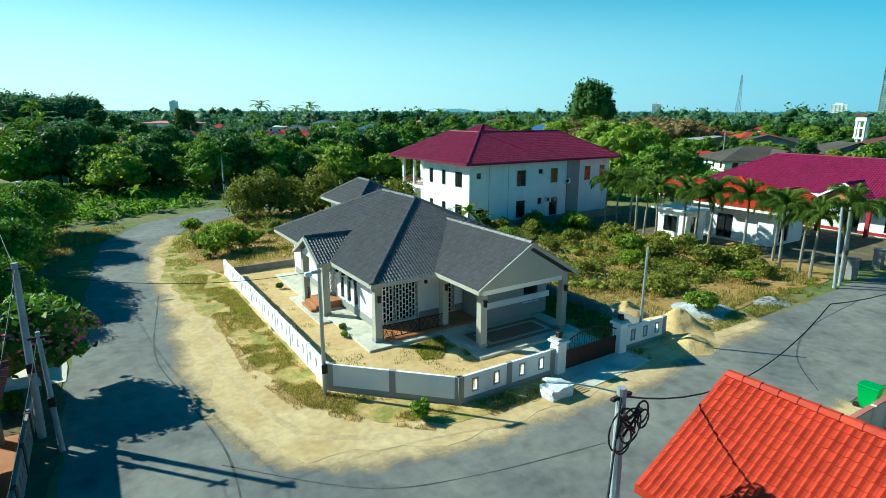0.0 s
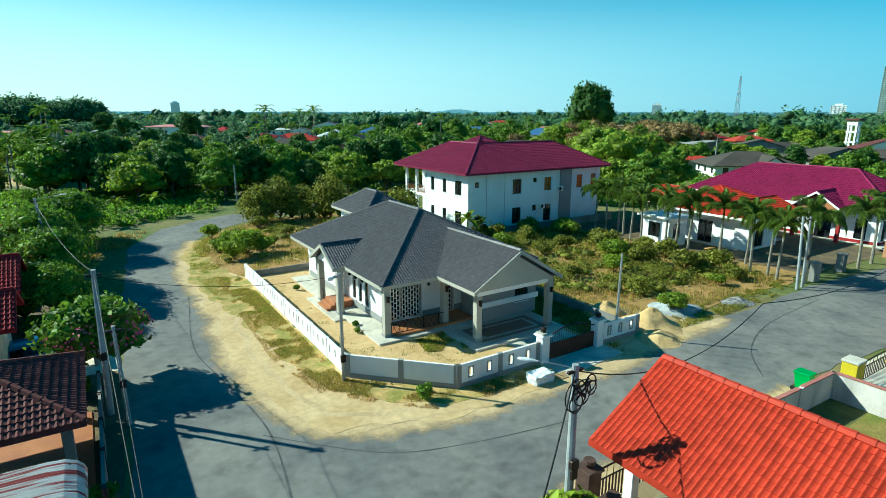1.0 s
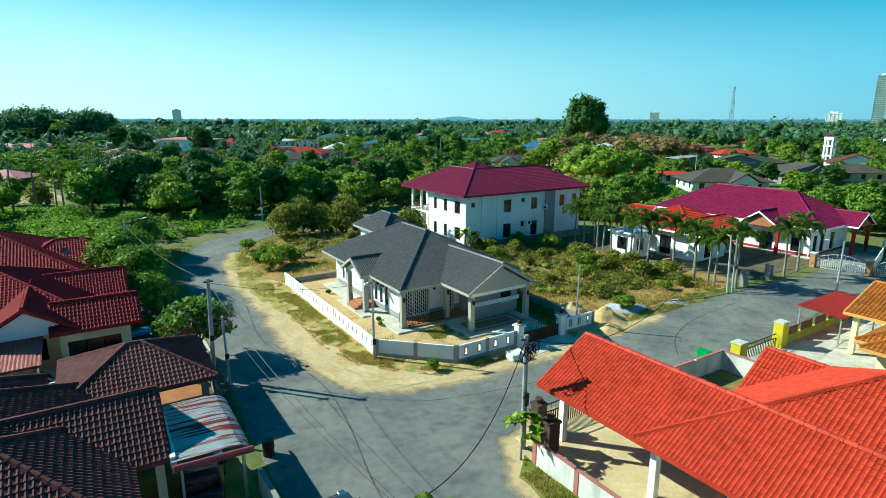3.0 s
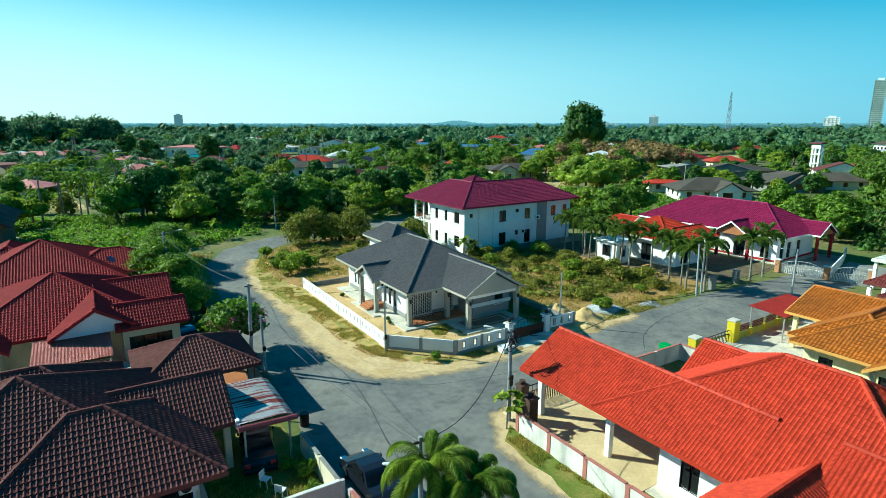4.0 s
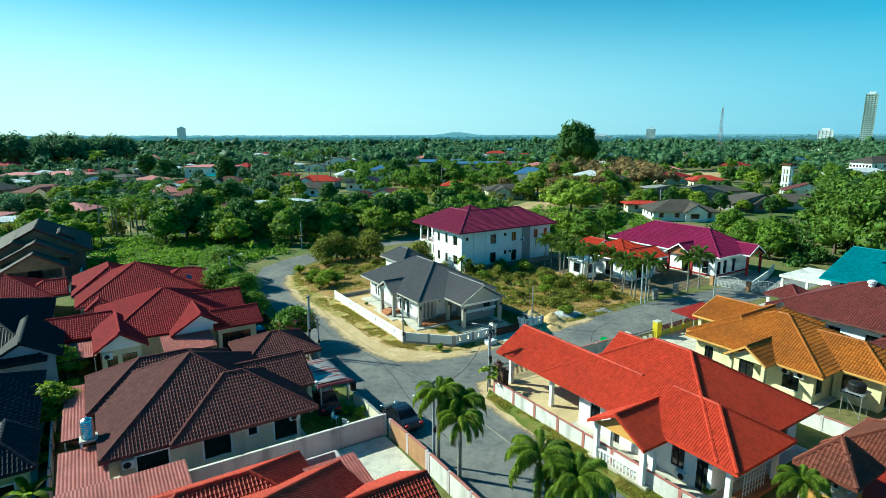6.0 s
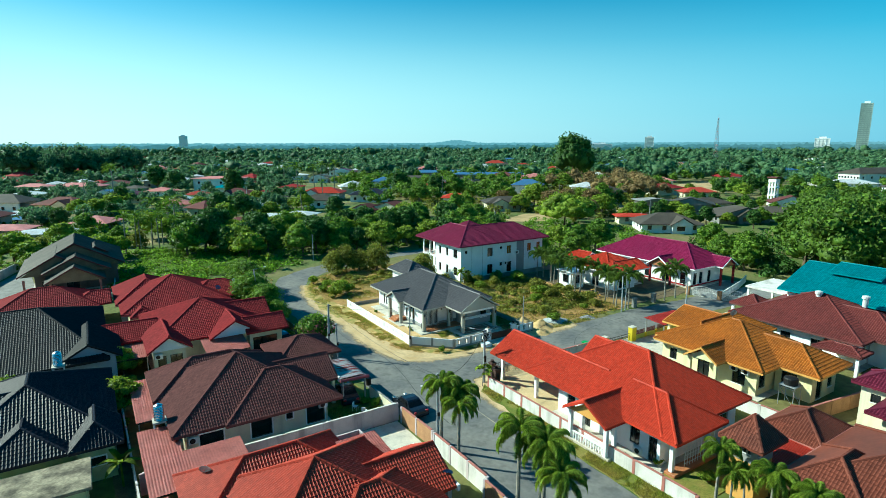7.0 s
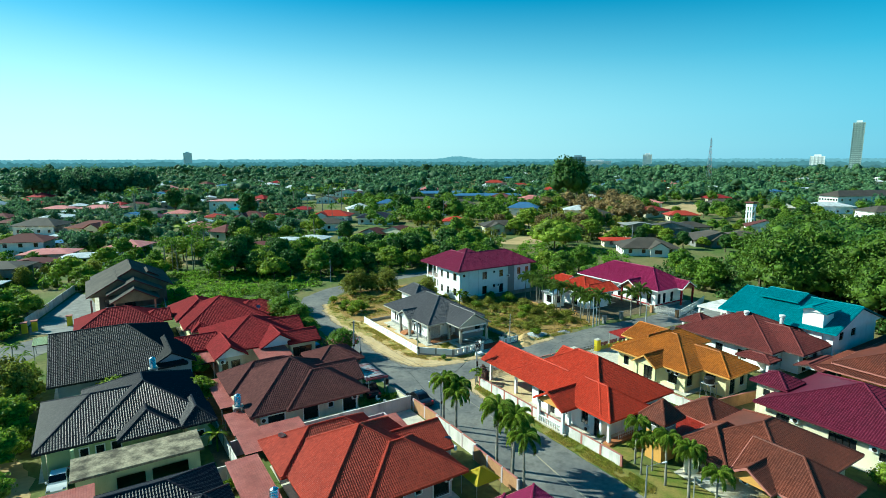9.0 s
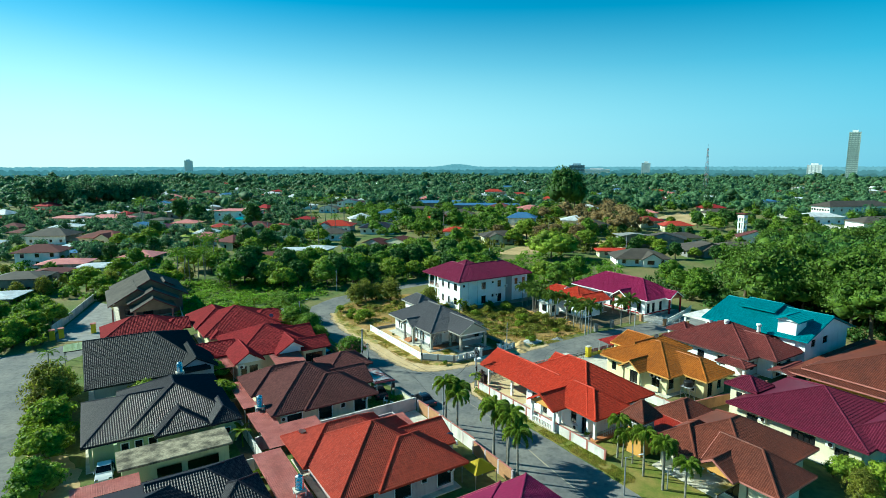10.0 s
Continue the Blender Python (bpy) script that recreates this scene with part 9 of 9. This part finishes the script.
chair(-17.2, -10.0, 130, WHITE_FRAME, "white plastic garden chair on the grass")
chair(-17.6, -8.7, 40, WHITE_FRAME, "white plastic garden chair near the hedge")
for k in range(3):
    b_ = thing("bench", 34.2 + k * 1.2, 6.6 + k * 1.6, 0, label="low wooden bench on the plot", category="bench", group="wooden benches")
    part("seat", soft_box(33.6 + k * 1.2, 34.8 + k * 1.2, 6.4 + k * 1.6, 6.8 + k * 1.6, 0.4, 0.46, 0.01), ORANGE_WALL, b_)
    for s in (33.75, 34.55):
        part("leg", soft_box(s + k * 1.2, s + 0.1 + k * 1.2, 6.45 + k * 1.6, 6.75 + k * 1.6, 0.0, 0.4, 0.01), BARK, b_)
tw = thing("water_tower", 207, 66, 0, label="slender white water tower among the houses", category="tower")
for sx in (-1.2, 1.2):
    for sy in (-1.2, 1.2):
        part("column", box(207 + sx - 0.28, 207 + sx + 0.28, 66 + sy - 0.28, 66 + sy + 0.28, 0, 11.0), WHITE, tw)
for z in (4.0, 7.4, 9.8):
    part("platform", box(205.4, 208.6, 64.4, 67.6, z, z + (1.2 if z > 9 else 0.5)), WHITE, tw)
part("cap", soft_box(204.9, 209.1, 63.9, 68.1, 11.4, 12.0, 0.1), R_BROWN, tw)

# ---- marks on the road ----
STAIN = material("tar_streak", (0.055, 0.055, 0.055), (0.09, 0.09, 0.088), rough=0.8, scale=1.0, fine=6.0, var=0.25, bump=0.1)
DUST = material("road_dust", (0.36, 0.31, 0.22), (0.24, 0.22, 0.18), rough=1.0, scale=0.5, fine=3.0, var=0.25, bump=0.1)


def streak(pts, w, mat_, label, z=0.024):
    """A thin flat band along points, with uneven width."""
    bm = bmesh.new()
    rows = []
    P = [Vector((*p, z)) for p in pts]
    fine = []
    for i in range(len(P) - 1):
        a, b_, c, d_ = P[max(i - 1, 0)], P[i], P[i + 1], P[min(i + 2, len(P) - 1)]
        for k in range(8):
            u = k / 8
            fine.append(0.5 * (2 * b_ + (c - a) * u + (2 * a - 5 * b_ + 4 * c - d_) * u * u + (3 * b_ - a - 3 * c + d_) * u ** 3))
    fine.append(P[-1])
    for i, p in enumerate(fine):
        dd = (fine[min(i + 1, len(fine) - 1)] - fine[max(i - 1, 0)]).normalized()
        s = Vector((-dd.y, dd.x, 0)) * w * (0.6 + 0.5 * noise.noise(p * 0.9))
        rows.append((bm.verts.new(p - s), bm.verts.new(p + s)))
    for (a, b_), (c, d_) in zip(rows, rows[1:]):
        bm.faces.new((a, b_, d_, c))
    return tagged(part("road_mark", bm, mat_), label, "road mark", kind="structure")


streak([(-5.1, 36), (-8.0, 27), (-9.3, 19), (-10.1, 12), (-9.5, 6.7), (-8.9, 1.5), (-9.4, -3.4), (-10.5, -9), (-11.2, -16)], 0.07, STAIN, "dark repaired crack winding along the road")
streak([(-9.2, 1.0), (-5.5, -2.8), (-2, -4.2), (3, -5.2)], 0.045, STAIN, "thin dark crack across the junction")
streak([(14, -7.5), (17, -5.2), (22, -3.6), (30, -3.0)], 0.06, STAIN, "curved dark tyre mark on the side road")
streak([(-7.4, -14), (-7.6, -20), (-8.6, -27), (-9.8, -34), (-10.6, -42), (-11, -60)], 0.12, DUST, "yellowish dusty line along the road", 0.0235)


def fringe(name, pts, width, mat_, label, z=0.026):
    """Loose sand thinning out from an edge onto the asphalt: a band whose cover fades outwards."""
    pts = wobble(pts, 0.8, 0.25, 21)[:-2]
    bm = bmesh.new()
    lay = bm.verts.layers.float.new("cover")
    rows = []
    for i, (x, y) in enumerate(pts):
        ax, ay = pts[max(i - 1, 0)]
        bx, by = pts[min(i + 1, len(pts) - 1)]
        d = Vector((bx - ax, by - ay, 0)).normalized()
        s = Vector((d.y, -d.x, 0))
        row = []
        for k, c in ((-1.2, 1.0), (0.0, 0.85), (0.5, 0.45), (1.0, 0.0)):
            v = bm.verts.new(Vector((x, y, z + (0.012 if k < 0 else 0.0))) + s * width * k)
            v[lay] = c
            row.append(v)
        rows.append(row)
    for r0, r1 in zip(rows, rows[1:]):
        for j in range(3):
            bm.faces.new((r0[j], r0[j + 1], r1[j + 1], r1[j]))
    bmesh.ops.recalc_face_normals(bm, faces=bm.faces[:])
    return tagged(part(name, bm, mat_), label, "verge", kind="structure")


LOOSE = material("loose_sand_on_asphalt", (0.55, 0.40, 0.22), (0.45, 0.32, 0.17), rough=1.0, scale=0.5, fine=5.0, var=0.2, bump=0.4)
nt = LOOSE.node_tree
at = nt.nodes.new("ShaderNodeAttribute")
at.attribute_name = "cover"
gr = nt.nodes.new("ShaderNodeTexNoise")
gr.inputs["Scale"].default_value, gr.inputs["Detail"].default_value = 1.6, 8
gp_ = nt.nodes.new("ShaderNodeNewGeometry")
nt.links.new(gp_.outputs["Position"], gr.inputs["Vector"])
ad = nt.nodes.new("ShaderNodeMath")
ad.operation = 'ADD'
nt.links.new(at.outputs["Fac"], ad.inputs[0])
nt.links.new(gr.outputs["Fac"], ad.inputs[1])
mr = nt.nodes.new("ShaderNodeMapRange")
mr.inputs[1].default_value, mr.inputs[2].default_value = 0.55, 1.25
nt.links.new(ad.outputs[0], mr.inputs[0])
tp = nt.nodes.new("ShaderNodeBsdfTransparent")
mx = nt.nodes.new("ShaderNodeMixShader")
nt.links.new(mr.outputs[0], mx.inputs[0])
nt.links.new(tp.outputs[0], mx.inputs[1])
nt.links.new(nt.nodes["Principled BSDF"].outputs[0], mx.inputs[2])
nt.links.new(mx.outputs[0], nt.nodes["Material Output"].inputs["Surface"])
fringe("sand_fringe", [(20, -1.6), (13, -1.75), (9, -2.2), (5, -2.5), (1, -2.3), (-2, -2.0), (-4.6, -1.2), (-6.6, -0.2), (-8.0, 2.6), (-8.6, 6.5), (-8.6, 9.7), (-8.1, 17.4), (-8.1, 24), (-8.1, 30), (-7.2, 37), (-5.4, 42.5)][::-1], 1.1, LOOSE, "loose sand thinning out onto the asphalt")
fringe("sand_fringe", [(-4.9, -24), (-4.8, -12.4), (-3.0, -9.4), (0.5, -8.5), (8, -8.6), (14, -8.9)][::-1], 0.8, LOOSE, "loose sand at the road's south corner")

# ---- plants and canopy by the west road ----
for k in range(16):
    put(BANANA, -69 + 9 * ((k * 0.618) % 1.0), 48 + 24 * ((k * 0.381 + 0.1) % 1.0), 0.6 + 0.4 * ((k * 0.27) % 1.0))
for k in range(26):
    put(B_GREEN if k % 3 else B_DARK, -70 + 10 * ((k * 0.618 + 0.3) % 1.0), 47.6 + 26 * ((k * 0.414) % 1.0), 0.9 + 0.9 * ((k * 0.37) % 1.0))
for x, y, s_ in ((-59.0, 1.5, 1.5), (-58.6, 4.0, 1.7), (-59.2, 9.0, 1.5), (-58.0, 11.5, 1.7), (-59.4, 16.8, 1.4), (-59.0, 21.5, 1.5), (-58.8, -6.0, 1.5), (-58.6, -9.0, 1.3), (-56.0, 3.0, 1.5), (-56.2, 9.5, 1.5), (-55.8, 16.5, 1.6), (-59.0, -18.0, 1.4), (-58.8, -22.0, 1.5), (-58.8, -31.0, 1.5)):
    put(B_GREEN, x, y, s_, label="lush light green roadside bush")
sheet_roof("long pale green translucent canopy", -56.8, -51.0, 34.4, 38.4, 2.5, 2.7, material("pale_green_plastic_sheet", (0.52, 0.60, 0.34), rough=0.35, scale=0.5, fine=4.0, var=0.1, bump=0.03), posts=((-56.6, 34.6), (-51.2, 34.6), (-56.6, 38.2), (-51.2, 38.2)))
for x, y in ((-59.2, 53.2), (-57.7, 53.7), (-52.3, 54.3)):
    gp = thing("gate_post", x, y, 0, label="square yellow gate post of the forecourt", category="gate post", group="forecourt gate posts")
    part("shaft", soft_box(x - 0.45, x + 0.45, y - 0.45, y + 0.45, 0, 1.9, 0.02), YELLOW, gp)
    part("cap", soft_box(x - 0.55, x + 0.55, y - 0.55, y + 0.55, 1.902, 2.05, 0.02), PINK_TRIM, gp)

lay_single_tiles()
